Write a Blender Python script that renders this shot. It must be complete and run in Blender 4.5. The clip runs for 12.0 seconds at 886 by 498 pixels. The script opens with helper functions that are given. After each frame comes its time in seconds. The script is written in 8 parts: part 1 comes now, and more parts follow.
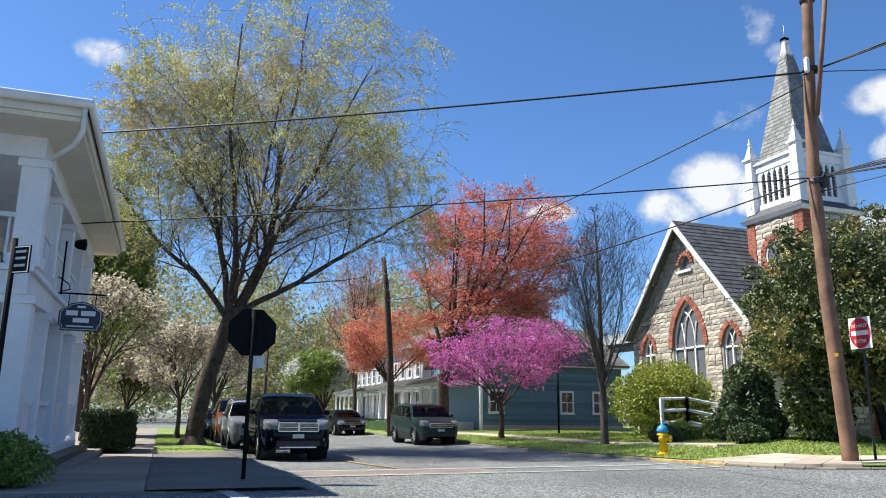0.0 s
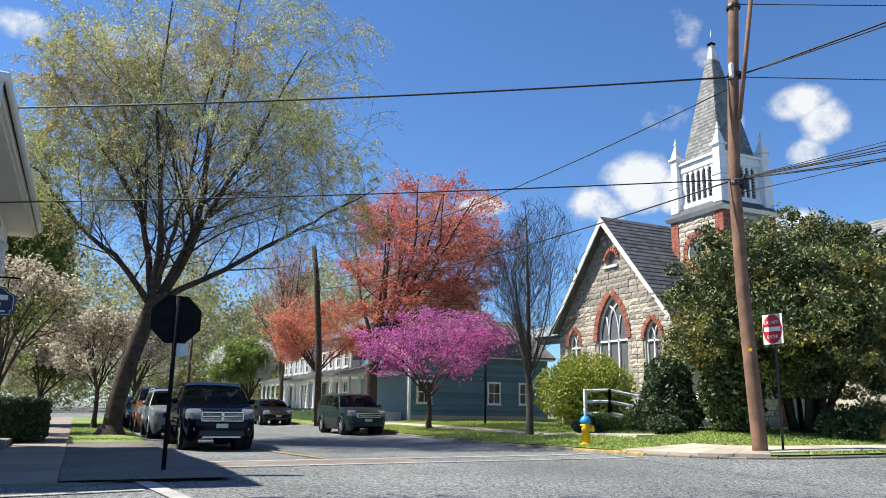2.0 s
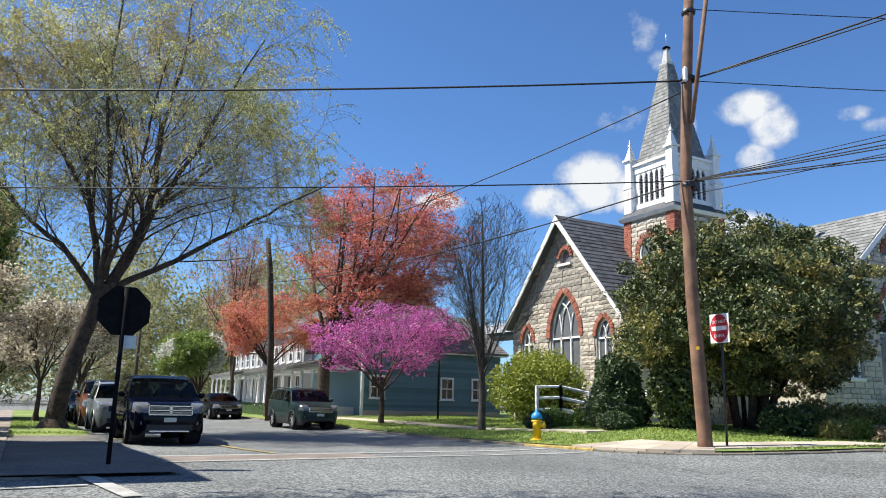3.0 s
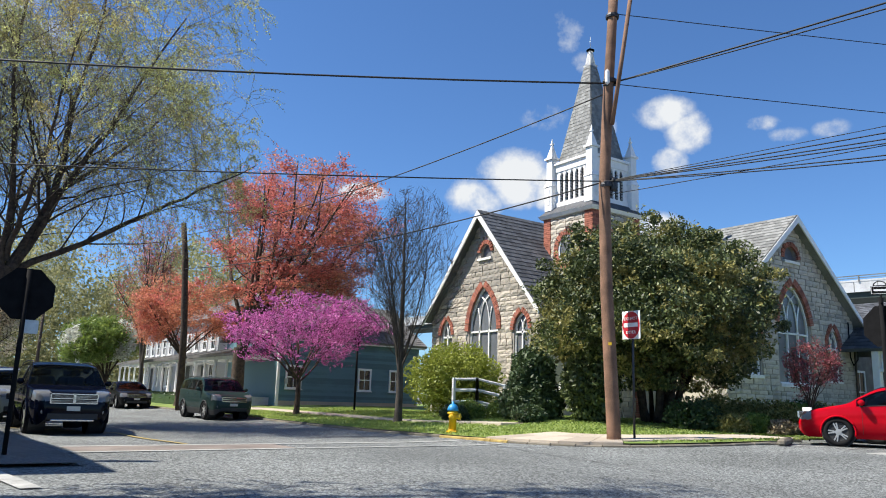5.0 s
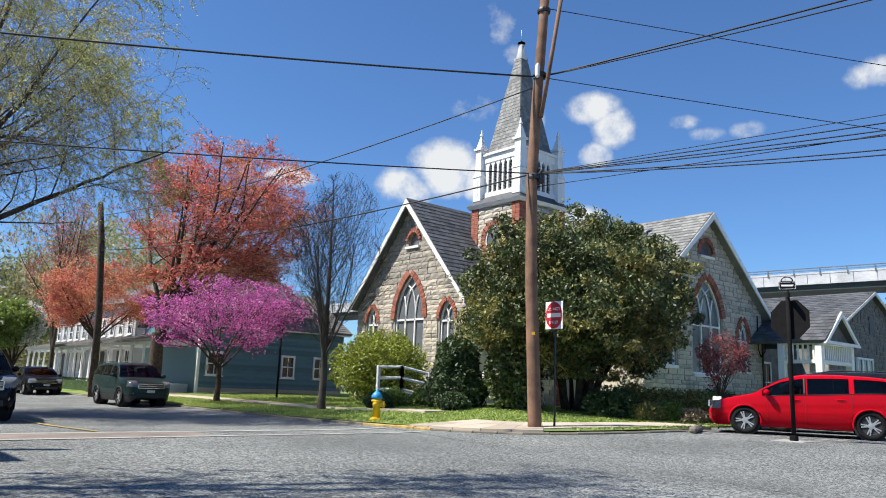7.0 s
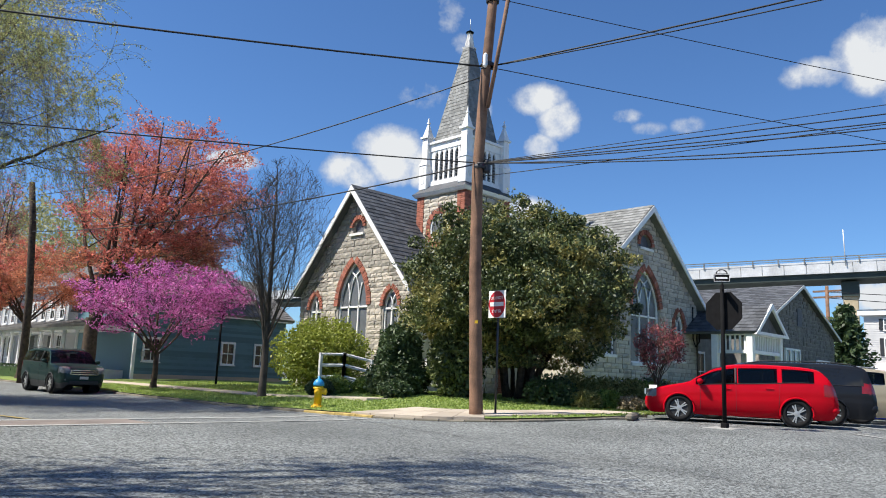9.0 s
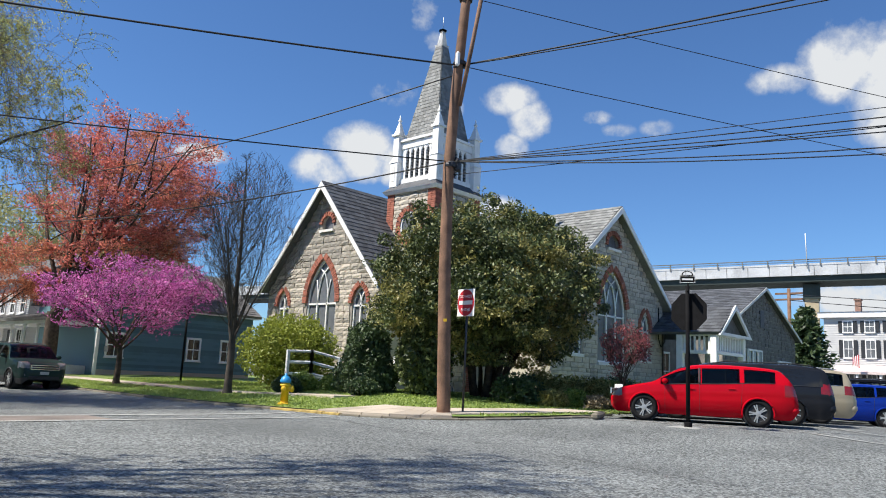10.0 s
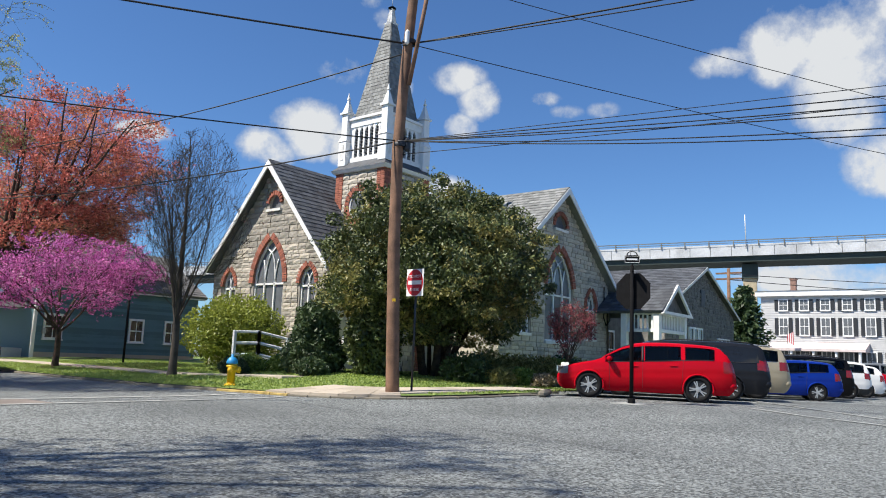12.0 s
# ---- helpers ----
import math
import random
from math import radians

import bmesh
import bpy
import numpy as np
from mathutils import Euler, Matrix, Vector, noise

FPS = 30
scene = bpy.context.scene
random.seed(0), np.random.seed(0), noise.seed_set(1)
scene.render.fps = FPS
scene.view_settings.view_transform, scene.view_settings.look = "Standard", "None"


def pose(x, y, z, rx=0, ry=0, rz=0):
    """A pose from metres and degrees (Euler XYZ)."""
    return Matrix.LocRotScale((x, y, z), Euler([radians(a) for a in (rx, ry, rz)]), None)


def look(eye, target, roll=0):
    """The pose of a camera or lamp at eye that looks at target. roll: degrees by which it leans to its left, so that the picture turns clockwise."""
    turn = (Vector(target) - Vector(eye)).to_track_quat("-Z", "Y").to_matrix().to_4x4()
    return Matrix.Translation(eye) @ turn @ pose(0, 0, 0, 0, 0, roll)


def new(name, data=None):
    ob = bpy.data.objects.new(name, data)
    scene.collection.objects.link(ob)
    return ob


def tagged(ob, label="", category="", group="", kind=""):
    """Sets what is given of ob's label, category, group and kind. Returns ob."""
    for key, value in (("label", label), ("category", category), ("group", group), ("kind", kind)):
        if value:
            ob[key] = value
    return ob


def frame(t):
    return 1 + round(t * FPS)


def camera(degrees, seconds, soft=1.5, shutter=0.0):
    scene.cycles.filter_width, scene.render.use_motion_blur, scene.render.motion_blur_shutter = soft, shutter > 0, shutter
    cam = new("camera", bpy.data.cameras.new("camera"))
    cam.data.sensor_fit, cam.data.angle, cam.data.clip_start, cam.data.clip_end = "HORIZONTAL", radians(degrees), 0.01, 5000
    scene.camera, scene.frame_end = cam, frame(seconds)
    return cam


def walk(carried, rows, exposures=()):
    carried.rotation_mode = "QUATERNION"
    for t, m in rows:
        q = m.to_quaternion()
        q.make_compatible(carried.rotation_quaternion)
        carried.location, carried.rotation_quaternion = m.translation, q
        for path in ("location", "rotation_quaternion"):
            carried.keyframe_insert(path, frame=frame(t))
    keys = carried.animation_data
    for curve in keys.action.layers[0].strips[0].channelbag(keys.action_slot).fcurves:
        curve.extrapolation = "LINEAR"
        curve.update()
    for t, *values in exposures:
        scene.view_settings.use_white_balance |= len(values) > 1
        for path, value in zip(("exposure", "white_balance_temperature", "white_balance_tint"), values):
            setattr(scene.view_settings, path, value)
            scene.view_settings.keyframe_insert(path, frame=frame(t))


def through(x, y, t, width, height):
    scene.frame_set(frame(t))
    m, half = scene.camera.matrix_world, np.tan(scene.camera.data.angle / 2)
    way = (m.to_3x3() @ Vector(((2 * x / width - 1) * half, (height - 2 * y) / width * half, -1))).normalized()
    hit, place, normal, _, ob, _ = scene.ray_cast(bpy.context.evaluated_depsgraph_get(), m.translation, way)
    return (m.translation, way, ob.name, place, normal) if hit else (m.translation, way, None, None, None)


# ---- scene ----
# The camera stands at a street corner and pans to its right.
# x runs along the cross street, y along the side street, z up.
cam = camera(61.0, 12.0, soft=1.0)
EYE = (0.0, 0.0, 1.06)
PAN = [  # seconds, yaw, pitch, roll
    (0, -20.00, 12.48, 0.61),
    (0.5, -21.05, 12.46, 0.59),
    (1, -22.30, 12.34, 0.67),
    (1.5, -23.76, 12.15, 0.70),
    (2, -25.32, 11.84, 0.91),
    (2.5, -27.09, 11.68, 1.21),
    (3, -28.77, 11.56, 1.28),
    (5, -34.85, 11.11, 1.89),
    (5.5, -36.56, 10.98, 1.92),
    (6, -37.94, 10.86, 1.98),
    (6.5, -39.16, 10.64, 2.06),
    (7, -40.48, 10.41, 2.19),
    (9, -44.78, 9.67, 2.43),
    (9.5, -45.94, 9.52, 2.55),
    (10, -47.12, 9.63, 2.85),
    (10.5, -48.35, 9.38, 3.19),
    (11, -49.50, 8.93, 3.18),
    (11.5, -50.34, 8.58, 2.84),
    (12, -51.11, 8.28, 2.36),
]


def aim(yaw, pitch, roll):
    a, p = radians(yaw), radians(pitch)
    way = Vector((-math.sin(a) * math.cos(p), math.cos(a) * math.cos(p), math.sin(p)))
    return look(EYE, Vector(EYE) + way, roll)


walk(cam, [(t, aim(yaw, pitch, roll)) for t, yaw, pitch, roll in PAN], [(0.0, 0.90), (3.0, 0.84), (5.5, 0.77), (7.0, 0.74), (9.5, 0.66), (12.0, 0.58)])

# ---- light ----
SUN_WAY = Vector((-0.54, 0.32, 0.85)).normalized()
world = bpy.data.worlds.new("sky")
scene.world = world
world.use_nodes = True
wn, wl = world.node_tree.nodes, world.node_tree.links
sky = wn.new("ShaderNodeTexSky")
sky.sky_type = "NISHITA"
sky.sun_disc = False
sky.sun_elevation = math.asin(SUN_WAY.z)
sky.sun_rotation = math.atan2(SUN_WAY.x, SUN_WAY.y)
sky.air_density, sky.dust_density, sky.ozone_density = 1.0, 0.15, 5.0
wn["Background"].inputs["Strength"].default_value = 0.078
# Fair-weather clouds: soft lumps at their places in the sky, torn by noise. Azimuth, height, half width, half height, density.
CLOUDS = [
    (28.4, 15.1, 2.2, 0.9, 0.9), (37.2, 15.0, 2.6, 1.7, 1.0), (40.4, 16.6, 3.0, 2.4, 1.15), (43.6, 16.0, 2.4, 2.0, 1.1), (46.5, 14.2, 2.6, 1.6, 0.9), (46.6, 20.3, 1.6, 1.4, 0.95),
    (51.6, 21.0, 2.4, 1.5, 1.0), (53.4, 19.4, 1.9, 1.8, 1.0), (52.2, 17.6, 1.6, 1.3, 0.9), (58.3, 19.7, 1.6, 0.7, 0.5), (60.2, 18.7, 1.4, 0.6, 0.4), (63.2, 18.8, 1.2, 0.7, 0.4),
    (72.2, 21.6, 2.6, 1.2, 0.7), (76.0, 22.6, 3.0, 3.0, 1.1), (80.0, 21.0, 4.0, 4.0, 1.2), (86.0, 21.0, 5.0, 6.0, 1.2), (79.5, 17.4, 3.0, 2.2, 1.0), (83.0, 14.0, 3.5, 2.6, 1.0),
    (44.5, 27.2, 1.5, 1.8, 0.6), (45.6, 25.0, 1.0, 0.9, 0.45), (42.6, 21.2, 2.2, 1.2, 0.4), (-6.0, 24.4, 2.2, 1.2, 0.7), (1.0, 24.6, 3.2, 1.4, 0.8), (5.6, 23.0, 2.0, 1.2, 0.7),
    (78.0, 6.3, 6.0, 1.8, 0.9), (50.5, 12.8, 3.0, 1.4, 0.9), (-60.0, 24.0, 12.0, 4.0, 0.9), (130.0, 24.0, 9.0, 4.0, 0.9), (-140.0, 30.0, 12.0, 4.0, 0.9),
]
wtc = wn.new("ShaderNodeTexCoord")
wnoise = wn.new("ShaderNodeTexNoise")
wnoise.inputs["Scale"].default_value, wnoise.inputs["Detail"].default_value, wnoise.inputs["Roughness"].default_value = 11.0, 12.0, 0.64
wl.new(wtc.outputs["Generated"], wnoise.inputs["Vector"])


def wmath(op, a, b=None, clamp=False):
    node = wn.new("ShaderNodeMath")
    node.operation, node.use_clamp = op, clamp
    for i, v in enumerate((a, b)):
        if v is None:
            continue
        if isinstance(v, (int, float)):
            node.inputs[i].default_value = v
        else:
            wl.new(v, node.inputs[i])
    return node.outputs[0]


total = None
for az, el, wide, high, dense in CLOUDS:
    a, e = radians(az), radians(el)
    c = Vector((math.sin(a) * math.cos(e), math.cos(a) * math.cos(e), math.sin(e)))
    u, v = Vector((math.cos(a), -math.sin(a), 0)), Vector((-math.sin(a) * math.sin(e), -math.cos(a) * math.sin(e), math.cos(e)))
    dots = []
    for axis, half in ((u, wide), (v, high)):
        dn = wn.new("ShaderNodeVectorMath")
        dn.operation = "DOT_PRODUCT"
        wl.new(wtc.outputs["Generated"], dn.inputs[0])
        dn.inputs[1].default_value = axis
        k = wmath("MULTIPLY", wmath("SUBTRACT", dn.outputs["Value"], c.dot(axis)), 1 / math.sin(radians(half)))
        dots.append(wmath("MULTIPLY", k, k))
    ahead = wn.new("ShaderNodeVectorMath")
    ahead.operation = "DOT_PRODUCT"
    wl.new(wtc.outputs["Generated"], ahead.inputs[0])
    ahead.inputs[1].default_value = c
    near = wmath("GREATER_THAN", ahead.outputs["Value"], 0.0)
    lump = wmath("MULTIPLY", wmath("MULTIPLY", wmath("SUBTRACT", 1.25, wmath("ADD", *dots), True), near), dense)
    total = lump if total is None else wmath("MAXIMUM", total, lump)
torn = wmath("ADD", wmath("MULTIPLY", total, 1.0), wmath("MULTIPLY", wmath("SUBTRACT", wnoise.outputs["Fac"], 0.5), 2.9))
body = wmath("MULTIPLY", wmath("MULTIPLY", wmath("SUBTRACT", torn, 0.30), 1.35, True), wmath("MULTIPLY", total, 3.0, True))
cloud_col = wn.new("ShaderNodeValToRGB")
cloud_col.color_ramp.elements[0].color, cloud_col.color_ramp.elements[1].color = (3.5, 4.1, 5.0, 1), (6.4, 6.6, 6.8, 1)
cloud_col.color_ramp.elements[0].position, cloud_col.color_ramp.elements[1].position = 0.25, 0.95
wl.new(torn, cloud_col.inputs["Fac"])
wmix = wn.new("ShaderNodeMixRGB")
wl.new(body, wmix.inputs["Fac"])
deep = wn.new("ShaderNodeMixRGB")
deep.blend_type = "MULTIPLY"
deep.inputs["Fac"].default_value, deep.inputs["Color2"].default_value = 1.0, (0.70, 0.93, 1.17, 1)
wl.new(sky.outputs[0], deep.inputs["Color1"])
wl.new(deep.outputs[0], wmix.inputs["Color1"])
wl.new(cloud_col.outputs["Color"], wmix.inputs["Color2"])
wl.new(wmix.outputs[0], wn["Background"].inputs["Color"])
sun = new("sun", bpy.data.lights.new("sun", "SUN"))
sun.data.energy, sun.data.angle, sun.data.color = 5.0, radians(0.6), (1.0, 0.94, 0.83)
sun.matrix_world = look((0, 0, 60), Vector((0, 0, 60)) - SUN_WAY)

# ---- helpers for meshes and materials ----
def mat(name, base, rough=0.7, metal=0.0, vary=0.18, scale=6.0, fine=60.0, bump=0.15, bump_scale=None, tint=None, island=0.0, obrand=0.0, spec=0.5):
    """A surface with stains and grain at two sizes, relief, and a little difference from piece to piece."""
    m = bpy.data.materials.new(name)
    m.use_nodes = True
    n, l = m.node_tree.nodes, m.node_tree.links
    b = n["Principled BSDF"]
    b.inputs["Roughness"].default_value, b.inputs["Metallic"].default_value = rough, metal
    b.inputs["Specular IOR Level"].default_value = spec
    tc = n.new("ShaderNodeTexCoord")
    big, small = n.new("ShaderNodeTexNoise"), n.new("ShaderNodeTexNoise")
    for node, sc, det in ((big, scale, 5.0), (small, fine, 3.0)):
        node.inputs["Scale"].default_value, node.inputs["Detail"].default_value = sc, det
        l.new(tc.outputs["Object"], node.inputs["Vector"])
    ramp = n.new("ShaderNodeValToRGB")
    c = Vector(base[:3])
    t = Vector(tint[:3]) if tint else c * (1 + vary)
    ramp.color_ramp.elements[0].position, ramp.color_ramp.elements[1].position = 0.3, 0.7
    ramp.color_ramp.elements[0].color = (*(c * (1 - vary)), 1)
    ramp.color_ramp.elements[1].color = (*t, 1)
    mid = n.new("ShaderNodeMath")
    mid.operation = "MULTIPLY_ADD"
    mid.inputs[1].default_value, mid.inputs[2].default_value = 0.45, -0.225
    l.new(small.outputs["Fac"], mid.inputs[0])
    add = n.new("ShaderNodeMath")
    l.new(big.outputs["Fac"], add.inputs[0])
    l.new(mid.outputs[0], add.inputs[1])
    last = add.outputs[0]
    for use, kind, out in ((island, "ShaderNodeNewGeometry", "Random Per Island"), (obrand, "ShaderNodeObjectInfo", "Random")):
        if use:
            src, mad, plus = n.new(kind), n.new("ShaderNodeMath"), n.new("ShaderNodeMath")
            mad.operation = "MULTIPLY_ADD"
            mad.inputs[1].default_value, mad.inputs[2].default_value = use, -use / 2
            l.new(src.outputs[out], mad.inputs[0])
            l.new(last, plus.inputs[0])
            l.new(mad.outputs[0], plus.inputs[1])
            last = plus.outputs[0]
    l.new(last, ramp.inputs["Fac"])
    l.new(ramp.outputs["Color"], b.inputs["Base Color"])
    if bump:
        bp = n.new("ShaderNodeBump")
        bp.inputs["Strength"].default_value, bp.inputs["Distance"].default_value = bump, 0.02
        src = small
        if bump_scale:
            src = n.new("ShaderNodeTexNoise")
            src.inputs["Scale"].default_value, src.inputs["Detail"].default_value = bump_scale, 4.0
            l.new(tc.outputs["Object"], src.inputs["Vector"])
        l.new(src.outputs["Fac"], bp.inputs["Height"])
        l.new(bp.outputs["Normal"], b.inputs["Normal"])
    return m


def leaf_mat(name, base, tint, through=0.35):
    """Thin leaves or petals: light also passes through them."""
    m = mat(name, base, 0.55, vary=0.3, scale=0.9, fine=9.0, bump=0, tint=tint, island=0.7)
    n, l = m.node_tree.nodes, m.node_tree.links
    tr, mix, out = n.new("ShaderNodeBsdfTranslucent"), n.new("ShaderNodeMixShader"), n["Material Output"]
    ramp = next(x for x in n if x.type == "VALTORGB")
    l.new(ramp.outputs["Color"], tr.inputs["Color"])
    mix.inputs[0].default_value = through
    l.new(n["Principled BSDF"].outputs[0], mix.inputs[1])
    l.new(tr.outputs[0], mix.inputs[2])
    l.new(mix.outputs[0], out.inputs["Surface"])
    return m


def mesh_of(name, verts, faces, material=None, smooth=False):
    me = bpy.data.meshes.new(name)
    me.from_pydata([tuple(v) for v in verts], [], faces)
    if material:
        me.materials.append(material)
    if smooth:
        me.polygons.foreach_set("use_smooth", [True] * len(me.polygons))
    me.update()
    return me


def part(name, bm, material, parent=None, label="", smooth=False, at=None):
    """Links a bmesh, or a mesh, as one object under a thing or under a part."""
    if isinstance(bm, bmesh.types.BMesh):
        me = bpy.data.meshes.new(name)
        bmesh.ops.recalc_face_normals(bm, faces=bm.faces)
        bm.to_mesh(me)
        bm.free()
        if material:
            me.materials.append(material)
        if smooth:
            me.polygons.foreach_set("use_smooth", [True] * len(me.polygons))
    else:
        me = bm
    ob = new(name, me)
    if parent:
        ob.parent = parent
    if at is not None:
        ob.matrix_basis = at
    if label:
        ob["label"] = label
    return ob


def thing(name, label, category, at=None, group="", kind=""):
    ob = new(name)
    ob.empty_display_size = 0.2
    if at is not None:
        ob.matrix_basis = at
    return tagged(ob, label, category, group, kind)


def box(x0, x1, y0, y1, z0, z1, bm=None, bevel=0.0):
    own = bmesh.new()
    bmesh.ops.create_cube(own, size=1.0, matrix=Matrix.Translation(((x0 + x1) / 2, (y0 + y1) / 2, (z0 + z1) / 2)) @ Matrix.Diagonal((abs(x1 - x0), abs(y1 - y0), abs(z1 - z0), 1)))
    if bevel:
        bmesh.ops.bevel(own, geom=own.edges[:], offset=bevel, segments=1, affect="EDGES")
    return own if bm is None else join(bm, own)


def join(bm, other):
    me = bpy.data.meshes.new("tmp")
    other.to_mesh(me)
    other.free()
    bm.from_mesh(me)
    bpy.data.meshes.remove(me)
    return bm


def prism(outline, depth, m=None, bm=None):
    """An outline in x and z, carried depth metres along y, then laid by m."""
    own = bmesh.new()
    a = [own.verts.new((x, 0, z)) for x, z in outline]
    b = [own.verts.new((x, depth, z)) for x, z in outline]
    own.faces.new(a)
    own.faces.new(b[::-1])
    k = len(a)
    for i in range(k):
        own.faces.new((a[i], b[i], b[(i + 1) % k], a[(i + 1) % k]))
    if m is not None:
        own.transform(m)
    bmesh.ops.recalc_face_normals(own, faces=own.faces)
    return own if bm is None else join(bm, own)


def ring(outer, inner, depth, m=None, bm=None):
    """A frame between two outlines of the same count, in x and z, depth metres along y."""
    own = bmesh.new()
    k = len(outer)
    v = [[own.verts.new((x, y, z)) for x, z in o] for y in (0, depth) for o in (outer, inner)]
    oa, ia, ob, ib = v
    for i in range(k):
        j = (i + 1) % k
        own.faces.new((oa[i], oa[j], ia[j], ia[i]))
        own.faces.new((ob[j], ob[i], ib[i], ib[j]))
        own.faces.new((oa[j], oa[i], ob[i], ob[j]))
        own.faces.new((ia[i], ia[j], ib[j], ib[i]))
    if m is not None:
        own.transform(m)
    return own if bm is None else join(bm, own)


def tube_data(points, radii, sides=6, closed_end=True):
    """Vertices and faces of a round bar along points."""
    verts, faces = [], []
    pts = [Vector(p) for p in points]
    for i, p in enumerate(pts):
        way = (pts[min(i + 1, len(pts) - 1)] - pts[max(i - 1, 0)]).normalized()
        side = way.cross(Vector((0.31, 0.17, 0.94)) if abs(way.z) < 0.9 else Vector((1, 0.2, 0))).normalized()
        up = side.cross(way)
        r = radii[i] if isinstance(radii, (list, tuple)) else radii
        for k in range(sides):
            a = 2 * math.pi * k / sides
            verts.append(p + (side * math.cos(a) + up * math.sin(a)) * r)
    for i in range(len(pts) - 1):
        for k in range(sides):
            a, b = i * sides + k, i * sides + (k + 1) % sides
            faces.append((a, b, b + sides, a + sides))
    if closed_end:
        faces.append(tuple(range(sides))[::-1])
        faces.append(tuple(range(len(verts) - sides, len(verts))))
    return verts, faces


def tube(name, points, radii, material, parent=None, sides=8, label="", smooth=True):
    v, f = tube_data(points, radii, sides)
    return part(name, mesh_of(name, v, f, material, smooth), None, parent, label)


def lathe(profile, sides=16, m=None, bm=None):
    """A turned shape from (radius, height) pairs."""
    own = bmesh.new()
    rings = [[own.verts.new((r * math.cos(2 * math.pi * k / sides), r * math.sin(2 * math.pi * k / sides), z)) for k in range(sides)] for r, z in profile]
    for a, b in zip(rings, rings[1:]):
        for k in range(sides):
            own.faces.new((a[k], a[(k + 1) % sides], b[(k + 1) % sides], b[k]))
    own.faces.new(rings[0][::-1])
    own.faces.new(rings[-1])
    if m is not None:
        own.transform(m)
    return own if bm is None else join(bm, own)


def eased(pts, x):
    """A smooth curve through control points, with no overshoot, read at the places x."""
    px, py = np.array([p[0] for p in pts], float), np.array([p[1] for p in pts], float)
    d = np.diff(py) / np.diff(px)
    m = np.zeros(len(px))
    m[0], m[-1] = d[0], d[-1]
    for i in range(1, len(px) - 1):
        m[i] = 0.0 if d[i - 1] * d[i] <= 0 else 2 * d[i - 1] * d[i] / (d[i - 1] + d[i])
    i = np.clip(np.searchsorted(px, x) - 1, 0, len(px) - 2)
    h = px[i + 1] - px[i]
    t = np.clip((x - px[i]) / h, 0, 1)
    return (1 + 2 * t) * (1 - t) ** 2 * py[i] + t * (1 - t) ** 2 * h * m[i] + t * t * (3 - 2 * t) * py[i + 1] + t * t * (t - 1) * h * m[i + 1]


def smooth_step(v):
    v = min(1.0, max(0.0, v))
    return v * v * (3 - 2 * v)


def ground_z(x, y):
    """The height of the road: it dips along the side street and rises along the cross street."""
    dip = -0.16 * smooth_step((y - 13) / 8) * (1 - smooth_step((x - 9) / 6))
    return dip + (0.22 * smooth_step((x - 10.5) / 6) - 0.17 * smooth_step((x - 25) / 6)) * (1 - smooth_step((y - 17) / 8))

# ---- materials ----
M_ASPHALT = mat("asphalt", (0.118, 0.126, 0.124), 0.9, vary=0.22, scale=0.3, fine=26, bump=0.8, bump_scale=38, tint=(0.158, 0.168, 0.165))
M_OLD_ASPHALT = mat("dark_asphalt", (0.135, 0.125, 0.115), 0.9, vary=0.25, scale=0.6, fine=26, bump=0.6, bump_scale=38)
M_CONCRETE = mat("concrete", (0.42, 0.36, 0.29), 0.9, vary=0.16, scale=0.8, fine=30, bump=0.25, obrand=0.5)
M_KERB = mat("kerb_concrete", (0.18, 0.16, 0.125), 0.9, vary=0.25, scale=1.5, fine=25, bump=0.3, obrand=0.4)
M_YELLOW_KERB = mat("yellow_kerb_paint", (0.36, 0.26, 0.085), 0.8, vary=0.5, scale=3, fine=25)
M_LINE = mat("road_paint_white", (0.36, 0.36, 0.34), 0.85, vary=0.3, scale=3, fine=40)
M_YLINE = mat("road_paint_yellow", (0.36, 0.27, 0.09), 0.85, vary=0.3, scale=3, fine=40)
M_GRASS_SOIL = mat("lawn", (0.15, 0.24, 0.045), 0.95, vary=0.35, scale=0.5, fine=14, bump=0.6, bump_scale=40, tint=(0.25, 0.31, 0.08))
M_STONE = mat("grey_stone", (0.40, 0.37, 0.32), 0.9, vary=0.28, scale=3, fine=22, bump=0.7, bump_scale=14, tint=(0.50, 0.45, 0.38), obrand=0.9, island=0.7)
M_MORTAR = mat("mortar", (0.29, 0.27, 0.24), 0.95, vary=0.15, scale=2, fine=30)
M_BRICK = mat("red_brick", (0.30, 0.105, 0.07), 0.9, vary=0.25, scale=3, fine=18, bump=0.3, island=0.6)
M_SLATE = mat("slate", (0.075, 0.08, 0.09), 0.7, vary=0.3, scale=1.2, fine=12, bump=0.2, island=0.6)
M_SLATE_LIGHT = mat("weathered_slate", (0.20, 0.205, 0.20), 0.75, vary=0.25, scale=1.2, fine=12, bump=0.2, island=0.6)
M_WHITE = mat("white_paint", (0.78, 0.78, 0.77), 0.55, vary=0.07, scale=2.5, fine=25, bump=0.05)
M_WHITE_OLD = mat("old_white_paint", (0.70, 0.69, 0.66), 0.65, vary=0.14, scale=2, fine=20, bump=0.12)
M_LOUVRE = mat("dark_louvre", (0.10, 0.105, 0.12), 0.7, vary=0.2, scale=5)
M_TEAL = mat("teal_clapboard", (0.10, 0.19, 0.225), 0.6, vary=0.16, scale=1.2, fine=14, bump=0.1, island=1.2)
M_SHINGLE = mat("asphalt_shingle", (0.15, 0.145, 0.14), 0.9, vary=0.2, scale=1.0, fine=14, bump=0.3, island=0.5)
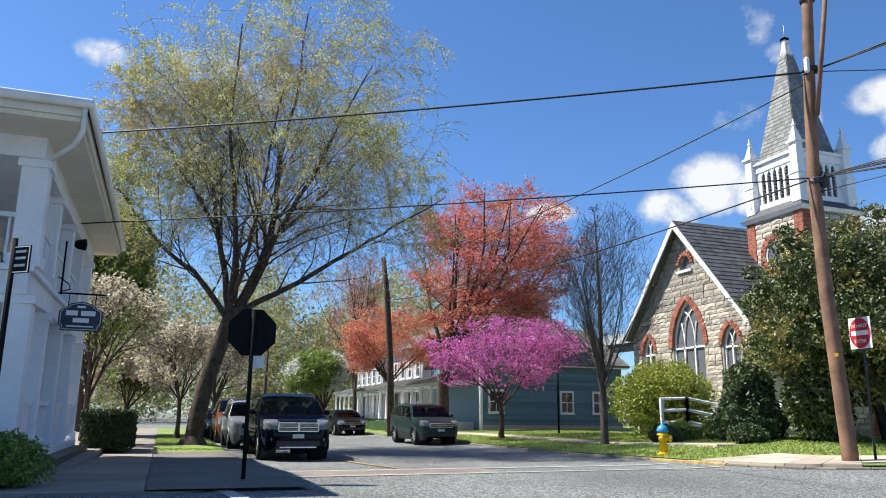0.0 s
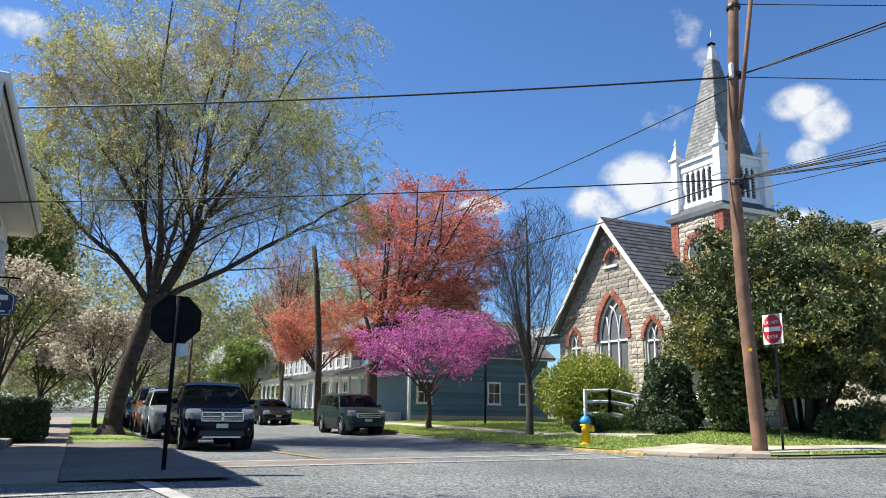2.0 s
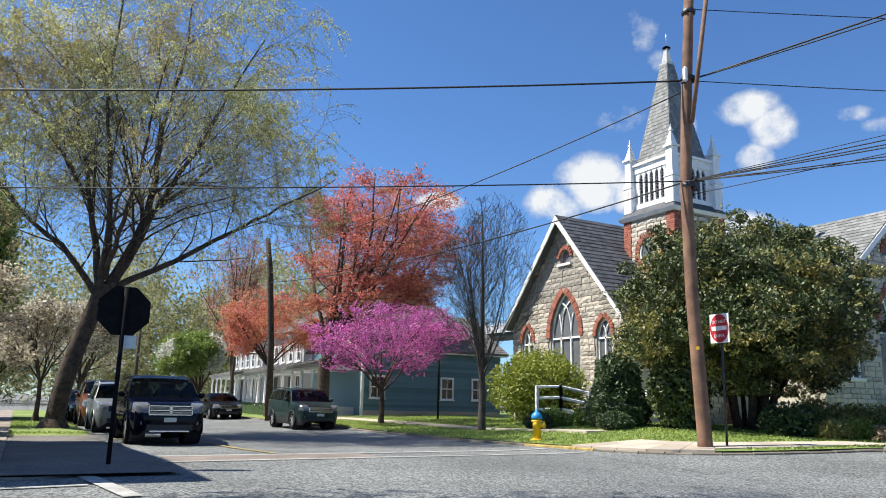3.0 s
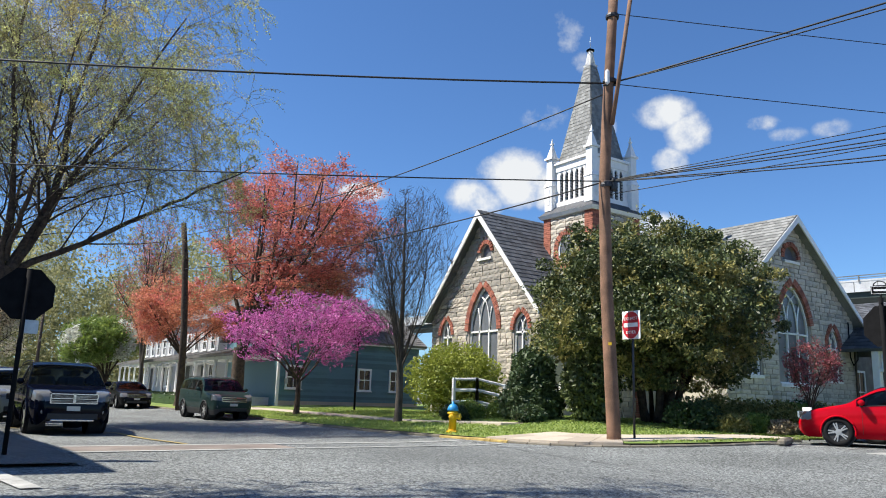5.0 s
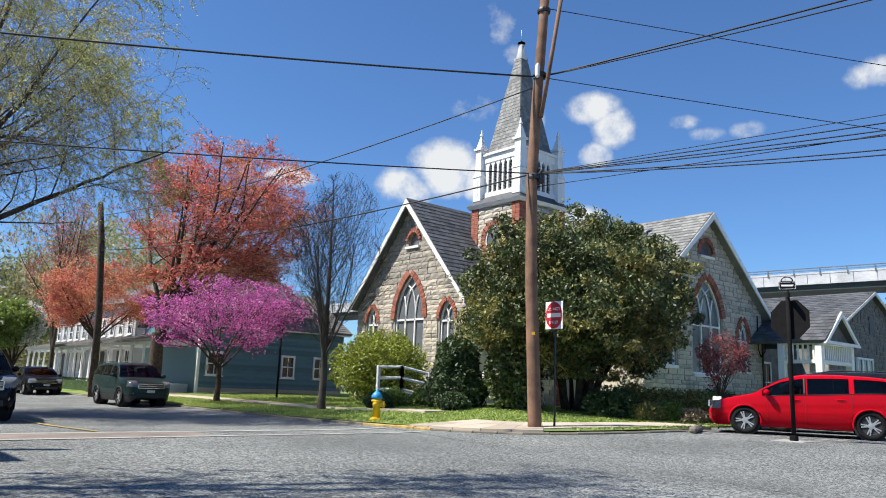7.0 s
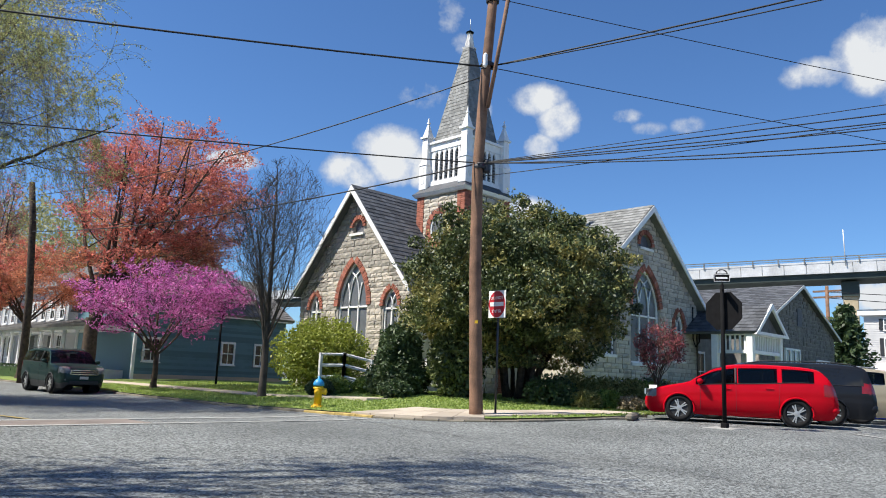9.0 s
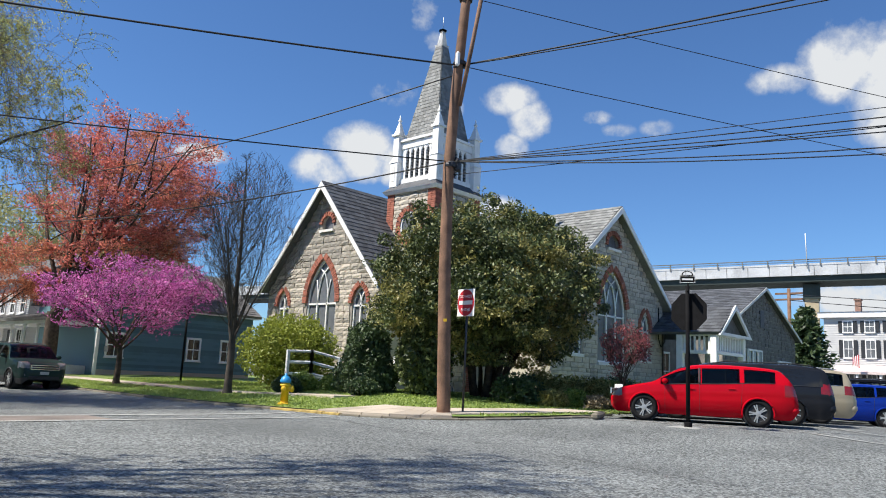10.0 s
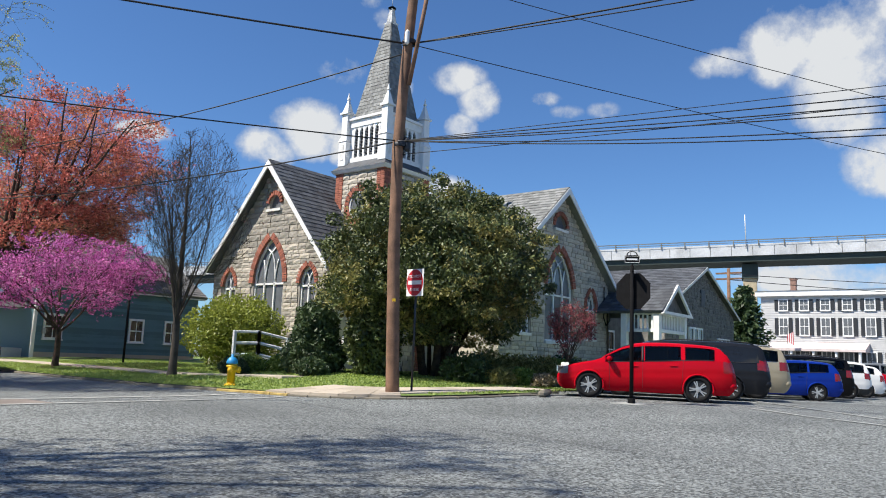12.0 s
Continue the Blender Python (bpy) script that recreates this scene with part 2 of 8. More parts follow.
M_WOOD_POLE = mat("weathered_pole_wood", (0.19, 0.105, 0.065), 0.85, vary=0.35, scale=3, fine=30, bump=0.4)
M_BLACK = mat("black_paint", (0.008, 0.008, 0.009), 0.85, vary=0.3, scale=8, spec=0.12)
M_DARK_STEEL = mat("dark_steel", (0.05, 0.05, 0.055), 0.5, metal=0.6, vary=0.25, scale=8)
M_STEEL = mat("galvanised_steel", (0.45, 0.46, 0.47), 0.45, metal=0.8, vary=0.15, scale=10)
M_BARK = mat("bark", (0.062, 0.043, 0.031), 0.95, vary=0.55, scale=7, fine=22, bump=1.0, bump_scale=16)
M_TWIG = mat("twig_bark", (0.20, 0.15, 0.10), 0.9, vary=0.3, scale=3, fine=20, bump=0)
M_BIRCH_TWIG = mat("brown_twig_bark", (0.17, 0.135, 0.10), 0.9, vary=0.3, scale=3, fine=20, bump=0)
M_RED_TWIG = mat("reddish_twig_bark", (0.20, 0.105, 0.085), 0.9, vary=0.3, scale=3, fine=20, bump=0)
M_GREY_BARK = mat("grey_bark", (0.07, 0.058, 0.047), 0.95, vary=0.3, scale=4, fine=25, bump=0.5)
M_CABLE = mat("cable", (0.012, 0.012, 0.012), 0.6, vary=0.2)
M_SIGN_RED = mat("sign_red", (0.46, 0.02, 0.03), 0.4, vary=0.08, scale=3, bump=0)
M_SIGN_WHITE = mat("sign_white", (0.78, 0.77, 0.75), 0.4, vary=0.06, scale=3, bump=0)
M_RUBBER = mat("tyre_rubber", (0.012, 0.012, 0.013), 0.9, vary=0.2, scale=8, spec=0.2)
M_ALLOY = mat("alloy", (0.46, 0.46, 0.45), 0.38, metal=0.55, vary=0.08, scale=8, bump=0)
M_CHROME = mat("chrome", (0.7, 0.7, 0.72), 0.12, metal=1.0, vary=0.04, bump=0)
M_TRIM = mat("black_plastic", (0.02, 0.02, 0.022), 0.6, vary=0.2, scale=8, bump=0)
M_HYD_YELLOW = mat("hydrant_yellow", (0.72, 0.44, 0.015), 0.45, vary=0.12, scale=8, fine=40)
M_HYD_BLUE = mat("hydrant_blue", (0.02, 0.24, 0.52), 0.45, vary=0.12, scale=8, fine=40)


def glass_mat(name, tint, rough=0.05):
    m = mat(name, tint, rough, vary=0.12, scale=1.5, fine=6, bump=0, spec=0.5)
    return m


M_GLASS = glass_mat("dark_window_glass", (0.012, 0.014, 0.017))
M_CHURCH_GLASS = glass_mat("leaded_grey_glass", (0.12, 0.13, 0.14), 0.25)


def clear_glass(name, tint):
    m = bpy.data.materials.new(name)
    m.use_nodes = True
    n, l = m.node_tree.nodes, m.node_tree.links
    g, t, mix = n.new("ShaderNodeBsdfGlossy"), n.new("ShaderNodeBsdfTransparent"), n.new("ShaderNodeMixShader")
    fr = n.new("ShaderNodeFresnel")
    fr.inputs["IOR"].default_value = 1.4
    g.inputs["Roughness"].default_value = 0.03
    t.inputs["Color"].default_value = (*tint, 1)
    l.new(fr.outputs[0], mix.inputs[0])
    l.new(t.outputs[0], mix.inputs[1])
    l.new(g.outputs[0], mix.inputs[2])
    l.new(mix.outputs[0], n["Material Output"].inputs["Surface"])
    return m


M_LAMP_GLASS = mat("lamp_lens", (0.13, 0.135, 0.14), 0.12, vary=0.1, scale=10, bump=0, spec=0.9)
M_TAIL = mat("tail_lens", (0.26, 0.006, 0.009), 0.2, vary=0.15, scale=10, bump=0, spec=0.8)


def car_paint(name, base, metal=0.25):
    m = mat(name, base, 0.45, metal=metal, vary=0.05, scale=2, bump=0)
    b = m.node_tree.nodes["Principled BSDF"]
    b.inputs["Coat Weight"].default_value, b.inputs["Coat Roughness"].default_value = 0.3, 0.03
    b.inputs["Specular IOR Level"].default_value = 0.0
    return m


def speckle(m, scale, low, high):
    """Pale stone chips in the asphalt."""
    n, l = m.node_tree.nodes, m.node_tree.links
    b = n["Principled BSDF"]
    src = b.inputs["Base Color"].links[0].from_socket
    tc, vor, ramp, mix = n.new("ShaderNodeTexCoord"), n.new("ShaderNodeTexVoronoi"), n.new("ShaderNodeValToRGB"), n.new("ShaderNodeMixRGB")
    vor.inputs["Scale"].default_value = scale
    l.new(tc.outputs["Object"], vor.inputs["Vector"])
    sep = n.new("ShaderNodeSeparateColor")
    l.new(vor.outputs["Color"], sep.inputs[0])
    l.new(sep.outputs[0], ramp.inputs["Fac"])
    ramp.color_ramp.elements[0].color, ramp.color_ramp.elements[1].color = (low, low, low, 1), (high, high, high, 1)
    ramp.color_ramp.elements[0].position, ramp.color_ramp.elements[1].position = 0.2, 0.95
    mix.blend_type = "MULTIPLY"
    mix.inputs["Fac"].default_value = 1.0
    l.new(src, mix.inputs["Color1"])
    l.new(ramp.outputs["Color"], mix.inputs["Color2"])
    l.new(mix.outputs[0], b.inputs["Base Color"])


speckle(M_ASPHALT, 38.0, 0.4, 2.2)
speckle(M_OLD_ASPHALT, 46.0, 0.65, 1.5)
# The hue of M_CONCRETE at a little over half its brightness.
M_PAVE = mat("dark_pavement", (0.24, 0.205, 0.17), 0.9, vary=0.22, scale=0.9, fine=30, bump=0.3, obrand=0.5)
M_TAR = mat("tar_seam", (0.08, 0.082, 0.082), 0.85, vary=0.3, scale=3)
M_BRICK_PAVE = mat("worn_brick_crossing", (0.185, 0.155, 0.135), 0.9, vary=0.3, scale=1.2, fine=22, bump=0.4)
L_LAWN = leaf_mat("fresh_grass_blade", (0.26, 0.36, 0.07), (0.36, 0.45, 0.12), 0.4)

# ---- ground ----
KERB_H = 0.09
ARC = (16.5, 14.8, 4.6)  # the rounded corner of the church's block


def kerb_path():
    """The kerb's outer line on the church's side, from the side street round the corner to the parking bays."""
    cx, cy, r = ARC
    pts = [(cx - r, y) for y in (70, 60, 50, 44, 38, 34, 30, 27, 24, 21, 19, 17, 15.6)]
    pts += [(cx + r * math.cos(a), cy + r * math.sin(a)) for a in [math.pi + math.pi / 2 * k / 12 for k in range(13)]]
    return pts


def lawn_z(x, y):
    rise = 0.28 * smooth_step((x - 12.5) / 8) * smooth_step((y - 12) / 8)
    return ground_z(x, y) + KERB_H + rise


def in_block(x, y):
    cx, cy, r = ARC
    if x < cx - r or y < cy - r:
        return False
    if x < cx and y < cy:
        return (x - cx) ** 2 + (y - cy) ** 2 < r * r
    return True


# One sheet for the road and everything far away.
gv, gf = [], []
xs = [-900, -300, -120, -60, -30, -15] + [x for x in np.arange(-8, 45, 0.75)] + [50, 60, 80, 120, 300, 900]
ys = [-900, -300, -100, -40, -15] + [y for y in np.arange(-6, 40, 0.75)] + [45, 55, 70, 90, 130, 300, 900]
for y in ys:
    for x in xs:
        gv.append((x, y, ground_z(x, y)))
w = len(xs)
for j in range(len(ys) - 1):
    for i in range(w - 1):
        a = j * w + i
        gf.append((a, a + 1, a + w + 1, a + w))
road = part("road", mesh_of("road", gv, gf, M_ASPHALT, True), None)
tagged(road, "worn grey asphalt street corner with patched cracks", "road", kind="structure")


def sheet(name, x0, x1, y0, y1, height, material, step=0.5, inside=None, skirt=True):
    """A raised sheet that follows the ground."""
    nx, ny = max(1, round((x1 - x0) / step)), max(1, round((y1 - y0) / step))
    verts, faces, index = [], [], {}

    def vert(i, j):
        if (i, j) not in index:
            x, y = x0 + (x1 - x0) * i / nx, y0 + (y1 - y0) * j / ny
            index[(i, j)] = len(verts)
            verts.append((x, y, height(x, y)))
        return index[(i, j)]

    for i in range(nx):
        for j in range(ny):
            if inside is None or inside(x0 + (x1 - x0) * (i + 0.5) / nx, y0 + (y1 - y0) * (j + 0.5) / ny):
                faces.append((vert(i, j), vert(i + 1, j), vert(i + 1, j + 1), vert(i, j + 1)))
    return mesh_of(name, verts, faces, material, True)


# The church's lawn: a fan of strips from the kerb line inwards.
kp = kerb_path() + [(17.2, 10.2)]
lv, lf = [], []
inner = []
for k, (x, y) in enumerate(kp):
    if y > 15.6:
        inner.append((1.0, 0.0))
    elif x < ARC[0]:
        w0 = Vector((ARC[0] - x, ARC[1] - y)).normalized()
        inner.append((w0.x, w0.y))
    else:
        inner.append((0.0, 1.0))
steps = (0.12, 0.4, 0.8, 1.3, 1.9, 2.6, 3.4, 4.4)
for (x, y), (dx, dy) in zip(kp, inner):
    for s in steps:
        px, py = x + dx * s, y + dy * s
        lv.append((px, py, lawn_z(px, py) - 0.01))
n = len(steps)
for k in range(len(kp) - 1):
    for s in range(n - 1):
        a = k * n + s
        lf.append((a, a + 1, a + n + 1, a + n))
lawn = part("lawn", mesh_of("lawn", lv, lf, M_GRASS_SOIL, True), None)
tagged(lawn, "short green grass verge along the kerb", "lawn", kind="structure")
inner_lawn = part("lawn", sheet("lawn", 16.2, 60, 14.5, 60, lambda x, y: lawn_z(x, y) - 0.02, M_GRASS_SOIL, 0.8), None)
tagged(inner_lawn, "green church lawn with sparse spring grass", "lawn", kind="structure")
fore = part("lawn", sheet("lawn", 16.4, 60, 11.6, 14.7, lambda x, y: lawn_z(x, y) - 0.03, M_GRASS_SOIL, 0.6), None)
tagged(fore, "planted strip in front of the church", "lawn", kind="structure")


def slab_strip(name, parent, pts, material, wide, high, length):
    """Kerb stones or slabs laid end to end along a line; each stone is a piece of its own."""
    run = []
    for (x0, y0), (x1, y1) in zip(pts, pts[1:]):
        d = math.hypot(x1 - x0, y1 - y0)
        k = max(1, round(d / length))
        run += [((x0 + (x1 - x0) * i / k, y0 + (y1 - y0) * i / k), (x0 + (x1 - x0) * (i + 1) / k, y0 + (y1 - y0) * (i + 1) / k)) for i in range(k)]
    me = None
    for (x0, y0), (x1, y1) in run:
        d, ang = math.hypot(x1 - x0, y1 - y0), math.atan2(y1 - y0, x1 - x0)
        if me is None:
            bm = box(0, 1, 0, wide, -0.3, 0, bevel=0.02)
            me = bpy.data.meshes.new(name)
            bm.to_mesh(me)
            bm.free()
        z0, z1 = ground_z(x0, y0), ground_z(x1, y1)
        ob = part(name, me, None, parent)
        ob.matrix_basis = Matrix.Translation((x0, y0, z0 + high - 0.025 + random.uniform(-0.008, 0.008))) @ Matrix.Rotation(ang, 4, "Z") @ Matrix.Rotation(-math.atan2(z1 - z0, d), 4, "Y") @ Matrix.Diagonal((d - 0.015, 1, 1, 1))
        ob.data = me
        if not me.materials:
            me.materials.append(material)
    return run


kerb = thing("kerb", "pale concrete kerb curving round the church corner", "kerb", kind="structure")
slab_strip("kerb_stone", kerb, kp[:12], M_KERB, 0.16, KERB_H, 1.6)
slab_strip("kerb_stone", kerb, kp[14:], M_KERB, 0.3, 0.075, 1.0)
kerb_y = thing("kerb", "kerb painted worn yellow beside the hydrant", "kerb", kind="structure")
slab_strip("kerb_stone", kerb_y, kp[11:15], M_YELLOW_KERB, 0.16, KERB_H, 1.2)

# The inn's side: pavement, verge and kerb.
pave = thing("pavement", "grey concrete slab pavement beside the inn", "pavement", kind="structure")
for k in range(34):
    y0 = 11.2 + 1.5 * k
    bm = box(-3.6 if k < 1 else -1.5, -0.12, y0, y0 + 1.485, -0.25, 0, bevel=0.012)
    part("slab", bm, M_PAVE, pave, at=Matrix.Translation((0, 0, 0.055 + ground_z(0, y0))))
near_slab = part("slab", box(-9.0, -1.515, 12.7, 60, -0.25, -0.012), M_PAVE, pave, at=Matrix.Translation((0, 0, 0.05)))
verge = part("lawn", sheet("lawn", -0.12, 1.95, 25.0, 62, lambda x, y: ground_z(x, y) + 0.045 + smooth_step((y - 25.0) / 2.0) * (0.03 + 0.12 * math.exp(-((x - 1) ** 2 + (y - 27.5) ** 2) / 1.5)), M_GRASS_SOIL, 0.35), None)
tagged(verge, "grass verge between the pavement and the parked cars", "lawn", kind="structure")
verge_paved = part("pavement", sheet("pavement", -0.11, 2.1, 11.2, 25.05, lambda x, y: ground_z(x, y) + 0.05, M_OLD_ASPHALT, 0.35), None)
tagged(verge_paved, "dark asphalt verge at the street corner", "pavement", kind="structure")
kerb_w = thing("kerb", "low concrete kerb beside the parked cars", "kerb", kind="structure")
slab_strip("kerb_stone", kerb_w, [(2.1, 62), (2.1, 40), (2.1, 30), (2.1, 24), (2.1, 20), (2.1, 17), (2.1, 14), (1.6, 12), (0.2, 11.05), (-1.5, 11.05), (-9, 11.05)][::-1], M_KERB, 0.16, 0.055, 1.8)

# The path across the church's lawn.
path = thing("pavement", "pale concrete church footpath through the grass", "pavement", kind="structure")
for k in range(26):
    y0 = 17.6 + 1.5 * k
    xm = 15.2
    z0, z1 = lawn_z(xm, y0), lawn_z(xm, y0 + 1.5)
    m = Matrix.Translation((xm, y0, z0 + 0.02)) @ Matrix.Rotation(math.atan2(z1 - z0, 1.5), 4, "X")
    part("slab", box(-0.65, 0.65, 0, 1.485, -0.15, 0, bevel=0.01), M_CONCRETE, path, at=m)


def curved_slab(a0, a1, r0, r1):
    """A slab between two angles of the corner's arc; it follows the ground."""
    cx, cy, _ = ARC
    bm = bmesh.new()
    ring_pts = [(r0, a0), (r0, (a0 + a1) / 2), (r0, a1), (r1, a1), (r1, (a0 + a1) / 2), (r1, a0)]
    spots = [(cx + q * math.cos(a), cy + q * math.sin(a)) for q, a in ring_pts]
    upper = [bm.verts.new((x, y, lawn_z(x, y) + 0.012)) for x, y in spots]
    lower = [bm.verts.new((x, y, lawn_z(x, y) - 0.15)) for x, y in spots]
    bm.faces.new(upper)
    for i in range(6):
        bm.faces.new((upper[i], lower[i], lower[(i + 1) % 6], upper[(i + 1) % 6]))
    part("slab", bm, M_CONCRETE, path)


RAMP = radians(232)  # up to here the pavement drops to the road; past it a strip of grass lies between
cuts = [radians(176 + 9.4 * k) for k in range(11)]
for a0, a1 in zip(cuts, cuts[1:]):
    a0 += 0.004
    curved_slab(a0, a1, 2.35, 3.3)
    curved_slab(a0, a1, 3.315, 4.5 if a1 < RAMP else 4.0)
for k in range(2):
    x0 = 16.52 + 1.2 * k
    m = Matrix.Translation((x0, 10.85, lawn_z(x0 + 0.6, 11.6) + 0.012))
    part("slab", box(0, 1.185, 0, 1.6, -0.15, 0, bevel=0.01), M_CONCRETE, path, at=m)


def on_pavement(x, y):
    cx, cy, _ = ARC
    if x >= cx:
        return y < 12.5 and y > 10.8 and x < 19.0
    a, q = math.atan2(y - cy, x - cx) % (2 * math.pi), math.hypot(x - cx, y - cy)
    return cuts[0] < a and 2.3 < q < (4.55 if a < RAMP else 4.05)


def stripe(parent, x0, y0, x1, y1, wide, material, lift=0.017):
    d, ang = math.hypot(x1 - x0, y1 - y0), math.atan2(y1 - y0, x1 - x0)
    k = max(1, round(d / 0.8))
    v, f = [], []
    sx, sy = -math.sin(ang) * wide / 2, math.cos(ang) * wide / 2
    for i in range(k + 1):
        x, y = x0 + (x1 - x0) * i / k, y0 + (y1 - y0) * i / k
        for s in (1, -1):
            v.append((x + s * sx, y + s * sy, ground_z(x, y) + lift))
    for i in range(k):
        f.append((2 * i, 2 * i + 1, 2 * i + 3, 2 * i + 2))
    part("stripe", mesh_of("stripe", v, f, material), None, parent)


marks = thing("road_markings", "worn white and yellow painted road lines", "road marking", kind="structure")
stripe(marks, 2.3, 15.0, 11.6, 15.6, 0.16, M_LINE)
stripe(marks, 2.2, 13.4, 11.6, 14.0, 0.12, M_LINE)
stripe(marks, 0.8, 12.1, 1.2, 8.9, 0.22, M_LINE)
stripe(marks, -4.0, 11.7, 0.7, 12.1, 0.14, M_LINE)
stripe(marks, -4.0, 9.4, 0.85, 10.2, 0.1, M_LINE)
stripe(marks, 4.75, 15.6, 4.75, 21.5, 0.12, M_YLINE)
stripe(marks, 4.75, 21.5, 2.4, 24.0, 0.12, M_YLINE)
for k in range(8):
    x0 = 18.6 + 3.0 * k
    stripe(marks, x0 - 2.0, 10.2, x0, 5.2, 0.1, M_LINE)
stripe(marks, 22.6, 6.7, 17.25, 2.58, 0.1, M_LINE)
stripe(marks, 18.0, 5.4, 16.3, 3.85, 0.1, M_LINE)
stripe(marks, 16.3, 3.85, 15.4, 2.3, 0.1, M_LINE)
seams = thing("road_seam", "thin dark tar seams across the grey asphalt", "road seam", kind="structure")
SEAM = [(11.6, 15.2), (10.6, 11.4), (10.2, 9.2), (9.6, 6.6), (9.1, 4.6), (8.6, 2.0)]
at = [k / (len(SEAM) - 1) for k in range(len(SEAM))]
f = np.linspace(0, 1, 41)
bend = list(zip(eased(list(zip(at, [q[0] for q in SEAM])), f) + np.random.RandomState(3).normal(0, 0.035, 41), eased(list(zip(at, [q[1] for q in SEAM])), f)))
for (xa, ya), (xb, yb) in zip(bend, bend[1:]):
    stripe(seams, xa, ya, xb, yb, random.uniform(0.012, 0.034), M_TAR, 0.012)
for k in range(8):
    stripe(seams, 3.0 + 1.35 * k, 10.2 + 0.07 * k + 0.05 * (k % 3), 4.2 + 1.35 * k, 10.25 + 0.07 * k + 0.04 * (k % 2), 0.012, M_TAR, 0.012)
crossing = thing("crossing", "worn brown brick-coloured crossing band over the side street", "crossing", kind="structure")
stripe(crossing, 2.4, 14.25, 6.4, 14.5, 1.1, M_BRICK_PAVE, 0.007)
# ---- church ----
def arch(w, base, spring, top, k=8):
    """A pointed arch outline, w wide, from base up over spring to top; in x and z."""
    h, r = w / 2, top - spring
    rad = (h * h + r * r) / (2 * h)
    pts = [(-h, base), (-h, spring)]
    a_end = math.atan2(r, rad - h)
    for i in range(1, k):
        a = a_end * i / k
        pts.append((-h + rad - rad * math.cos(a), spring + rad * math.sin(a)))
    pts.append((0, top))
    return pts + [(-x, z) for x, z in pts[-2::-1]]


def round_arch(w, base, spring, k=10):
    h = w / 2
    return [(-h, base)] + [(-h * math.cos(math.pi * i / k), spring + h * math.sin(math.pi * i / k)) for i in range(k + 1)] + [(h, base)]


def inside(outline, x, z):
    hit = False
    for (x0, z0), (x1, z1) in zip(outline, outline[1:] + outline[:1]):
        if (z0 > z) != (z1 > z) and x < (x1 - x0) * (z - z0) / (z1 - z0) + x0:
            hit = not hit
    return hit


def stone_mesh(kind):
    """A rough-faced block, 1 x 1 in x and z, its face towards -y."""
    rnd = random.Random(kind)
    v = []
    for z in (0.02, 0.5, 0.98):
        for x in (0.02, 0.5, 0.98):
            edge = x != 0.5 or z != 0.5
            v.append((x + rnd.uniform(-0.02, 0.02), -(0.03 if edge else 0.06) - rnd.uniform(0, 0.025), z + rnd.uniform(-0.03, 0.03)))
    f = [(a, a + 1, a + 4, a + 3) for a in (0, 1, 3, 4)]
    rim = [0, 1, 2, 5, 8, 7, 6, 3]
    for i in rim:
        v.append((v[i][0], 0.05, v[i][2]))
    for i in range(8):
        a, b = rim[i], rim[(i + 1) % 8]
        f.append((b, a, 9 + i, 9 + (i + 1) % 8))
    return v, f


STONES = [mesh_of("stone", *stone_mesh(k), M_STONE) for k in range(6)]
STONE_DATA = [stone_mesh(k) for k in range(6)]


def stone_wall(parent, outline, holes, m, own=0, course=0.235, long=(0.3, 0.75), material=None):
    """Courses of rough stones on an outline in x and z, leaving out the holes; own: how many are objects."""
    x0, x1 = min(p[0] for p in outline), max(p[0] for p in outline)
    z0, z1 = min(p[1] for p in outline), max(p[1] for p in outline)
    rnd = random.Random(7)
    verts, faces, made = [], [], 0
    z = z0
    while z < z1 - 0.05:
        h = min(course * rnd.choice((0.8, 1.0, 1.0, 1.25)), z1 - z)
        x = x0 + rnd.uniform(-0.3, 0)
        while x < x1:
            w = rnd.uniform(*long)
            a, b = x, x + w
            x = b
            # Trim a stone that runs over an edge.
            cells = [a + (b - a) * (i + 0.5) / 8 for i in range(8)]
            ok = [inside(outline, c, z + h * 0.5) and not any(inside(o, c, z + h * 0.5) for o in holes) for c in cells]
            if not any(ok):
                continue
            i0, i1 = ok.index(True), 8 - ok[::-1].index(True)
            aa, bb = a + (b - a) * i0 / 8, a + (b - a) * i1 / 8
            if bb - aa < 0.08:
                continue
            k = rnd.randrange(6)
            place = m @ Matrix.Translation((aa + 0.008, 0, z + 0.008)) @ Matrix.Diagonal((bb - aa - 0.016, rnd.uniform(0.8, 1.3), h - 0.016, 1))
            if made < own:
                ob = part("stone", STONES[k], None, parent)
                ob.matrix_basis = place
                made += 1
            else:
                base = len(verts)
                verts += [place @ Vector(p) for p in STONE_DATA[k][0]]
                faces += [tuple(base + i for i in f) for f in STONE_DATA[k][1]]
        z += h
    if verts:
        ob = part("stonework", mesh_of("stonework", verts, faces, material or M_STONE), None, parent)
        ob["kind"] = "stuff"


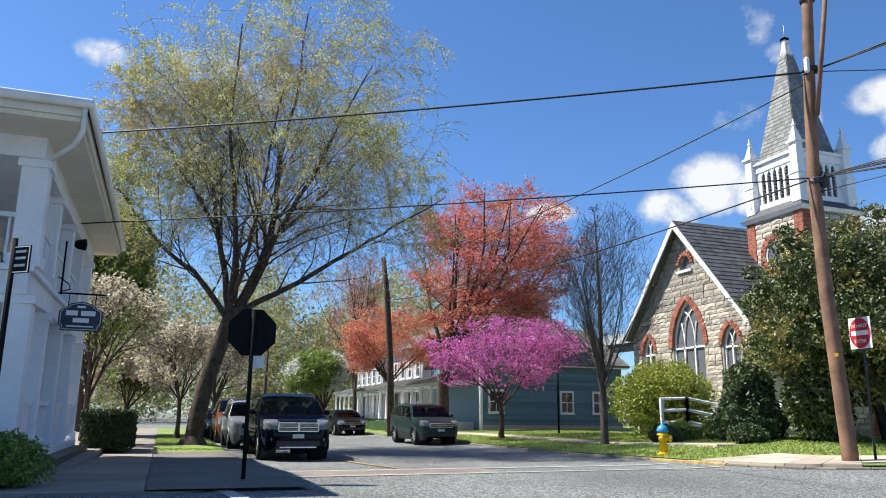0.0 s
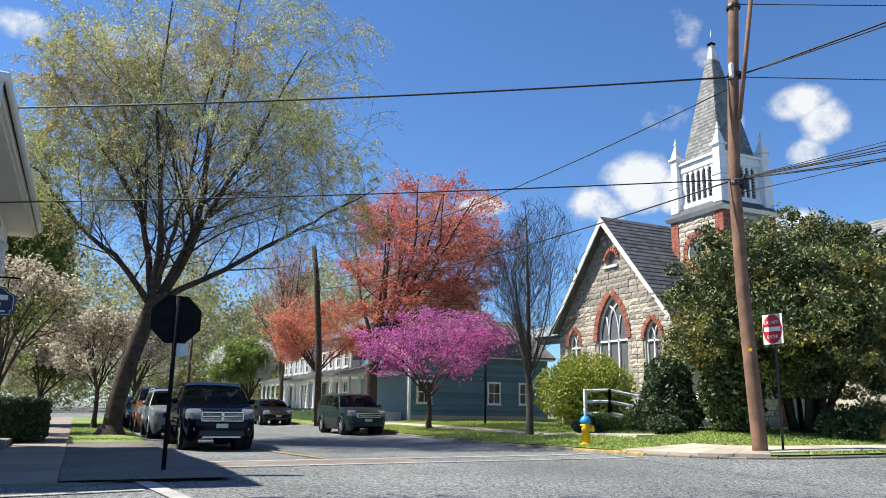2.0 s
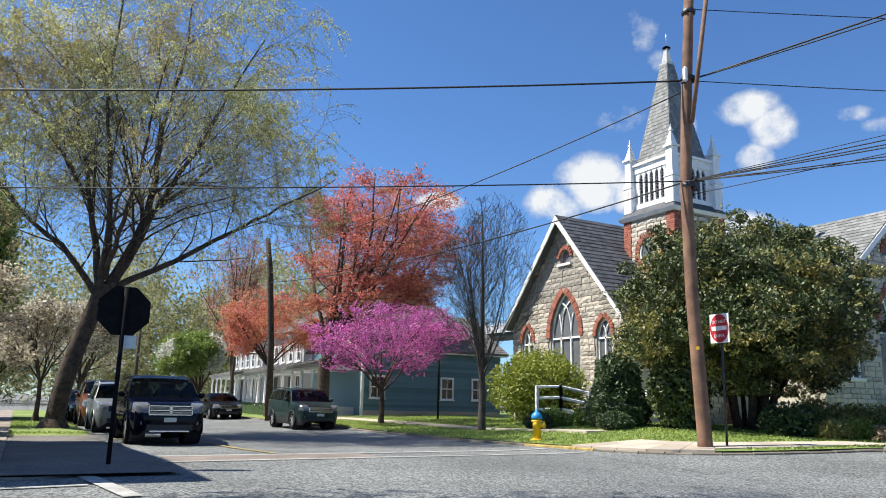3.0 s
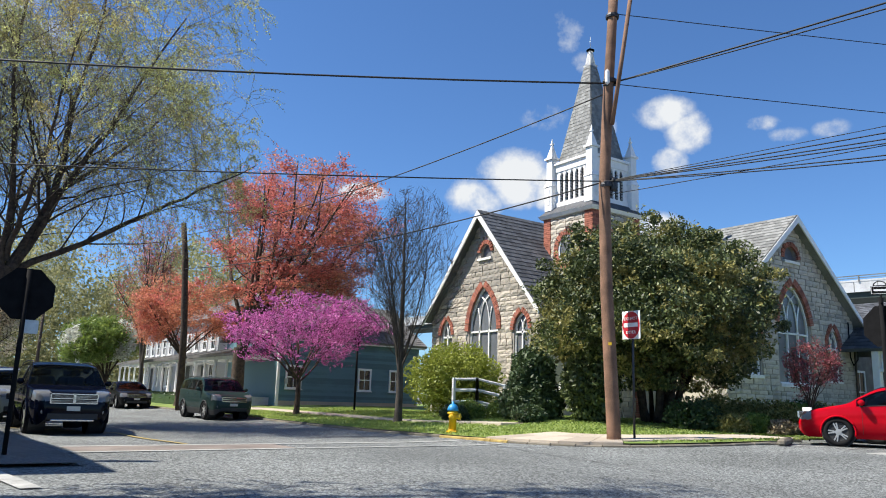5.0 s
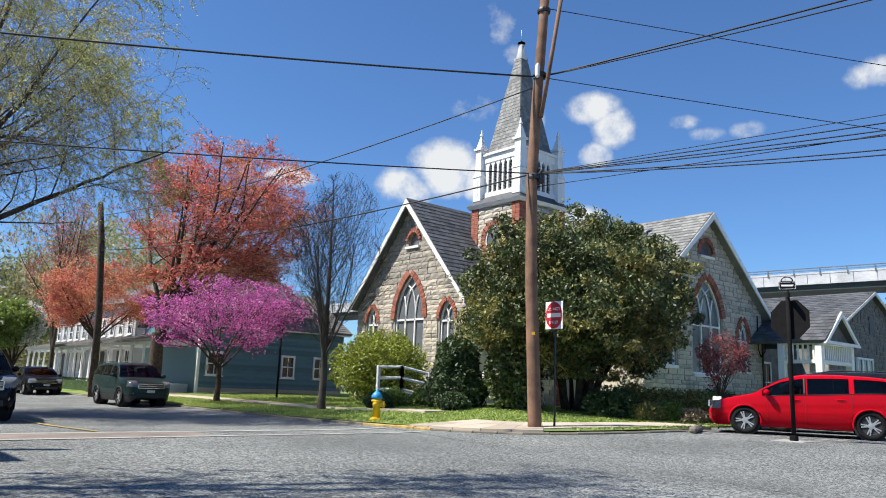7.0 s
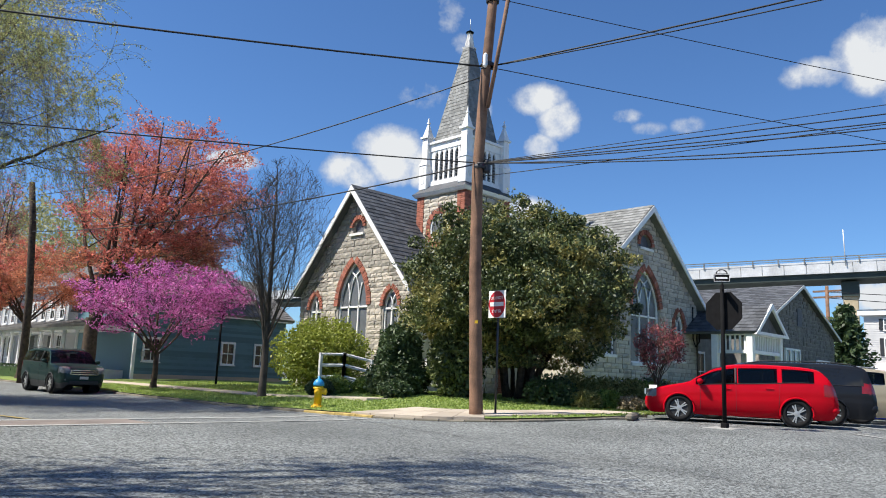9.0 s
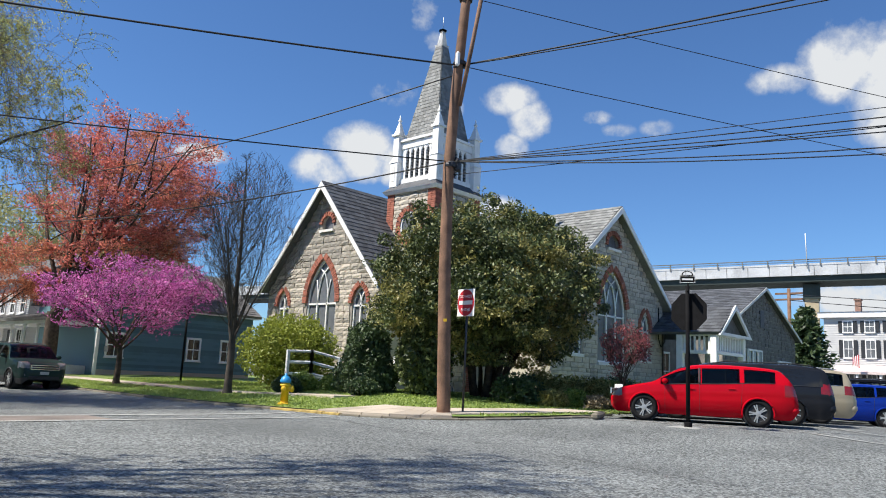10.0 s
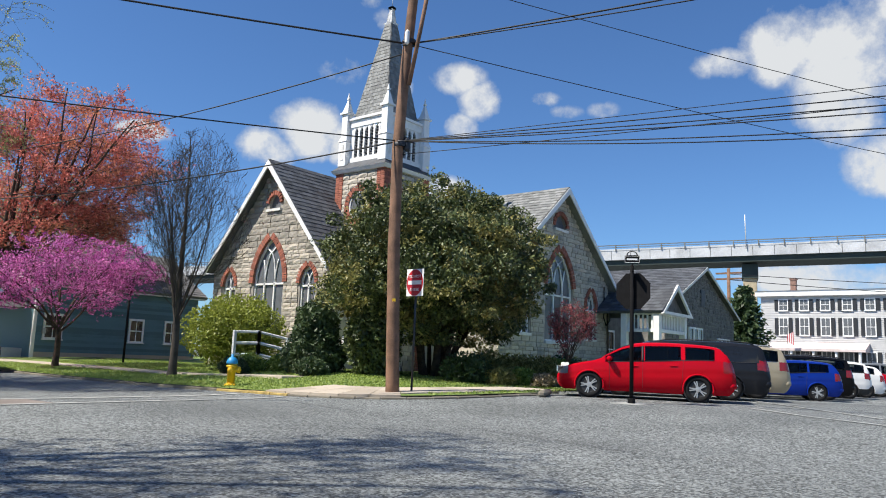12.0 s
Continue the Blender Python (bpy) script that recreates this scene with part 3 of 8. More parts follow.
def brick_arch(parent, inner_pts, wide, m, proud=0.09, step=0.085, name="brick_surround"):
    """Bricks set on end round an opening."""
    verts, faces = [], []
    seg = list(zip(inner_pts, inner_pts[1:]))
    for (xa, za), (xb, zb) in seg:
        d = math.hypot(xb - xa, zb - za)
        k = max(1, round(d / step))
        nx, nz = -(zb - za) / d, (xb - xa) / d
        for i in range(k):
            f0, f1 = (i + 0.06) / k, (i + 0.94) / k
            p = [(xa + (xb - xa) * f0, za + (zb - za) * f0), (xa + (xb - xa) * f1, za + (zb - za) * f1)]
            q = [p[0], p[1], (p[1][0] + nx * wide, p[1][1] + nz * wide), (p[0][0] + nx * wide, p[0][1] + nz * wide)]
            b = len(verts)
            verts += [m @ Vector((x, y, z)) for y in (-proud, 0.06) for x, z in q]
            faces += [tuple(b + j for j in f) for f in ((0, 1, 2, 3), (7, 6, 5, 4), (0, 4, 5, 1), (1, 5, 6, 2), (2, 6, 7, 3), (3, 7, 4, 0))]
    return part(name, mesh_of(name, verts, faces, M_BRICK), None, parent)


def lancet_window(parent, w, base, spring, top, m, mullions=1, rail=None):
    """A deep white frame with tracery, and grey leaded panes."""
    win = part("window", ring(arch(w, base, spring, top), arch(w - 0.16, base + 0.1, spring, top - 0.12), 0.1, m @ Matrix.Translation((0, 0.06, 0))), M_WHITE, parent)
    part("pane", prism(arch(w - 0.14, base + 0.09, spring, top - 0.11), 0.02, m @ Matrix.Translation((0, 0.13, 0))), M_CHURCH_GLASS, win)
    gap = w / (mullions + 1)
    for i in range(mullions):
        x = -w / 2 + gap * (i + 1)
        part("mullion", box(x - 0.04, x + 0.04, 0.05, 0.13, base + 0.08, spring + 0.02), M_WHITE, win).data.transform(m)
        # tracery bars that bend over to both sides
        for side in (-1, 1):
            end = x + side * gap
            k, pts = 6, []
            for j in range(k + 1):
                f = j / k
                px = x + side * gap * 0.9 * (1 - math.sqrt(max(0, 1 - f * f)))
                pz = spring + (top - spring) * 0.78 * f
                if inside(arch(w - 0.1, base, spring, top), px, pz):
                    pts.append(m @ Vector((px, 0.09, pz)))
            if len(pts) > 2:
                tube("tracery", pts, 0.04, M_WHITE, win, sides=4)
    if rail:
        part("rail", box(-w / 2 + 0.05, w / 2 - 0.05, 0.05, 0.13, rail - 0.04, rail + 0.04), M_WHITE, win).data.transform(m)
    part("sill", box(-w / 2 - 0.08, w / 2 + 0.08, -0.12, 0.12, base - 0.12, base + 0.02), M_WHITE_OLD, win).data.transform(m)
    return win


def roof_slope(name, parent, p0, p1, p2, p3, material, course=0.28, piece=0.32, thick=0.02):
    """Overlapping slates between the eave p0-p1 and the ridge p3-p2, row by row."""
    p0, p1, p2, p3 = map(Vector, (p0, p1, p2, p3))
    up = ((p3 - p0).length + (p2 - p1).length) / 2
    rows = max(1, round(up / course))
    nrm = (p1 - p0).cross(p3 - p0).normalized()
    if nrm.z < 0:
        nrm.negate()
    rnd = random.Random(3)
    verts, faces = [], []
    for r in range(rows):
        a, b = p0.lerp(p3, r / rows), p1.lerp(p2, r / rows)
        c, d = p0.lerp(p3, min(1, (r + 1.15) / rows)), p1.lerp(p2, min(1, (r + 1.15) / rows))
        k = max(1, round((b - a).length / piece))
        off = 0.5 * (r % 2) / k
        for i in range(-1, k):
            f0, f1 = max(0, (i + 0.03) / k + off), min(1, (i + 0.97) / k + off)
            if f1 - f0 < 0.002:
                continue
            lift = nrm * (0.03 + thick + rnd.uniform(0, 0.008))
            base = len(verts)
            q = [a.lerp(b, f0) + lift, a.lerp(b, f1) + lift, c.lerp(d, f1) + nrm * 0.03, c.lerp(d, f0) + nrm * 0.03]
            verts += q + [a.lerp(b, f0) + nrm * 0.02, a.lerp(b, f1) + nrm * 0.02]
            faces += [(base, base + 1, base + 2, base + 3), (base + 4, base + 5, base + 1, base)]
    roof = part(name, mesh_of(name, [*[p + nrm * 0.02 for p in (p0, p1, p2, p3)], *[p - nrm * 0.12 for p in (p0, p1, p2, p3)]], [(0, 1, 2, 3), (7, 6, 5, 4), (0, 4, 5, 1), (1, 5, 6, 2), (2, 6, 7, 3), (3, 7, 4, 0)], material), None, parent)
    ob = part("slating", mesh_of("slating", verts, faces, material), None, roof)
    ob["kind"] = "stuff"
    return roof


church = thing("church", "grey stone church with red brick trim and slate steeple", "church")
FLOOR = lawn_z(22, 26) - 0.15

# West wing: gable wall towards the side street. Local x runs towards -y, local -y faces -x.
MW = Matrix.Translation((22.0, 28.05, 0)) @ Matrix.Rotation(-math.pi / 2, 4, "Z")
gw = [(-4.2, FLOOR), (4.2, FLOOR), (4.2, 4.95), (0, 9.85), (-4.2, 4.95)]
win_main = arch(2.15, 1.7, 4.2, 6.3)
win_r = [(x + 2.75, z) for x, z in arch(1.0, 2.3, 4.1, 4.9)]
win_l = [(x - 2.95, z) for x, z in arch(0.9, 2.3, 4.1, 4.9)]
vent = [(x + 0.1, z) for x, z in round_arch(0.8, 7.65, 7.95)]


def walled(parent, outline, holes, m, thick=0.4, name="wall"):
    """A mortar wall of real thickness with its openings cut through it."""
    bm = bmesh.new()
    loops = [outline, *holes]
    edges = []
    for o in loops:
        vs = [bm.verts.new((x, 0, z)) for x, z in o]
        edges += [bm.edges.new((vs[i], vs[(i + 1) % len(vs)])) for i in range(len(vs))]
    bmesh.ops.triangle_fill(bm, use_beauty=True, use_dissolve=False, edges=edges, normal=(0, -1, 0))
    ext = bmesh.ops.extrude_face_region(bm, geom=bm.faces[:])
    bmesh.ops.translate(bm, vec=(0, thick, 0), verts=[g for g in ext["geom"] if isinstance(g, bmesh.types.BMVert)])
    bm.transform(m)
    return part(name, bm, M_MORTAR, parent)


wall_w = walled(church, gw, [win_main, win_r, win_l, vent], MW)


def grown(pts, by):
    cx = sum(p[0] for p in pts) / len(pts)
    cz = min(p[1] for p in pts)
    w = max(p[0] for p in pts) - min(p[0] for p in pts)
    h = max(p[1] for p in pts) - cz
    return [(cx + (x - cx) * (w + 2 * by) / w, cz + (z - cz) * (h + by) / h) for x, z in pts]


stone_wall(wall_w, gw, [grown(win_main, 0.1), grown(win_r, 0.1), grown(win_l, 0.1), grown(vent, 0.25)], MW, own=300)
brick_arch(wall_w, [p for p in win_main if p[1] >= 4.2], 0.3, MW)
brick_arch(wall_w, [p for p in win_r if p[1] >= 4.05], 0.22, MW)
brick_arch(wall_w, [p for p in win_l if p[1] >= 4.05], 0.22, MW)
brick_arch(wall_w, vent[1:-1], 0.2, MW)
part("vent_louvre", prism(vent, 0.05, MW @ Matrix.Translation((0, 0.15, 0))), M_LOUVRE, wall_w, "dark slatted gable vent")
part("sill", box(-0.42, 0.62, -0.14, 0.1, 7.55, 7.67), M_WHITE_OLD, wall_w).data.transform(MW)
lancet_window(wall_w, 2.15, 1.7, 4.2, 6.3, MW, 2, 4.15)
lancet_window(wall_w, 1.0, 2.3, 4.1, 4.9, MW @ Matrix.Translation((2.75, 0, 0)), 1, 4.0)
lancet_window(wall_w, 0.9, 2.3, 4.1, 4.9, MW @ Matrix.Translation((-2.95, 0, 0)), 1, 4.0)
body_w = part("wall", box(22.4, 39.0, 23.85, 32.25, FLOOR, 4.95), M_STONE, church)
RW = (9.95 - 4.85) / 4.4
for side in (-1, 1):
    y0 = 28.05 + side * 4.4
    roof_slope("roof", church, (21.5, y0, 4.85), (36.0, y0, 4.85), (36.0, 28.05, 9.97), (21.5, 28.05, 9.97), M_SLATE)
    # barge board under the slates at the gable
    bm = bmesh.new()
    v = [(21.46, y0, 4.62), (21.46, y0, 4.84), (21.46, 28.05, 9.95), (21.46, 28.05, 9.6)]
    a = [bm.verts.new(p) for p in v]
    b = [bm.verts.new((p[0] + 0.06, p[1], p[2])) for p in v]
    bm.faces.new(a), bm.faces.new(b[::-1])
    for i in range(4):
        bm.faces.new((a[i], b[i], b[(i + 1) % 4], a[(i + 1) % 4]))
    part("barge_board", bm, M_WHITE, church)

# East wing: gable wall towards the cross street, in shade.
ME = Matrix.Translation((32.95, 19.0, 0))
ge = [(-5.3, FLOOR), (5.3, FLOOR), (5.3, 5.35), (0, 9.75), (-5.3, 5.35)]
ewin = arch(2.6, 2.1, 4.5, 6.7)
ewr = [(x + 3.3, z) for x, z in arch(1.1, 2.4, 3.95, 4.95)]
ewl = [(x - 3.3, z) for x, z in arch(1.1, 2.4, 3.95, 4.95)]
event = round_arch(1.15, 7.75, 7.9)
wall_e = walled(church, ge, [ewin, ewr, ewl, event], ME)
stone_wall(wall_e, ge, [grown(ewin, 0.1), grown(ewr, 0.1), grown(ewl, 0.1), grown(event, 0.25)], ME)
brick_arch(wall_e, [p for p in ewin if p[1] >= 4.7], 0.32, ME)
brick_arch(wall_e, [p for p in ewr if p[1] >= 3.9], 0.24, ME)
brick_arch(wall_e, [p for p in ewl if p[1] >= 3.9], 0.24, ME)
brick_arch(wall_e, event[1:-1], 0.22, ME)
part("vent_louvre", prism(event, 0.05, ME @ Matrix.Translation((0, 0.15, 0))), M_LOUVRE, wall_e, "dark slatted gable vent")
part("sill", box(-0.65, 0.65, -0.14, 0.1, 7.65, 7.78), M_WHITE_OLD, wall_e).data.transform(ME)
lancet_window(wall_e, 2.6, 2.1, 4.5, 6.7, ME, 2, 4.4)
lancet_window(wall_e, 1.1, 2.4, 3.95, 4.95, ME @ Matrix.Translation((3.3, 0, 0)), 1, 3.9)
lancet_window(wall_e, 1.1, 2.4, 3.95, 4.95, ME @ Matrix.Translation((-3.3, 0, 0)), 1, 3.9)
part("wall", box(27.65, 38.25, 19.4, 34, FLOOR, 5.3), M_STONE, church)
for side in (-1, 1):
    x0 = 32.95 + side * 5.7
    roof_slope("roof", church, (x0, 18.5, 5.15), (x0, 34, 5.15), (32.95, 34, 9.9), (32.95, 18.5, 9.9), M_SLATE_LIGHT)
    bm = bmesh.new()
    v = [(x0, 18.46, 4.92), (x0, 18.46, 5.14), (32.95, 18.46, 9.88), (32.95, 18.46, 9.55)]
    a = [bm.verts.new(p) for p in v]
    b = [bm.verts.new((p[0], p[1] + 0.06, p[2])) for p in v]
    bm.faces.new(a), bm.faces.new(b[::-1])
    for i in range(4):
        bm.faces.new((a[i], b[i], b[(i + 1) % 4], a[(i + 1) % 4]))
    part("barge_board", bm, M_WHITE, church)

# Tower in the inner corner.
TX, TY, TW = 24.6, 23.5, 3.1
tower = part("tower", box(TX + 0.05, TX + TW - 0.05, TY + 0.05, TY + TW - 0.05, FLOOR, 9.75), M_MORTAR, church)
for m in (Matrix.Translation((TX, TY + TW, 0)) @ Matrix.Rotation(-math.pi / 2, 4, "Z"), Matrix.Translation((TX, TY, 0))):
    out = [(0.42, FLOOR), (TW - 0.42, FLOOR), (TW - 0.42, 9.7), (0.42, 9.7)]
    circ = [(TW / 2 + 0.92 * math.cos(a), 8.05 + 1.0 * math.sin(a)) for a in [2 * math.pi * k / 20 for k in range(20)]]
    oc = [(TW / 2 + 0.62 * math.cos(a), 8.05 + 0.7 * math.sin(a)) for a in [-2 * math.pi * k / 20 for k in range(21)]]
    stone_wall(tower, out, [circ], m)
    brick_arch(tower, oc, 0.28, m)
    part("oculus_frame", ring(oc[:-1], [(TW / 2 + (x - TW / 2) * 0.86, 8.05 + (z - 8.05) * 0.86) for x, z in oc[:-1]], 0.12, m @ Matrix.Translation((0, -0.05, 0))), M_WHITE, tower)
    part("oculus_pane", prism(oc[:-1], 0.03, m @ Matrix.Translation((0, 0.0, 0))), M_CHURCH_GLASS, tower)
    # brick piers at both corners
    for x0 in (-0.06, TW - 0.42):
        verts, faces = [], []
        z, r = FLOOR, 0
        while z < 9.68:
            for i in range(2):
                a, b = x0 + 0.24 * i + (0.0 if r % 2 else 0.0), x0 + 0.24 * (i + 1) - 0.012
                base = len(verts)
                verts += [m @ Vector((x, y, zz)) for y in (-0.07 - 0.006 * ((i + r) % 2), 0.1) for x, zz in ((a, z), (b, z), (b, z + 0.085), (a, z + 0.085))]
                faces += [tuple(base + j for j in f) for f in ((0, 1, 2, 3), (7, 6, 5, 4), (0, 4, 5, 1), (1, 5, 6, 2), (2, 6, 7, 3), (3, 7, 4, 0))]
            z += 0.097
            r += 1
        part("brick_pier", mesh_of("brick_pier", verts, faces, M_BRICK), None, tower)
# cornice, skirt roof, belfry
C = Vector((TX + TW / 2, TY + TW / 2, 0))


def square_frustum(z0, h0, z1, h1, mat_, name, parent, label=""):
    bm = bmesh.new()
    a = [bm.verts.new((C.x + sx * h0, C.y + sy * h0, z0)) for sx, sy in ((-1, -1), (1, -1), (1, 1), (-1, 1))]
    b = [bm.verts.new((C.x + sx * h1, C.y + sy * h1, z1)) for sx, sy in ((-1, -1), (1, -1), (1, 1), (-1, 1))]
    bm.faces.new(a[::-1]), bm.faces.new(b)
    for i in range(4):
        bm.faces.new((a[i], a[(i + 1) % 4], b[(i + 1) % 4], b[i]))
    return part(name, bm, mat_, parent, label)


square_frustum(9.7, 1.72, 9.86, 1.82, M_WHITE, "cornice", tower)
square_frustum(9.86, 1.80, 10.28, 1.38, M_SLATE, "skirt_roof", tower)
belfry = part("belfry", box(C.x - 1.18, C.x + 1.18, C.y - 1.18, C.y + 1.18, 10.25, 12.45), M_LOUVRE, church, "white wooden belfry with pointed louvres")
for q in range(4):
    m = Matrix.Translation(C) @ Matrix.Rotation(q * math.pi / 2, 4, "Z") @ Matrix.Translation((0, -1.3, 0))
    part("sill_rail", box(-1.3, 1.3, -0.08, 0.1, 10.25, 10.5), M_WHITE, belfry).data.transform(m)
    part("frieze", box(-1.3, 1.3, -0.05, 0.1, 12.05, 12.45), M_WHITE, belfry).data.transform(m)
    part("crown_moulding", box(-1.38, 1.38, -0.14, 0.1, 12.4, 12.52), M_WHITE, belfry).data.transform(m)
    for i in range(6):
        x = -0.85 + 0.34 * i
        part("louvre_post", box(x - 0.055, x + 0.055, -0.02, 0.1, 10.5, 12.06), M_WHITE, belfry).data.transform(m)
    for i in range(5):
        x = -0.68 + 0.34 * i
        o = [(x - 0.12, 11.7), (x - 0.12, 12.1), (x + 0.12, 12.1), (x + 0.12, 11.7), (x + 0.1, 11.86), (x, 12.02), (x - 0.1, 11.86)]
        part("arch_head", prism(o, 0.08, m @ Matrix.Translation((0, -0.01, 0))), M_WHITE, belfry)
        for j in range(9):
            z = 10.55 + 0.15 * j
            part("louvre", box(x - 0.12, x + 0.12, 0.0, 0.09, z, z + 0.03), M_LOUVRE, belfry).data.transform(m)
    for side in (-1, 1):
        o = [(side * 0.92, 10.5), (side * 1.28, 10.5), (side * 1.28, 12.06), (side * 0.92, 12.06)]
        part("corner_board", prism(o, 0.1, m), M_WHITE, belfry)
    # corner pinnacle with set-backs
    m2 = Matrix.Translation(C) @ Matrix.Rotation(q * math.pi / 2, 4, "Z") @ Matrix.Translation((-1.34, -1.34, 0))
    pin = part("pinnacle", box(-0.26, 0.26, -0.26, 0.26, 10.1, 11.35, bevel=0.02), M_WHITE, belfry)
    pin.data.transform(m2)
    for z0, z1, h0, h1 in ((11.35, 11.62, 0.29, 0.19), (11.62, 12.75, 0.19, 0.19), (12.75, 12.85, 0.27, 0.27), (12.85, 13.55, 0.2, 0.03), (13.55, 13.62, 0.07, 0.07), (13.62, 13.88, 0.045, 0.01)):
        bm = lathe([(h0 * 1.414, z0), (h1 * 1.414, z1)], 4, m2 @ Matrix.Rotation(math.pi / 4, 4, "Z"))
        part("pinnacle_tier", bm, M_WHITE, pin)
    part("panel", box(-0.1, 0.1, -0.275, -0.255, 10.4, 11.2), M_WHITE_OLD, pin).data.transform(m2)
spire = square_frustum(12.45, 1.08, 17.65, 0.19, M_SLATE_LIGHT, "spire", church, "tall pyramid spire in weathered grey slate")
for q in range(4):
    r0, r1 = Matrix.Rotation(q * math.pi / 2, 3, "Z"), Vector((C.x, C.y, 0))
    p = [r0 @ Vector(v) + r1 for v in ((-1.12, -1.12, 12.45), (1.12, -1.12, 12.45), (0.2, -0.2, 17.65), (-0.2, -0.2, 17.65))]
    s = roof_slope("spire_face", spire, *p, M_SLATE_LIGHT, course=0.2, piece=0.2, thick=0.012)
    cap = part("spire_cap", lathe([(0.34, 17.6), (0.36, 17.72), (0.26, 17.74), (0.13, 18.45), (0.19, 18.47), (0.19, 18.6), (0.02, 18.66)], 4, Matrix.Translation(C) @ Matrix.Rotation(math.pi / 4, 4, "Z")), M_WHITE, church, "white metal spire cap")
tube("finial_rod", [C + Vector((0, 0, 18.6)), C + Vector((0, 0, 19.3))], 0.015, M_STEEL, church, 5)
tube("service_conduit", [(37.6, 18.86, 5.3), (37.6, 18.86, 3.6), (37.75, 18.8, 3.2), (38.2, 18.8, 3.5), (38.35, 18.85, 4.2)], 0.03, M_BLACK, church, 6)
tube("downpipe", [(38.3, 18.85, 5.0), (38.15, 18.9, 4.7), (38.15, 18.9, 0.5)], 0.05, M_GREY_BARK, church, 7)

# ---- trees and shrubs ----
def fast_mesh(name, verts, quads, material, smooth=False):
    """A mesh from arrays of vertices and of quads."""
    me = bpy.data.meshes.new(name)
    verts, quads = np.asarray(verts, np.float32), np.asarray(quads, np.int32)
    me.vertices.add(len(verts))
    me.vertices.foreach_set("co", verts.ravel())
    me.loops.add(quads.size)
    me.loops.foreach_set("vertex_index", quads.ravel())
    me.polygons.add(len(quads))
    me.polygons.foreach_set("loop_start", np.arange(0, quads.size, 4, dtype=np.int32))
    me.polygons.foreach_set("use_smooth", np.full(len(quads), smooth))
    me.materials.append(material)
    me.update(calc_edges=True)
    return me


def leaf_mesh(name, centres, size, material, seed=1, flat=0.0, droop=0.0):
    """A small bent blade at every centre, each turned its own way."""
    r = np.random.RandomState(seed)
    c = np.asarray(centres, float)
    n = len(c)
    a = r.normal(size=(n, 3))
    a[:, 2] = a[:, 2] * (1 - flat) - droop
    a /= np.linalg.norm(a, axis=1)[:, None] + 1e-9
    b = np.cross(a, r.normal(size=(n, 3)))
    b /= np.linalg.norm(b, axis=1)[:, None] + 1e-9
    s = size * r.uniform(0.6, 1.4, (n, 1))
    v = np.stack([c - a * s, c + b * s * 0.45, c + a * s, c - b * s * 0.45], 1).reshape(-1, 3)
    return fast_mesh(name, v, np.arange(4 * n).reshape(-1, 4), material)


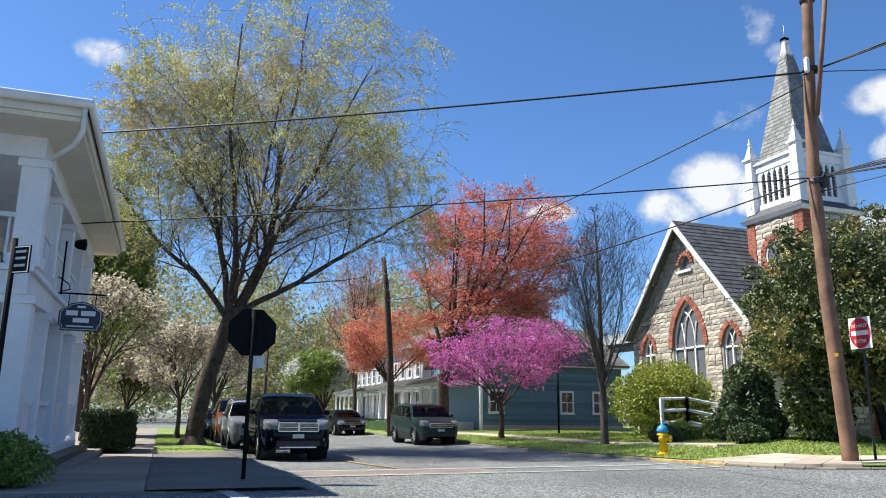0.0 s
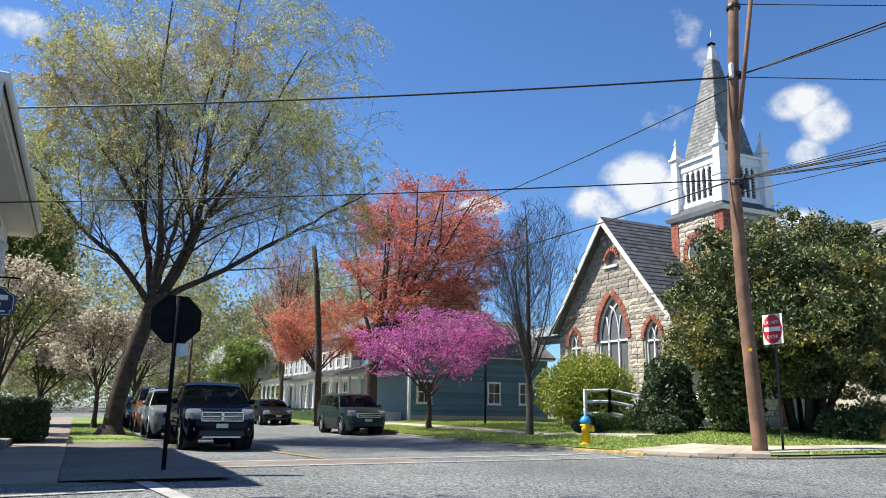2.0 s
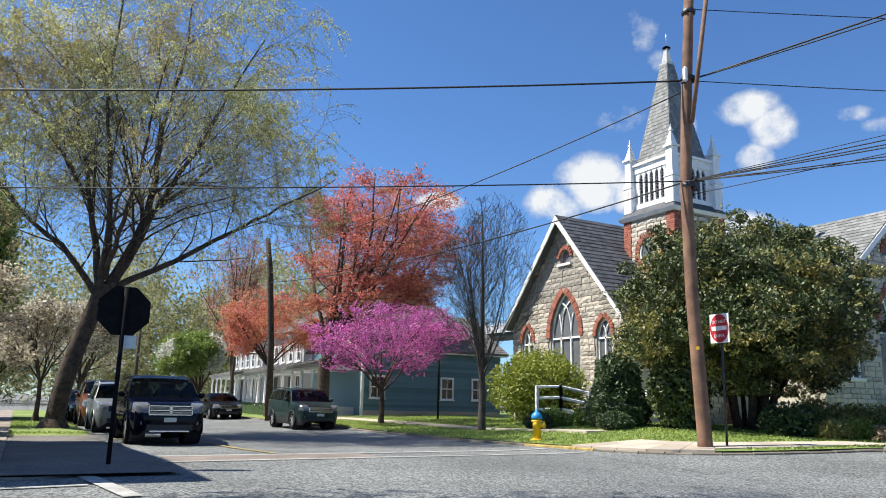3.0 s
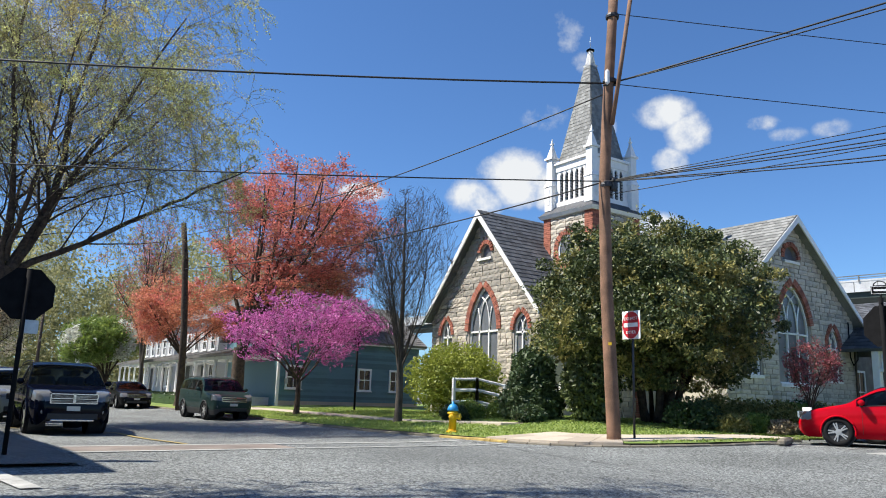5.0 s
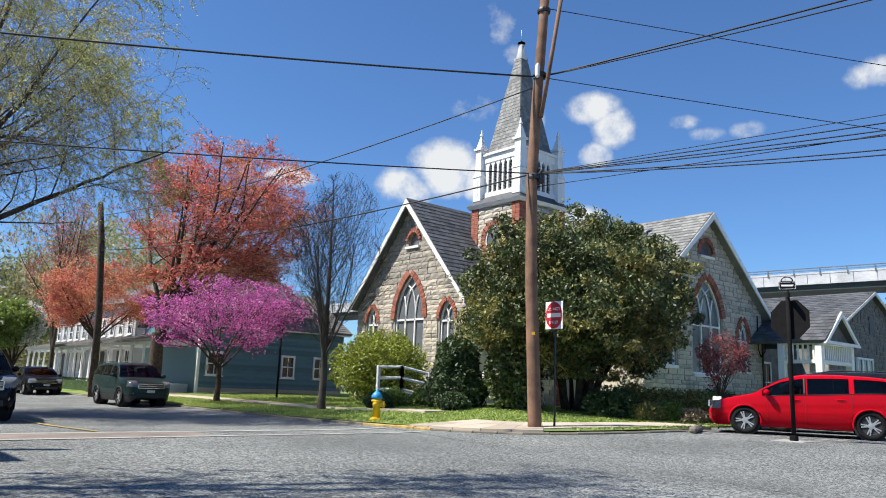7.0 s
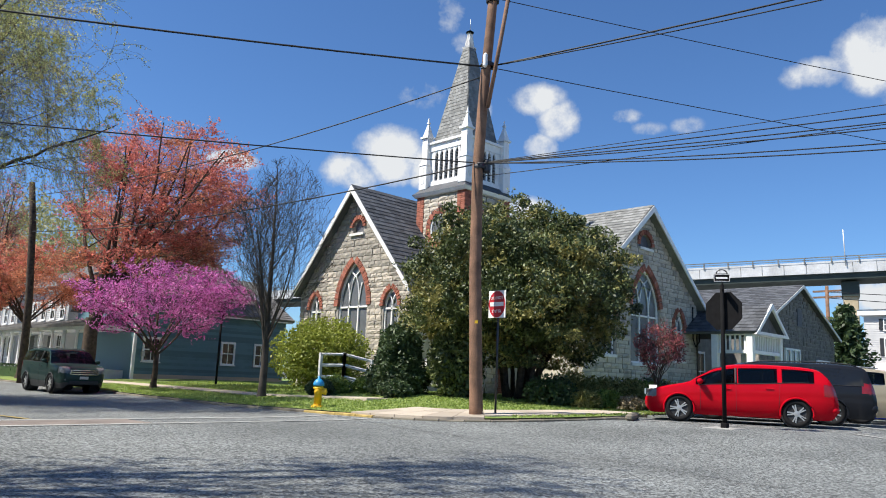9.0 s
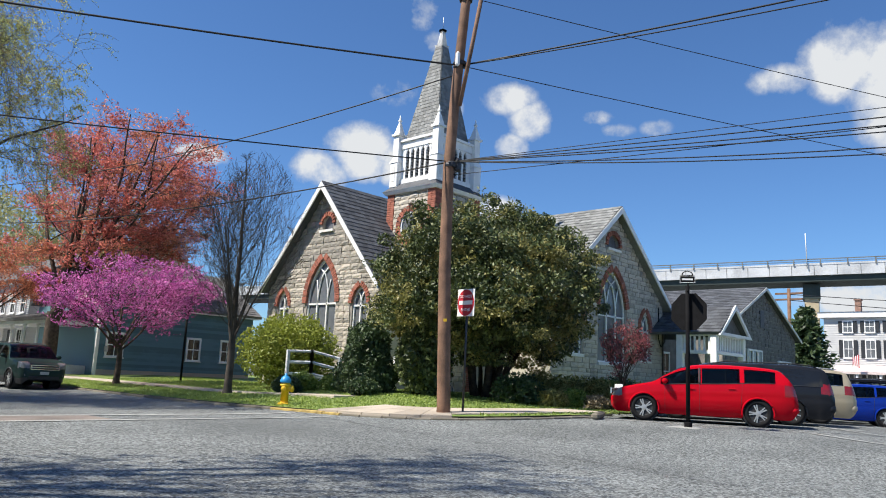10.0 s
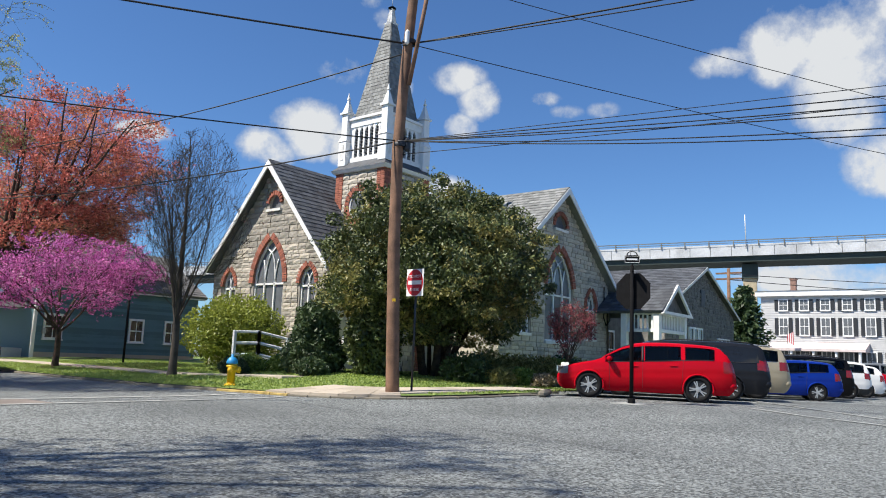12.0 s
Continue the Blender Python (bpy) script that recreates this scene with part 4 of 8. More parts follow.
class Wood:
    """Collects tapered branches, and the places along the last twigs where leaves sit."""

    def __init__(self, seed, centre, radii, low=-1e9, wild=0.38):
        self.r = random.Random(seed)
        self.c, self.rad, self.low, self.wild = Vector(centre), Vector(radii), low, wild
        self.v, self.f, self.tips = {0: [], 1: []}, {0: [], 1: []}, []

    def inside(self, p, slack=1.0):
        q = p - self.c
        bumps = 1 + self.wild * noise.noise(Vector((p.x * 0.5, p.y * 0.5, p.z * (0.5 + self.wild * 0.6)))) + 0.22 * noise.noise(p * 1.3)
        return (q.x / self.rad.x) ** 2 + (q.y / self.rad.y) ** 2 + (q.z / self.rad.z) ** 2 < slack * bumps and p.z > self.low

    def add(self, pts, radii, layer, sides):
        v, f = tube_data(pts, radii, sides, False)
        b = len(self.v[layer])
        self.v[layer] += [tuple(p) for p in v]
        self.f[layer] += [tuple(b + i for i in q) for q in f]

    def grow(self, start, way, length, r0, level, spec):
        s = spec[level]
        k = s.get("steps", 5)
        pts, p, w = [Vector(start)], Vector(start), Vector(way).normalized()
        for i in range(k):
            jit = Vector((self.r.gauss(0, 1), self.r.gauss(0, 1), self.r.gauss(0, 0.8))) * s.get("wobble", 0.12)
            w = (w + jit + Vector((0, 0, s.get("up", 0.0)))).normalized()
            q = p + w * length / k
            if level > 0 and not self.inside(q, 1.0) and i > 0:
                break
            p = q
            pts.append(p.copy())
        n = len(pts)
        ends = [max(0.0045, r0 * (1 - s.get("taper", 0.75) * i / max(1, n - 1))) for i in range(n)]
        self.add(pts, ends, 0 if level <= s.get("trunk_to", 1) else 1, s.get("sides", 5))
        last = level == len(spec) - 1
        if s.get("leaf", last):
            for i in range(n - 1):
                for _ in range(s.get("leaves", 3)):
                    self.tips.append(pts[i].lerp(pts[i + 1], self.r.random()) + Vector((self.r.gauss(0, 1), self.r.gauss(0, 1), self.r.gauss(0, 1))) * s.get("scatter", 0.08))
        if last:
            return
        for c in range(s["kids"]):
            f = s.get("from", 0.3) + (1 - s.get("from", 0.3)) * (c + self.r.random()) / s["kids"]
            i = min(n - 2, int(f * (n - 1)))
            t = f * (n - 1) - i
            at = pts[i].lerp(pts[i + 1], min(1, t))
            along = (pts[i + 1] - pts[i]).normalized()
            side = along.cross(Vector((self.r.gauss(0, 1), self.r.gauss(0, 1), self.r.gauss(0, 1)))).normalized()
            ang = radians(self.r.uniform(*s.get("angle", (25, 60))))
            kid = along * math.cos(ang) + side * math.sin(ang)
            kid.z = kid.z * s.get("lay", 1.0) + s.get("lift", 0.0)
            self.grow(at, kid, length * self.r.uniform(*s.get("ratio", (0.4, 0.75))), max(0.006, ends[i] * s.get("thin", 0.6)), level + 1, spec)

    def bough(self, line, r0, r1, spec, steps=14):
        """A main limb that bends smoothly along a few places, with its side branches."""
        at = np.linspace(0, 1, len(line))
        f = np.linspace(0, 1, steps + 1)
        pts = [Vector([float(eased(list(zip(at, [p[k] for p in line])), np.array([v]))[0]) for k in range(3)]) for v in f]
        pts = [p + Vector((self.r.gauss(0, 0.035), self.r.gauss(0, 0.06), self.r.gauss(0, 0.03))) for p in pts]
        ends = [r0 + (r1 - r0) * v ** 0.8 for v in f]
        self.add(pts, ends, 0, 8)
        s, long = spec[0], sum((b - a).length for a, b in zip(pts, pts[1:]))
        for c in range(s["kids"]):
            v = s["from"] + (1 - s["from"]) * (c + self.r.random()) / s["kids"]
            i = min(steps - 1, int(v * steps))
            along = (pts[i + 1] - pts[i]).normalized()
            side = along.cross(Vector((self.r.gauss(0, 1), self.r.gauss(0, 1), self.r.gauss(0, 1)))).normalized()
            ang = radians(self.r.uniform(*s["angle"]))
            self.grow(pts[i], along * math.cos(ang) + side * math.sin(ang) + Vector((0, 0, 0.15)), long * self.r.uniform(*s["ratio"]) * (1.15 - 0.6 * v), max(0.012, ends[i] * s["thin"]), 1, spec)

    def finish(self, name, label, bark, twig, leaf=None, size=0.06, crown_label="", category="tree", droop=0.0, group="", flat=0.0, leaf2=None):
        root = thing(name, label, category, group=group)
        part("trunk", mesh_of("trunk", self.v[0], self.f[0], bark, True), None, root)
        if self.v[1]:
            ob = part("twig_work", mesh_of("twig_work", self.v[1], self.f[1], twig), None, root)
            ob["kind"] = "stuff"
        if leaf and self.tips:
            tips = self.tips
            if leaf2:
                cut = [noise.noise(p * 0.45) for p in tips]
                other = [p for p, c in zip(tips, cut) if c > 0.12]
                tips = [p for p, c in zip(tips, cut) if c <= 0.12]
                if other:
                    part("crown", leaf_mesh("crown", other, size, leaf2, 5, flat, droop), None, root, crown_label)
            part("crown", leaf_mesh("crown", tips, size, leaf, 4, flat, droop), None, root, crown_label)
        return root


def limb(wood, pts, r0, r1, sides=9):
    k = len(pts)
    wood.add([Vector(p) for p in pts], [r0 + (r1 - r0) * i / (k - 1) for i in range(k)], 0, sides)


L_WILLOW = leaf_mat("young_willow_leaf", (0.44, 0.47, 0.16), (0.56, 0.57, 0.23), 0.55)
L_WILLOW2 = leaf_mat("tawny_catkin", (0.50, 0.42, 0.15), (0.58, 0.50, 0.20), 0.5)
L_MAPLE = leaf_mat("red_maple_bud", (0.64, 0.15, 0.115), (0.76, 0.27, 0.21), 0.55)
L_MAPLE2 = leaf_mat("orange_maple_bud", (0.66, 0.22, 0.12), (0.76, 0.34, 0.20), 0.55)
L_REDBUD = leaf_mat("magenta_blossom", (0.80, 0.15, 0.56), (0.90, 0.33, 0.73), 0.55)
L_DOGWOOD = leaf_mat("cream_blossom", (0.62, 0.55, 0.42), (0.75, 0.68, 0.52))
L_WHITE = leaf_mat("white_blossom", (0.68, 0.70, 0.60), (0.8, 0.8, 0.72))
L_HOLLY = leaf_mat("dark_glossy_leaf", (0.042, 0.068, 0.02), (0.13, 0.16, 0.05), 0.12)
L_HOLLY2 = leaf_mat("new_yellow_leaf", (0.24, 0.24, 0.07), (0.36, 0.33, 0.11), 0.3)
L_FORSYTHIA = leaf_mat("yellow_green_leaf", (0.26, 0.32, 0.035), (0.38, 0.42, 0.07), 0.3)
L_BED = leaf_mat("golden_green_leaf", (0.22, 0.22, 0.05), (0.40, 0.36, 0.12), 0.3)
L_DRY = leaf_mat("dry_grass_leaf", (0.30, 0.24, 0.15), (0.42, 0.35, 0.22), 0.3)
L_CONIFER = leaf_mat("conifer_needles", (0.045, 0.085, 0.03), (0.085, 0.13, 0.05), 0.2)
L_GREEN = leaf_mat("spring_green_leaf", (0.17, 0.26, 0.045), (0.28, 0.36, 0.08), 0.35)
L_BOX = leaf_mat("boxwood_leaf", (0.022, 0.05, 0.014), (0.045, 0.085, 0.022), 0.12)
L_REDLEAF = leaf_mat("crimson_leaf", (0.30, 0.07, 0.085), (0.44, 0.14, 0.15), 0.5)
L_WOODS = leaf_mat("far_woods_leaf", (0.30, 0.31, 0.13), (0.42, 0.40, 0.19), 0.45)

# The great leaning tree beside the parked cars.
T = Wood(11, (3.3, 27.5, 10.9), (7.6, 6.6, 6.9), 4.3)
limb(T, [(1.08, 27.5, -0.15), (1.1, 27.5, 0.15), (1.18, 27.5, 1.0), (1.36, 27.5, 2.0), (1.68, 27.5, 3.2), (1.98, 27.5, 4.2), (2.1, 27.5, 4.7)], 0.31, 0.26, 12)
limb(T, [(1.08, 27.5, -0.15), (1.1, 27.5, 0.3)], 0.62, 0.33, 12)
SPEC = [
    {"kids": 15, "from": 0.16, "angle": (28, 64), "ratio": (0.32, 0.58), "thin": 0.36},
    dict(kids=8, steps=8, wobble=0.12, up=0.03, taper=0.85, sides=5, angle=(24, 58), ratio=(0.35, 0.6), thin=0.5, trunk_to=1, **{"from": 0.18}),
    dict(kids=7, steps=5, wobble=0.15, up=-0.01, sides=4, angle=(25, 60), ratio=(0.4, 0.85), thin=0.4, **{"from": 0.15}),
    dict(steps=6, wobble=0.13, up=-0.26, sides=3, leaves=6, scatter=0.05),
]
BOUGHS = (
    ([(1.95, 27.5, 4.3), (0.8, 27.3, 5.75), (-0.5, 27.1, 6.7), (-1.5, 27.0, 7.9), (-2.6, 26.9, 8.9)], 0.15, 0.03),
    ([(1.95, 27.5, 4.5), (1.35, 27.9, 7.8), (0.75, 28.3, 10.4), (0.1, 28.7, 13.2)], 0.16, 0.03),
    ([(2.0, 27.5, 4.5), (1.9, 27.0, 7.9), (1.5, 26.5, 11.0), (1.6, 26.2, 15.0)], 0.16, 0.03),
    ([(2.2, 27.5, 4.6), (3.2, 28.2, 7.3), (2.4, 28.8, 9.9), (1.2, 29.4, 13.4)], 0.15, 0.03),
    ([(2.15, 27.5, 4.5), (3.3, 27.4, 7.6), (3.4, 27.3, 9.9), (3.8, 27.2, 12.3), (4.1, 27.0, 16.4)], 0.20, 0.03),
    ([(2.3, 27.5, 4.6), (3.8, 26.8, 8.1), (4.8, 26.2, 10.2), (6.4, 25.6, 14.0)], 0.16, 0.03),
    ([(2.2, 27.5, 4.5), (4.6, 27.6, 6.0), (6.5, 27.7, 7.3), (8.3, 27.8, 8.5), (10.2, 27.9, 9.8)], 0.15, 0.025),
    ([(3.4, 27.4, 7.4), (5.2, 29.0, 9.4), (7.0, 30.2, 11.6), (8.2, 31.0, 13.2)], 0.10, 0.025),
    ([(1.4, 27.8, 7.6), (-0.2, 28.8, 10.2), (-1.6, 29.6, 12.6)], 0.09, 0.025),
    ([(2.1, 27.5, 4.9), (2.6, 25.4, 8.2), (2.9, 23.8, 11.6)], 0.12, 0.025),
    ([(2.1, 27.5, 4.9), (2.4, 29.8, 7.8), (2.9, 31.8, 11.0)], 0.12, 0.025),
)
for line, r0, r1 in BOUGHS:
    T.bough(line, r0 * 0.85, r1 * 0.8, SPEC)
# The leaves break first on the outer and upper twigs.
T.tips = [p for p in T.tips if T.r.random() < ((p.x - 3.3) / 7.6) ** 2 + ((p.y - 27.5) / 6.6) ** 2 + (max(0, p.z - 9.0) / 7.5) ** 2 + 0.14]
T.finish("tree", "tall leaning tree with thin yellow-green spring leaves beside the pavement", M_BARK, M_BIRCH_TWIG, L_WILLOW, 0.036, "sparse yellow-green catkins and leaves", droop=0.8, leaf2=L_WILLOW2)


def broad_tree(seed, base, fork_z, centre, radii, trunk_r, kinds, label, bark=M_BARK, twig=M_TWIG, leaf=None, size=0.08, limbs=7, leaves=5, scatter=0.12, spec=None, low=-1e9, lean=(0, 0), name="tree", leaf2=None, group="", droop=0.0, twigs=6, flat=0.0, leader=0.0, limb_r=(0.4, 0.6), wild=0.38):
    w = Wood(seed, centre, radii, low, wild)
    b = Vector(base)
    top = Vector((b.x + lean[0], b.y + lean[1], b.z + fork_z))
    limb(w, [b - Vector((0, 0, 0.2)), b + Vector((0, 0, 0.05)), b.lerp(top, 0.5) + Vector((0.02, 0, 0)), top], trunk_r * 1.15, trunk_r * 0.8, 10)
    limb(w, [b - Vector((0, 0, 0.2)), b + Vector((0, 0, 0.22))], trunk_r * 1.6, trunk_r, 10)
    sp = spec or [
        dict(kids=6, steps=7, wobble=0.1, up=0.02, sides=7, angle=(22, 50), ratio=(0.4, 0.7), **{"from": 0.2}),
        dict(kids=twigs, steps=5, wobble=0.12, up=0.02, sides=4, angle=(25, 60), ratio=(0.4, 0.7)),
        dict(kids=twigs, steps=4, wobble=0.15, sides=3, angle=(25, 60), ratio=(0.4, 0.75), leaf=bool(leaf), leaves=max(1, leaves // 2), scatter=scatter),
        dict(steps=3, wobble=0.15, sides=3, leaves=leaves, scatter=scatter),
    ]
    r = random.Random(seed)
    if leader:
        w.grow(top, (0.02, 0, 1), leader, trunk_r * 0.75, 0, sp)
    for k in range(limbs):
        a = 2 * math.pi * (k + r.random() * 0.6) / limbs
        f = r.uniform(0.25, 0.95)
        goal = Vector(centre) + Vector((math.cos(a) * radii[0] * f, math.sin(a) * radii[1] * f, radii[2] * math.sqrt(max(0.05, 1 - f * f)) * r.uniform(0.55, 0.95)))
        start = b.lerp(top, r.uniform(0.75, 1.0))
        w.grow(start, goal - start, (goal - start).length, trunk_r * r.uniform(*limb_r), 0, sp)
    return w.finish(name, label, bark, twig, leaf, size, category="tree", leaf2=leaf2, group=group, droop=droop, flat=flat)


def gz(x, y):
    return lawn_z(x, y) if in_block(x, y) else ground_z(x, y)


# Bare street tree on the church's verge.
bare_spec = [
    dict(kids=12, steps=9, wobble=0.05, up=0.05, sides=6, angle=(30, 56), ratio=(0.28, 0.55), thin=0.36, taper=0.85, **{"from": 0.08}),
    dict(kids=6, steps=6, wobble=0.07, up=0.10, sides=4, angle=(24, 48), ratio=(0.35, 0.6), thin=0.45, trunk_to=0, **{"from": 0.15}),
    dict(kids=4, steps=5, wobble=0.09, up=0.08, sides=3, angle=(22, 50), ratio=(0.4, 0.7), **{"from": 0.15}),
    dict(steps=4, wobble=0.10, up=0.06, sides=3),
]
broad_tree(21, (14.2, 22.8, gz(14.2, 22.8)), 2.0, (14.3, 22.9, 4.7), (2.35, 2.2, 3.7), 0.135, None, "bare grey-barked street tree with fine upright twigs", M_GREY_BARK, M_GREY_BARK, None, limbs=8, spec=bare_spec, leader=6.2, limb_r=(0.24, 0.36))
# Redbud in bloom: flat sprays of blossom close along the twigs.
bud_spec = [
    dict(kids=8, steps=7, wobble=0.10, up=0.0, sides=6, angle=(30, 62), ratio=(0.45, 0.75), thin=0.5, lay=0.5, leaf=True, leaves=2, scatter=0.05, **{"from": 0.25}),
    dict(kids=6, steps=6, wobble=0.11, up=0.03, sides=4, angle=(25, 55), ratio=(0.45, 0.8), lay=0.5, lift=0.06, leaf=True, leaves=3, scatter=0.035, **{"from": 0.12}),
    dict(kids=4, steps=5, wobble=0.12, up=0.04, sides=3, angle=(25, 55), ratio=(0.45, 0.75), lay=0.5, lift=0.06, leaf=True, leaves=4, scatter=0.03),
    dict(steps=4, wobble=0.12, up=0.05, sides=3, leaves=3, scatter=0.025),
]
broad_tree(22, (14.1, 31.0, gz(14.1, 31)), 1.5, (14.35, 31.0, 3.5), (3.5, 3.0, 1.9), 0.13, None, "redbud tree covered in bright magenta blossom", M_BARK, M_BARK, L_REDBUD, 0.048, limbs=11, spec=bud_spec, low=1.85, limb_r=(0.28, 0.42), wild=1.0)
# The large red maple behind the parked car: open layers of red flower.
maple_spec = [
    dict(kids=9, steps=8, wobble=0.10, up=0.02, sides=7, angle=(30, 62), ratio=(0.35, 0.65), thin=0.45, lay=0.5, **{"from": 0.22}),
    dict(kids=6, steps=6, wobble=0.12, up=0.02, sides=4, angle=(25, 60), ratio=(0.4, 0.75), lay=0.4, lift=0.03, **{"from": 0.15}),
    dict(kids=6, steps=5, wobble=0.14, up=0.02, sides=3, angle=(25, 60), ratio=(0.4, 0.75), lay=0.4, lift=0.05, leaf=True, leaves=3, scatter=0.10),
    dict(steps=4, wobble=0.14, sides=3, leaves=4, scatter=0.08),
]
broad_tree(23, (14.8, 40.5, gz(14.8, 40.5)), 3.2, (18.1, 40.8, 9.9), (4.7, 4.5, 5.7), 0.40, None, "large maple in red bud over the porch house", M_BARK, M_RED_TWIG, L_MAPLE, 0.075, limbs=13, spec=maple_spec, low=4.6, leaf2=L_MAPLE2, limb_r=(0.26, 0.42), wild=1.1)
broad_tree(24, (13.2, 45.5, gz(13.2, 45.5)), 3.0, (13.0, 45.5, 5.35), (3.4, 3.2, 2.3), 0.20, None, "spreading maple with orange-red spring buds", M_BARK, M_RED_TWIG, L_MAPLE2, 0.055, limbs=7, spec=maple_spec, low=3.2, leaf2=L_MAPLE, limb_r=(0.26, 0.4), wild=1.0)
broad_tree(30, (13.0, 54, gz(13, 54)), 2.6, (13.0, 54, 8.6), (2.2, 2.2, 4.6), 0.16, None, "slim tree in faint red bud", M_GREY_BARK, M_RED_TWIG, L_MAPLE, 0.06, limbs=7, leaves=1, scatter=0.14, low=3.0)
# White blossom further down the street.
broad_tree(25, (12.4, 62, 0.0), 1.6, (12.0, 62, 3.7), (3.0, 2.4, 2.2), 0.14, None, "fresh green tree with white blossom on one side", M_BARK, M_TWIG, L_GREEN, 0.12, limbs=8, leaves=6, scatter=0.2, low=1.4, leaf2=L_WHITE)
# Dogwoods on the inn's side.
broad_tree(26, (0.75, 36.5, 0.1), 1.5, (0.7, 36.5, 3.4), (2.1, 2.0, 1.7), 0.1, None, "small dogwood with cream blossom on the verge", M_BARK, M_BARK, L_DOGWOOD, 0.075, limbs=8, leaves=2, scatter=0.1, low=1.9, group="dogwoods")
broad_tree(27, (-2.6, 31.0, 0.1), 1.6, (-2.4, 31, 3.6), (2.4, 2.4, 2.6), 0.12, None, "dogwood with cream blossom behind the hedge", M_BARK, M_BARK, L_DOGWOOD, 0.075, limbs=8, leaves=2, scatter=0.12, low=1.2, group="dogwoods", leaf2=L_GREEN)
broad_tree(28, (3.2, 52, 0.1), 1.8, (3.6, 52, 4.6), (2.9, 2.6, 2.2), 0.14, None, "blossoming dogwood further along the verge", M_BARK, M_BARK, L_DOGWOOD, 0.09, limbs=8, leaves=3, scatter=0.15, low=1.9, group="dogwoods")
broad_tree(29, (-4.0, 44, 0.1), 3.0, (-3.6, 44, 8.0), (2.5, 2.5, 4.4), 0.2, None, "full green tree behind the inn", M_BARK, M_TWIG, L_GREEN, 0.13, limbs=9, leaves=8, scatter=0.3, low=2.5)
broad_tree(31, (-1.6, 40, 0.1), 1.2, (-1.4, 40, 2.6), (2.0, 2.4, 2.0), 0.1, None, "overgrown garden tree with mixed green and pale leaves", M_BARK, M_TWIG, L_GREEN, 0.1, limbs=8, leaves=5, scatter=0.2, low=0.6, leaf2=L_DOGWOOD)
# A tree beside the inn, out of sight, whose shade falls on the crossing.
broad_tree(32, (-5.2, 11.7, 0.0), 5.0, (-3.5, 10.2, 12.4), (2.9, 2.6, 2.4), 0.24, None, "broad tree shading the crossing", M_BARK, M_TWIG, L_GREEN, 0.10, limbs=6, leaves=2, scatter=0.3, low=9.9)
# The crimson garden tree.
small_spec = [
    dict(kids=5, steps=6, wobble=0.12, sides=5, angle=(25, 60), ratio=(0.45, 0.8), **{"from": 0.2}),
    dict(kids=4, steps=5, wobble=0.13, sides=4, angle=(25, 60), ratio=(0.45, 0.8), lay=0.7),
    dict(kids=4, steps=4, wobble=0.14, sides=3, angle=(25, 60), ratio=(0.4, 0.75), leaf=True, leaves=1, scatter=0.05),
    dict(steps=3, wobble=0.14, sides=3, leaves=2, scatter=0.05),
]
broad_tree(33, (21.0, 11.75, 0.35), 0.75, (21.1, 11.65, 1.95), (0.66, 0.66, 0.88), 0.04, None, "small garden tree with crimson leaves", M_BARK, M_BARK, L_REDLEAF, 0.04, limbs=8, spec=small_spec, low=0.95, wild=1.5)


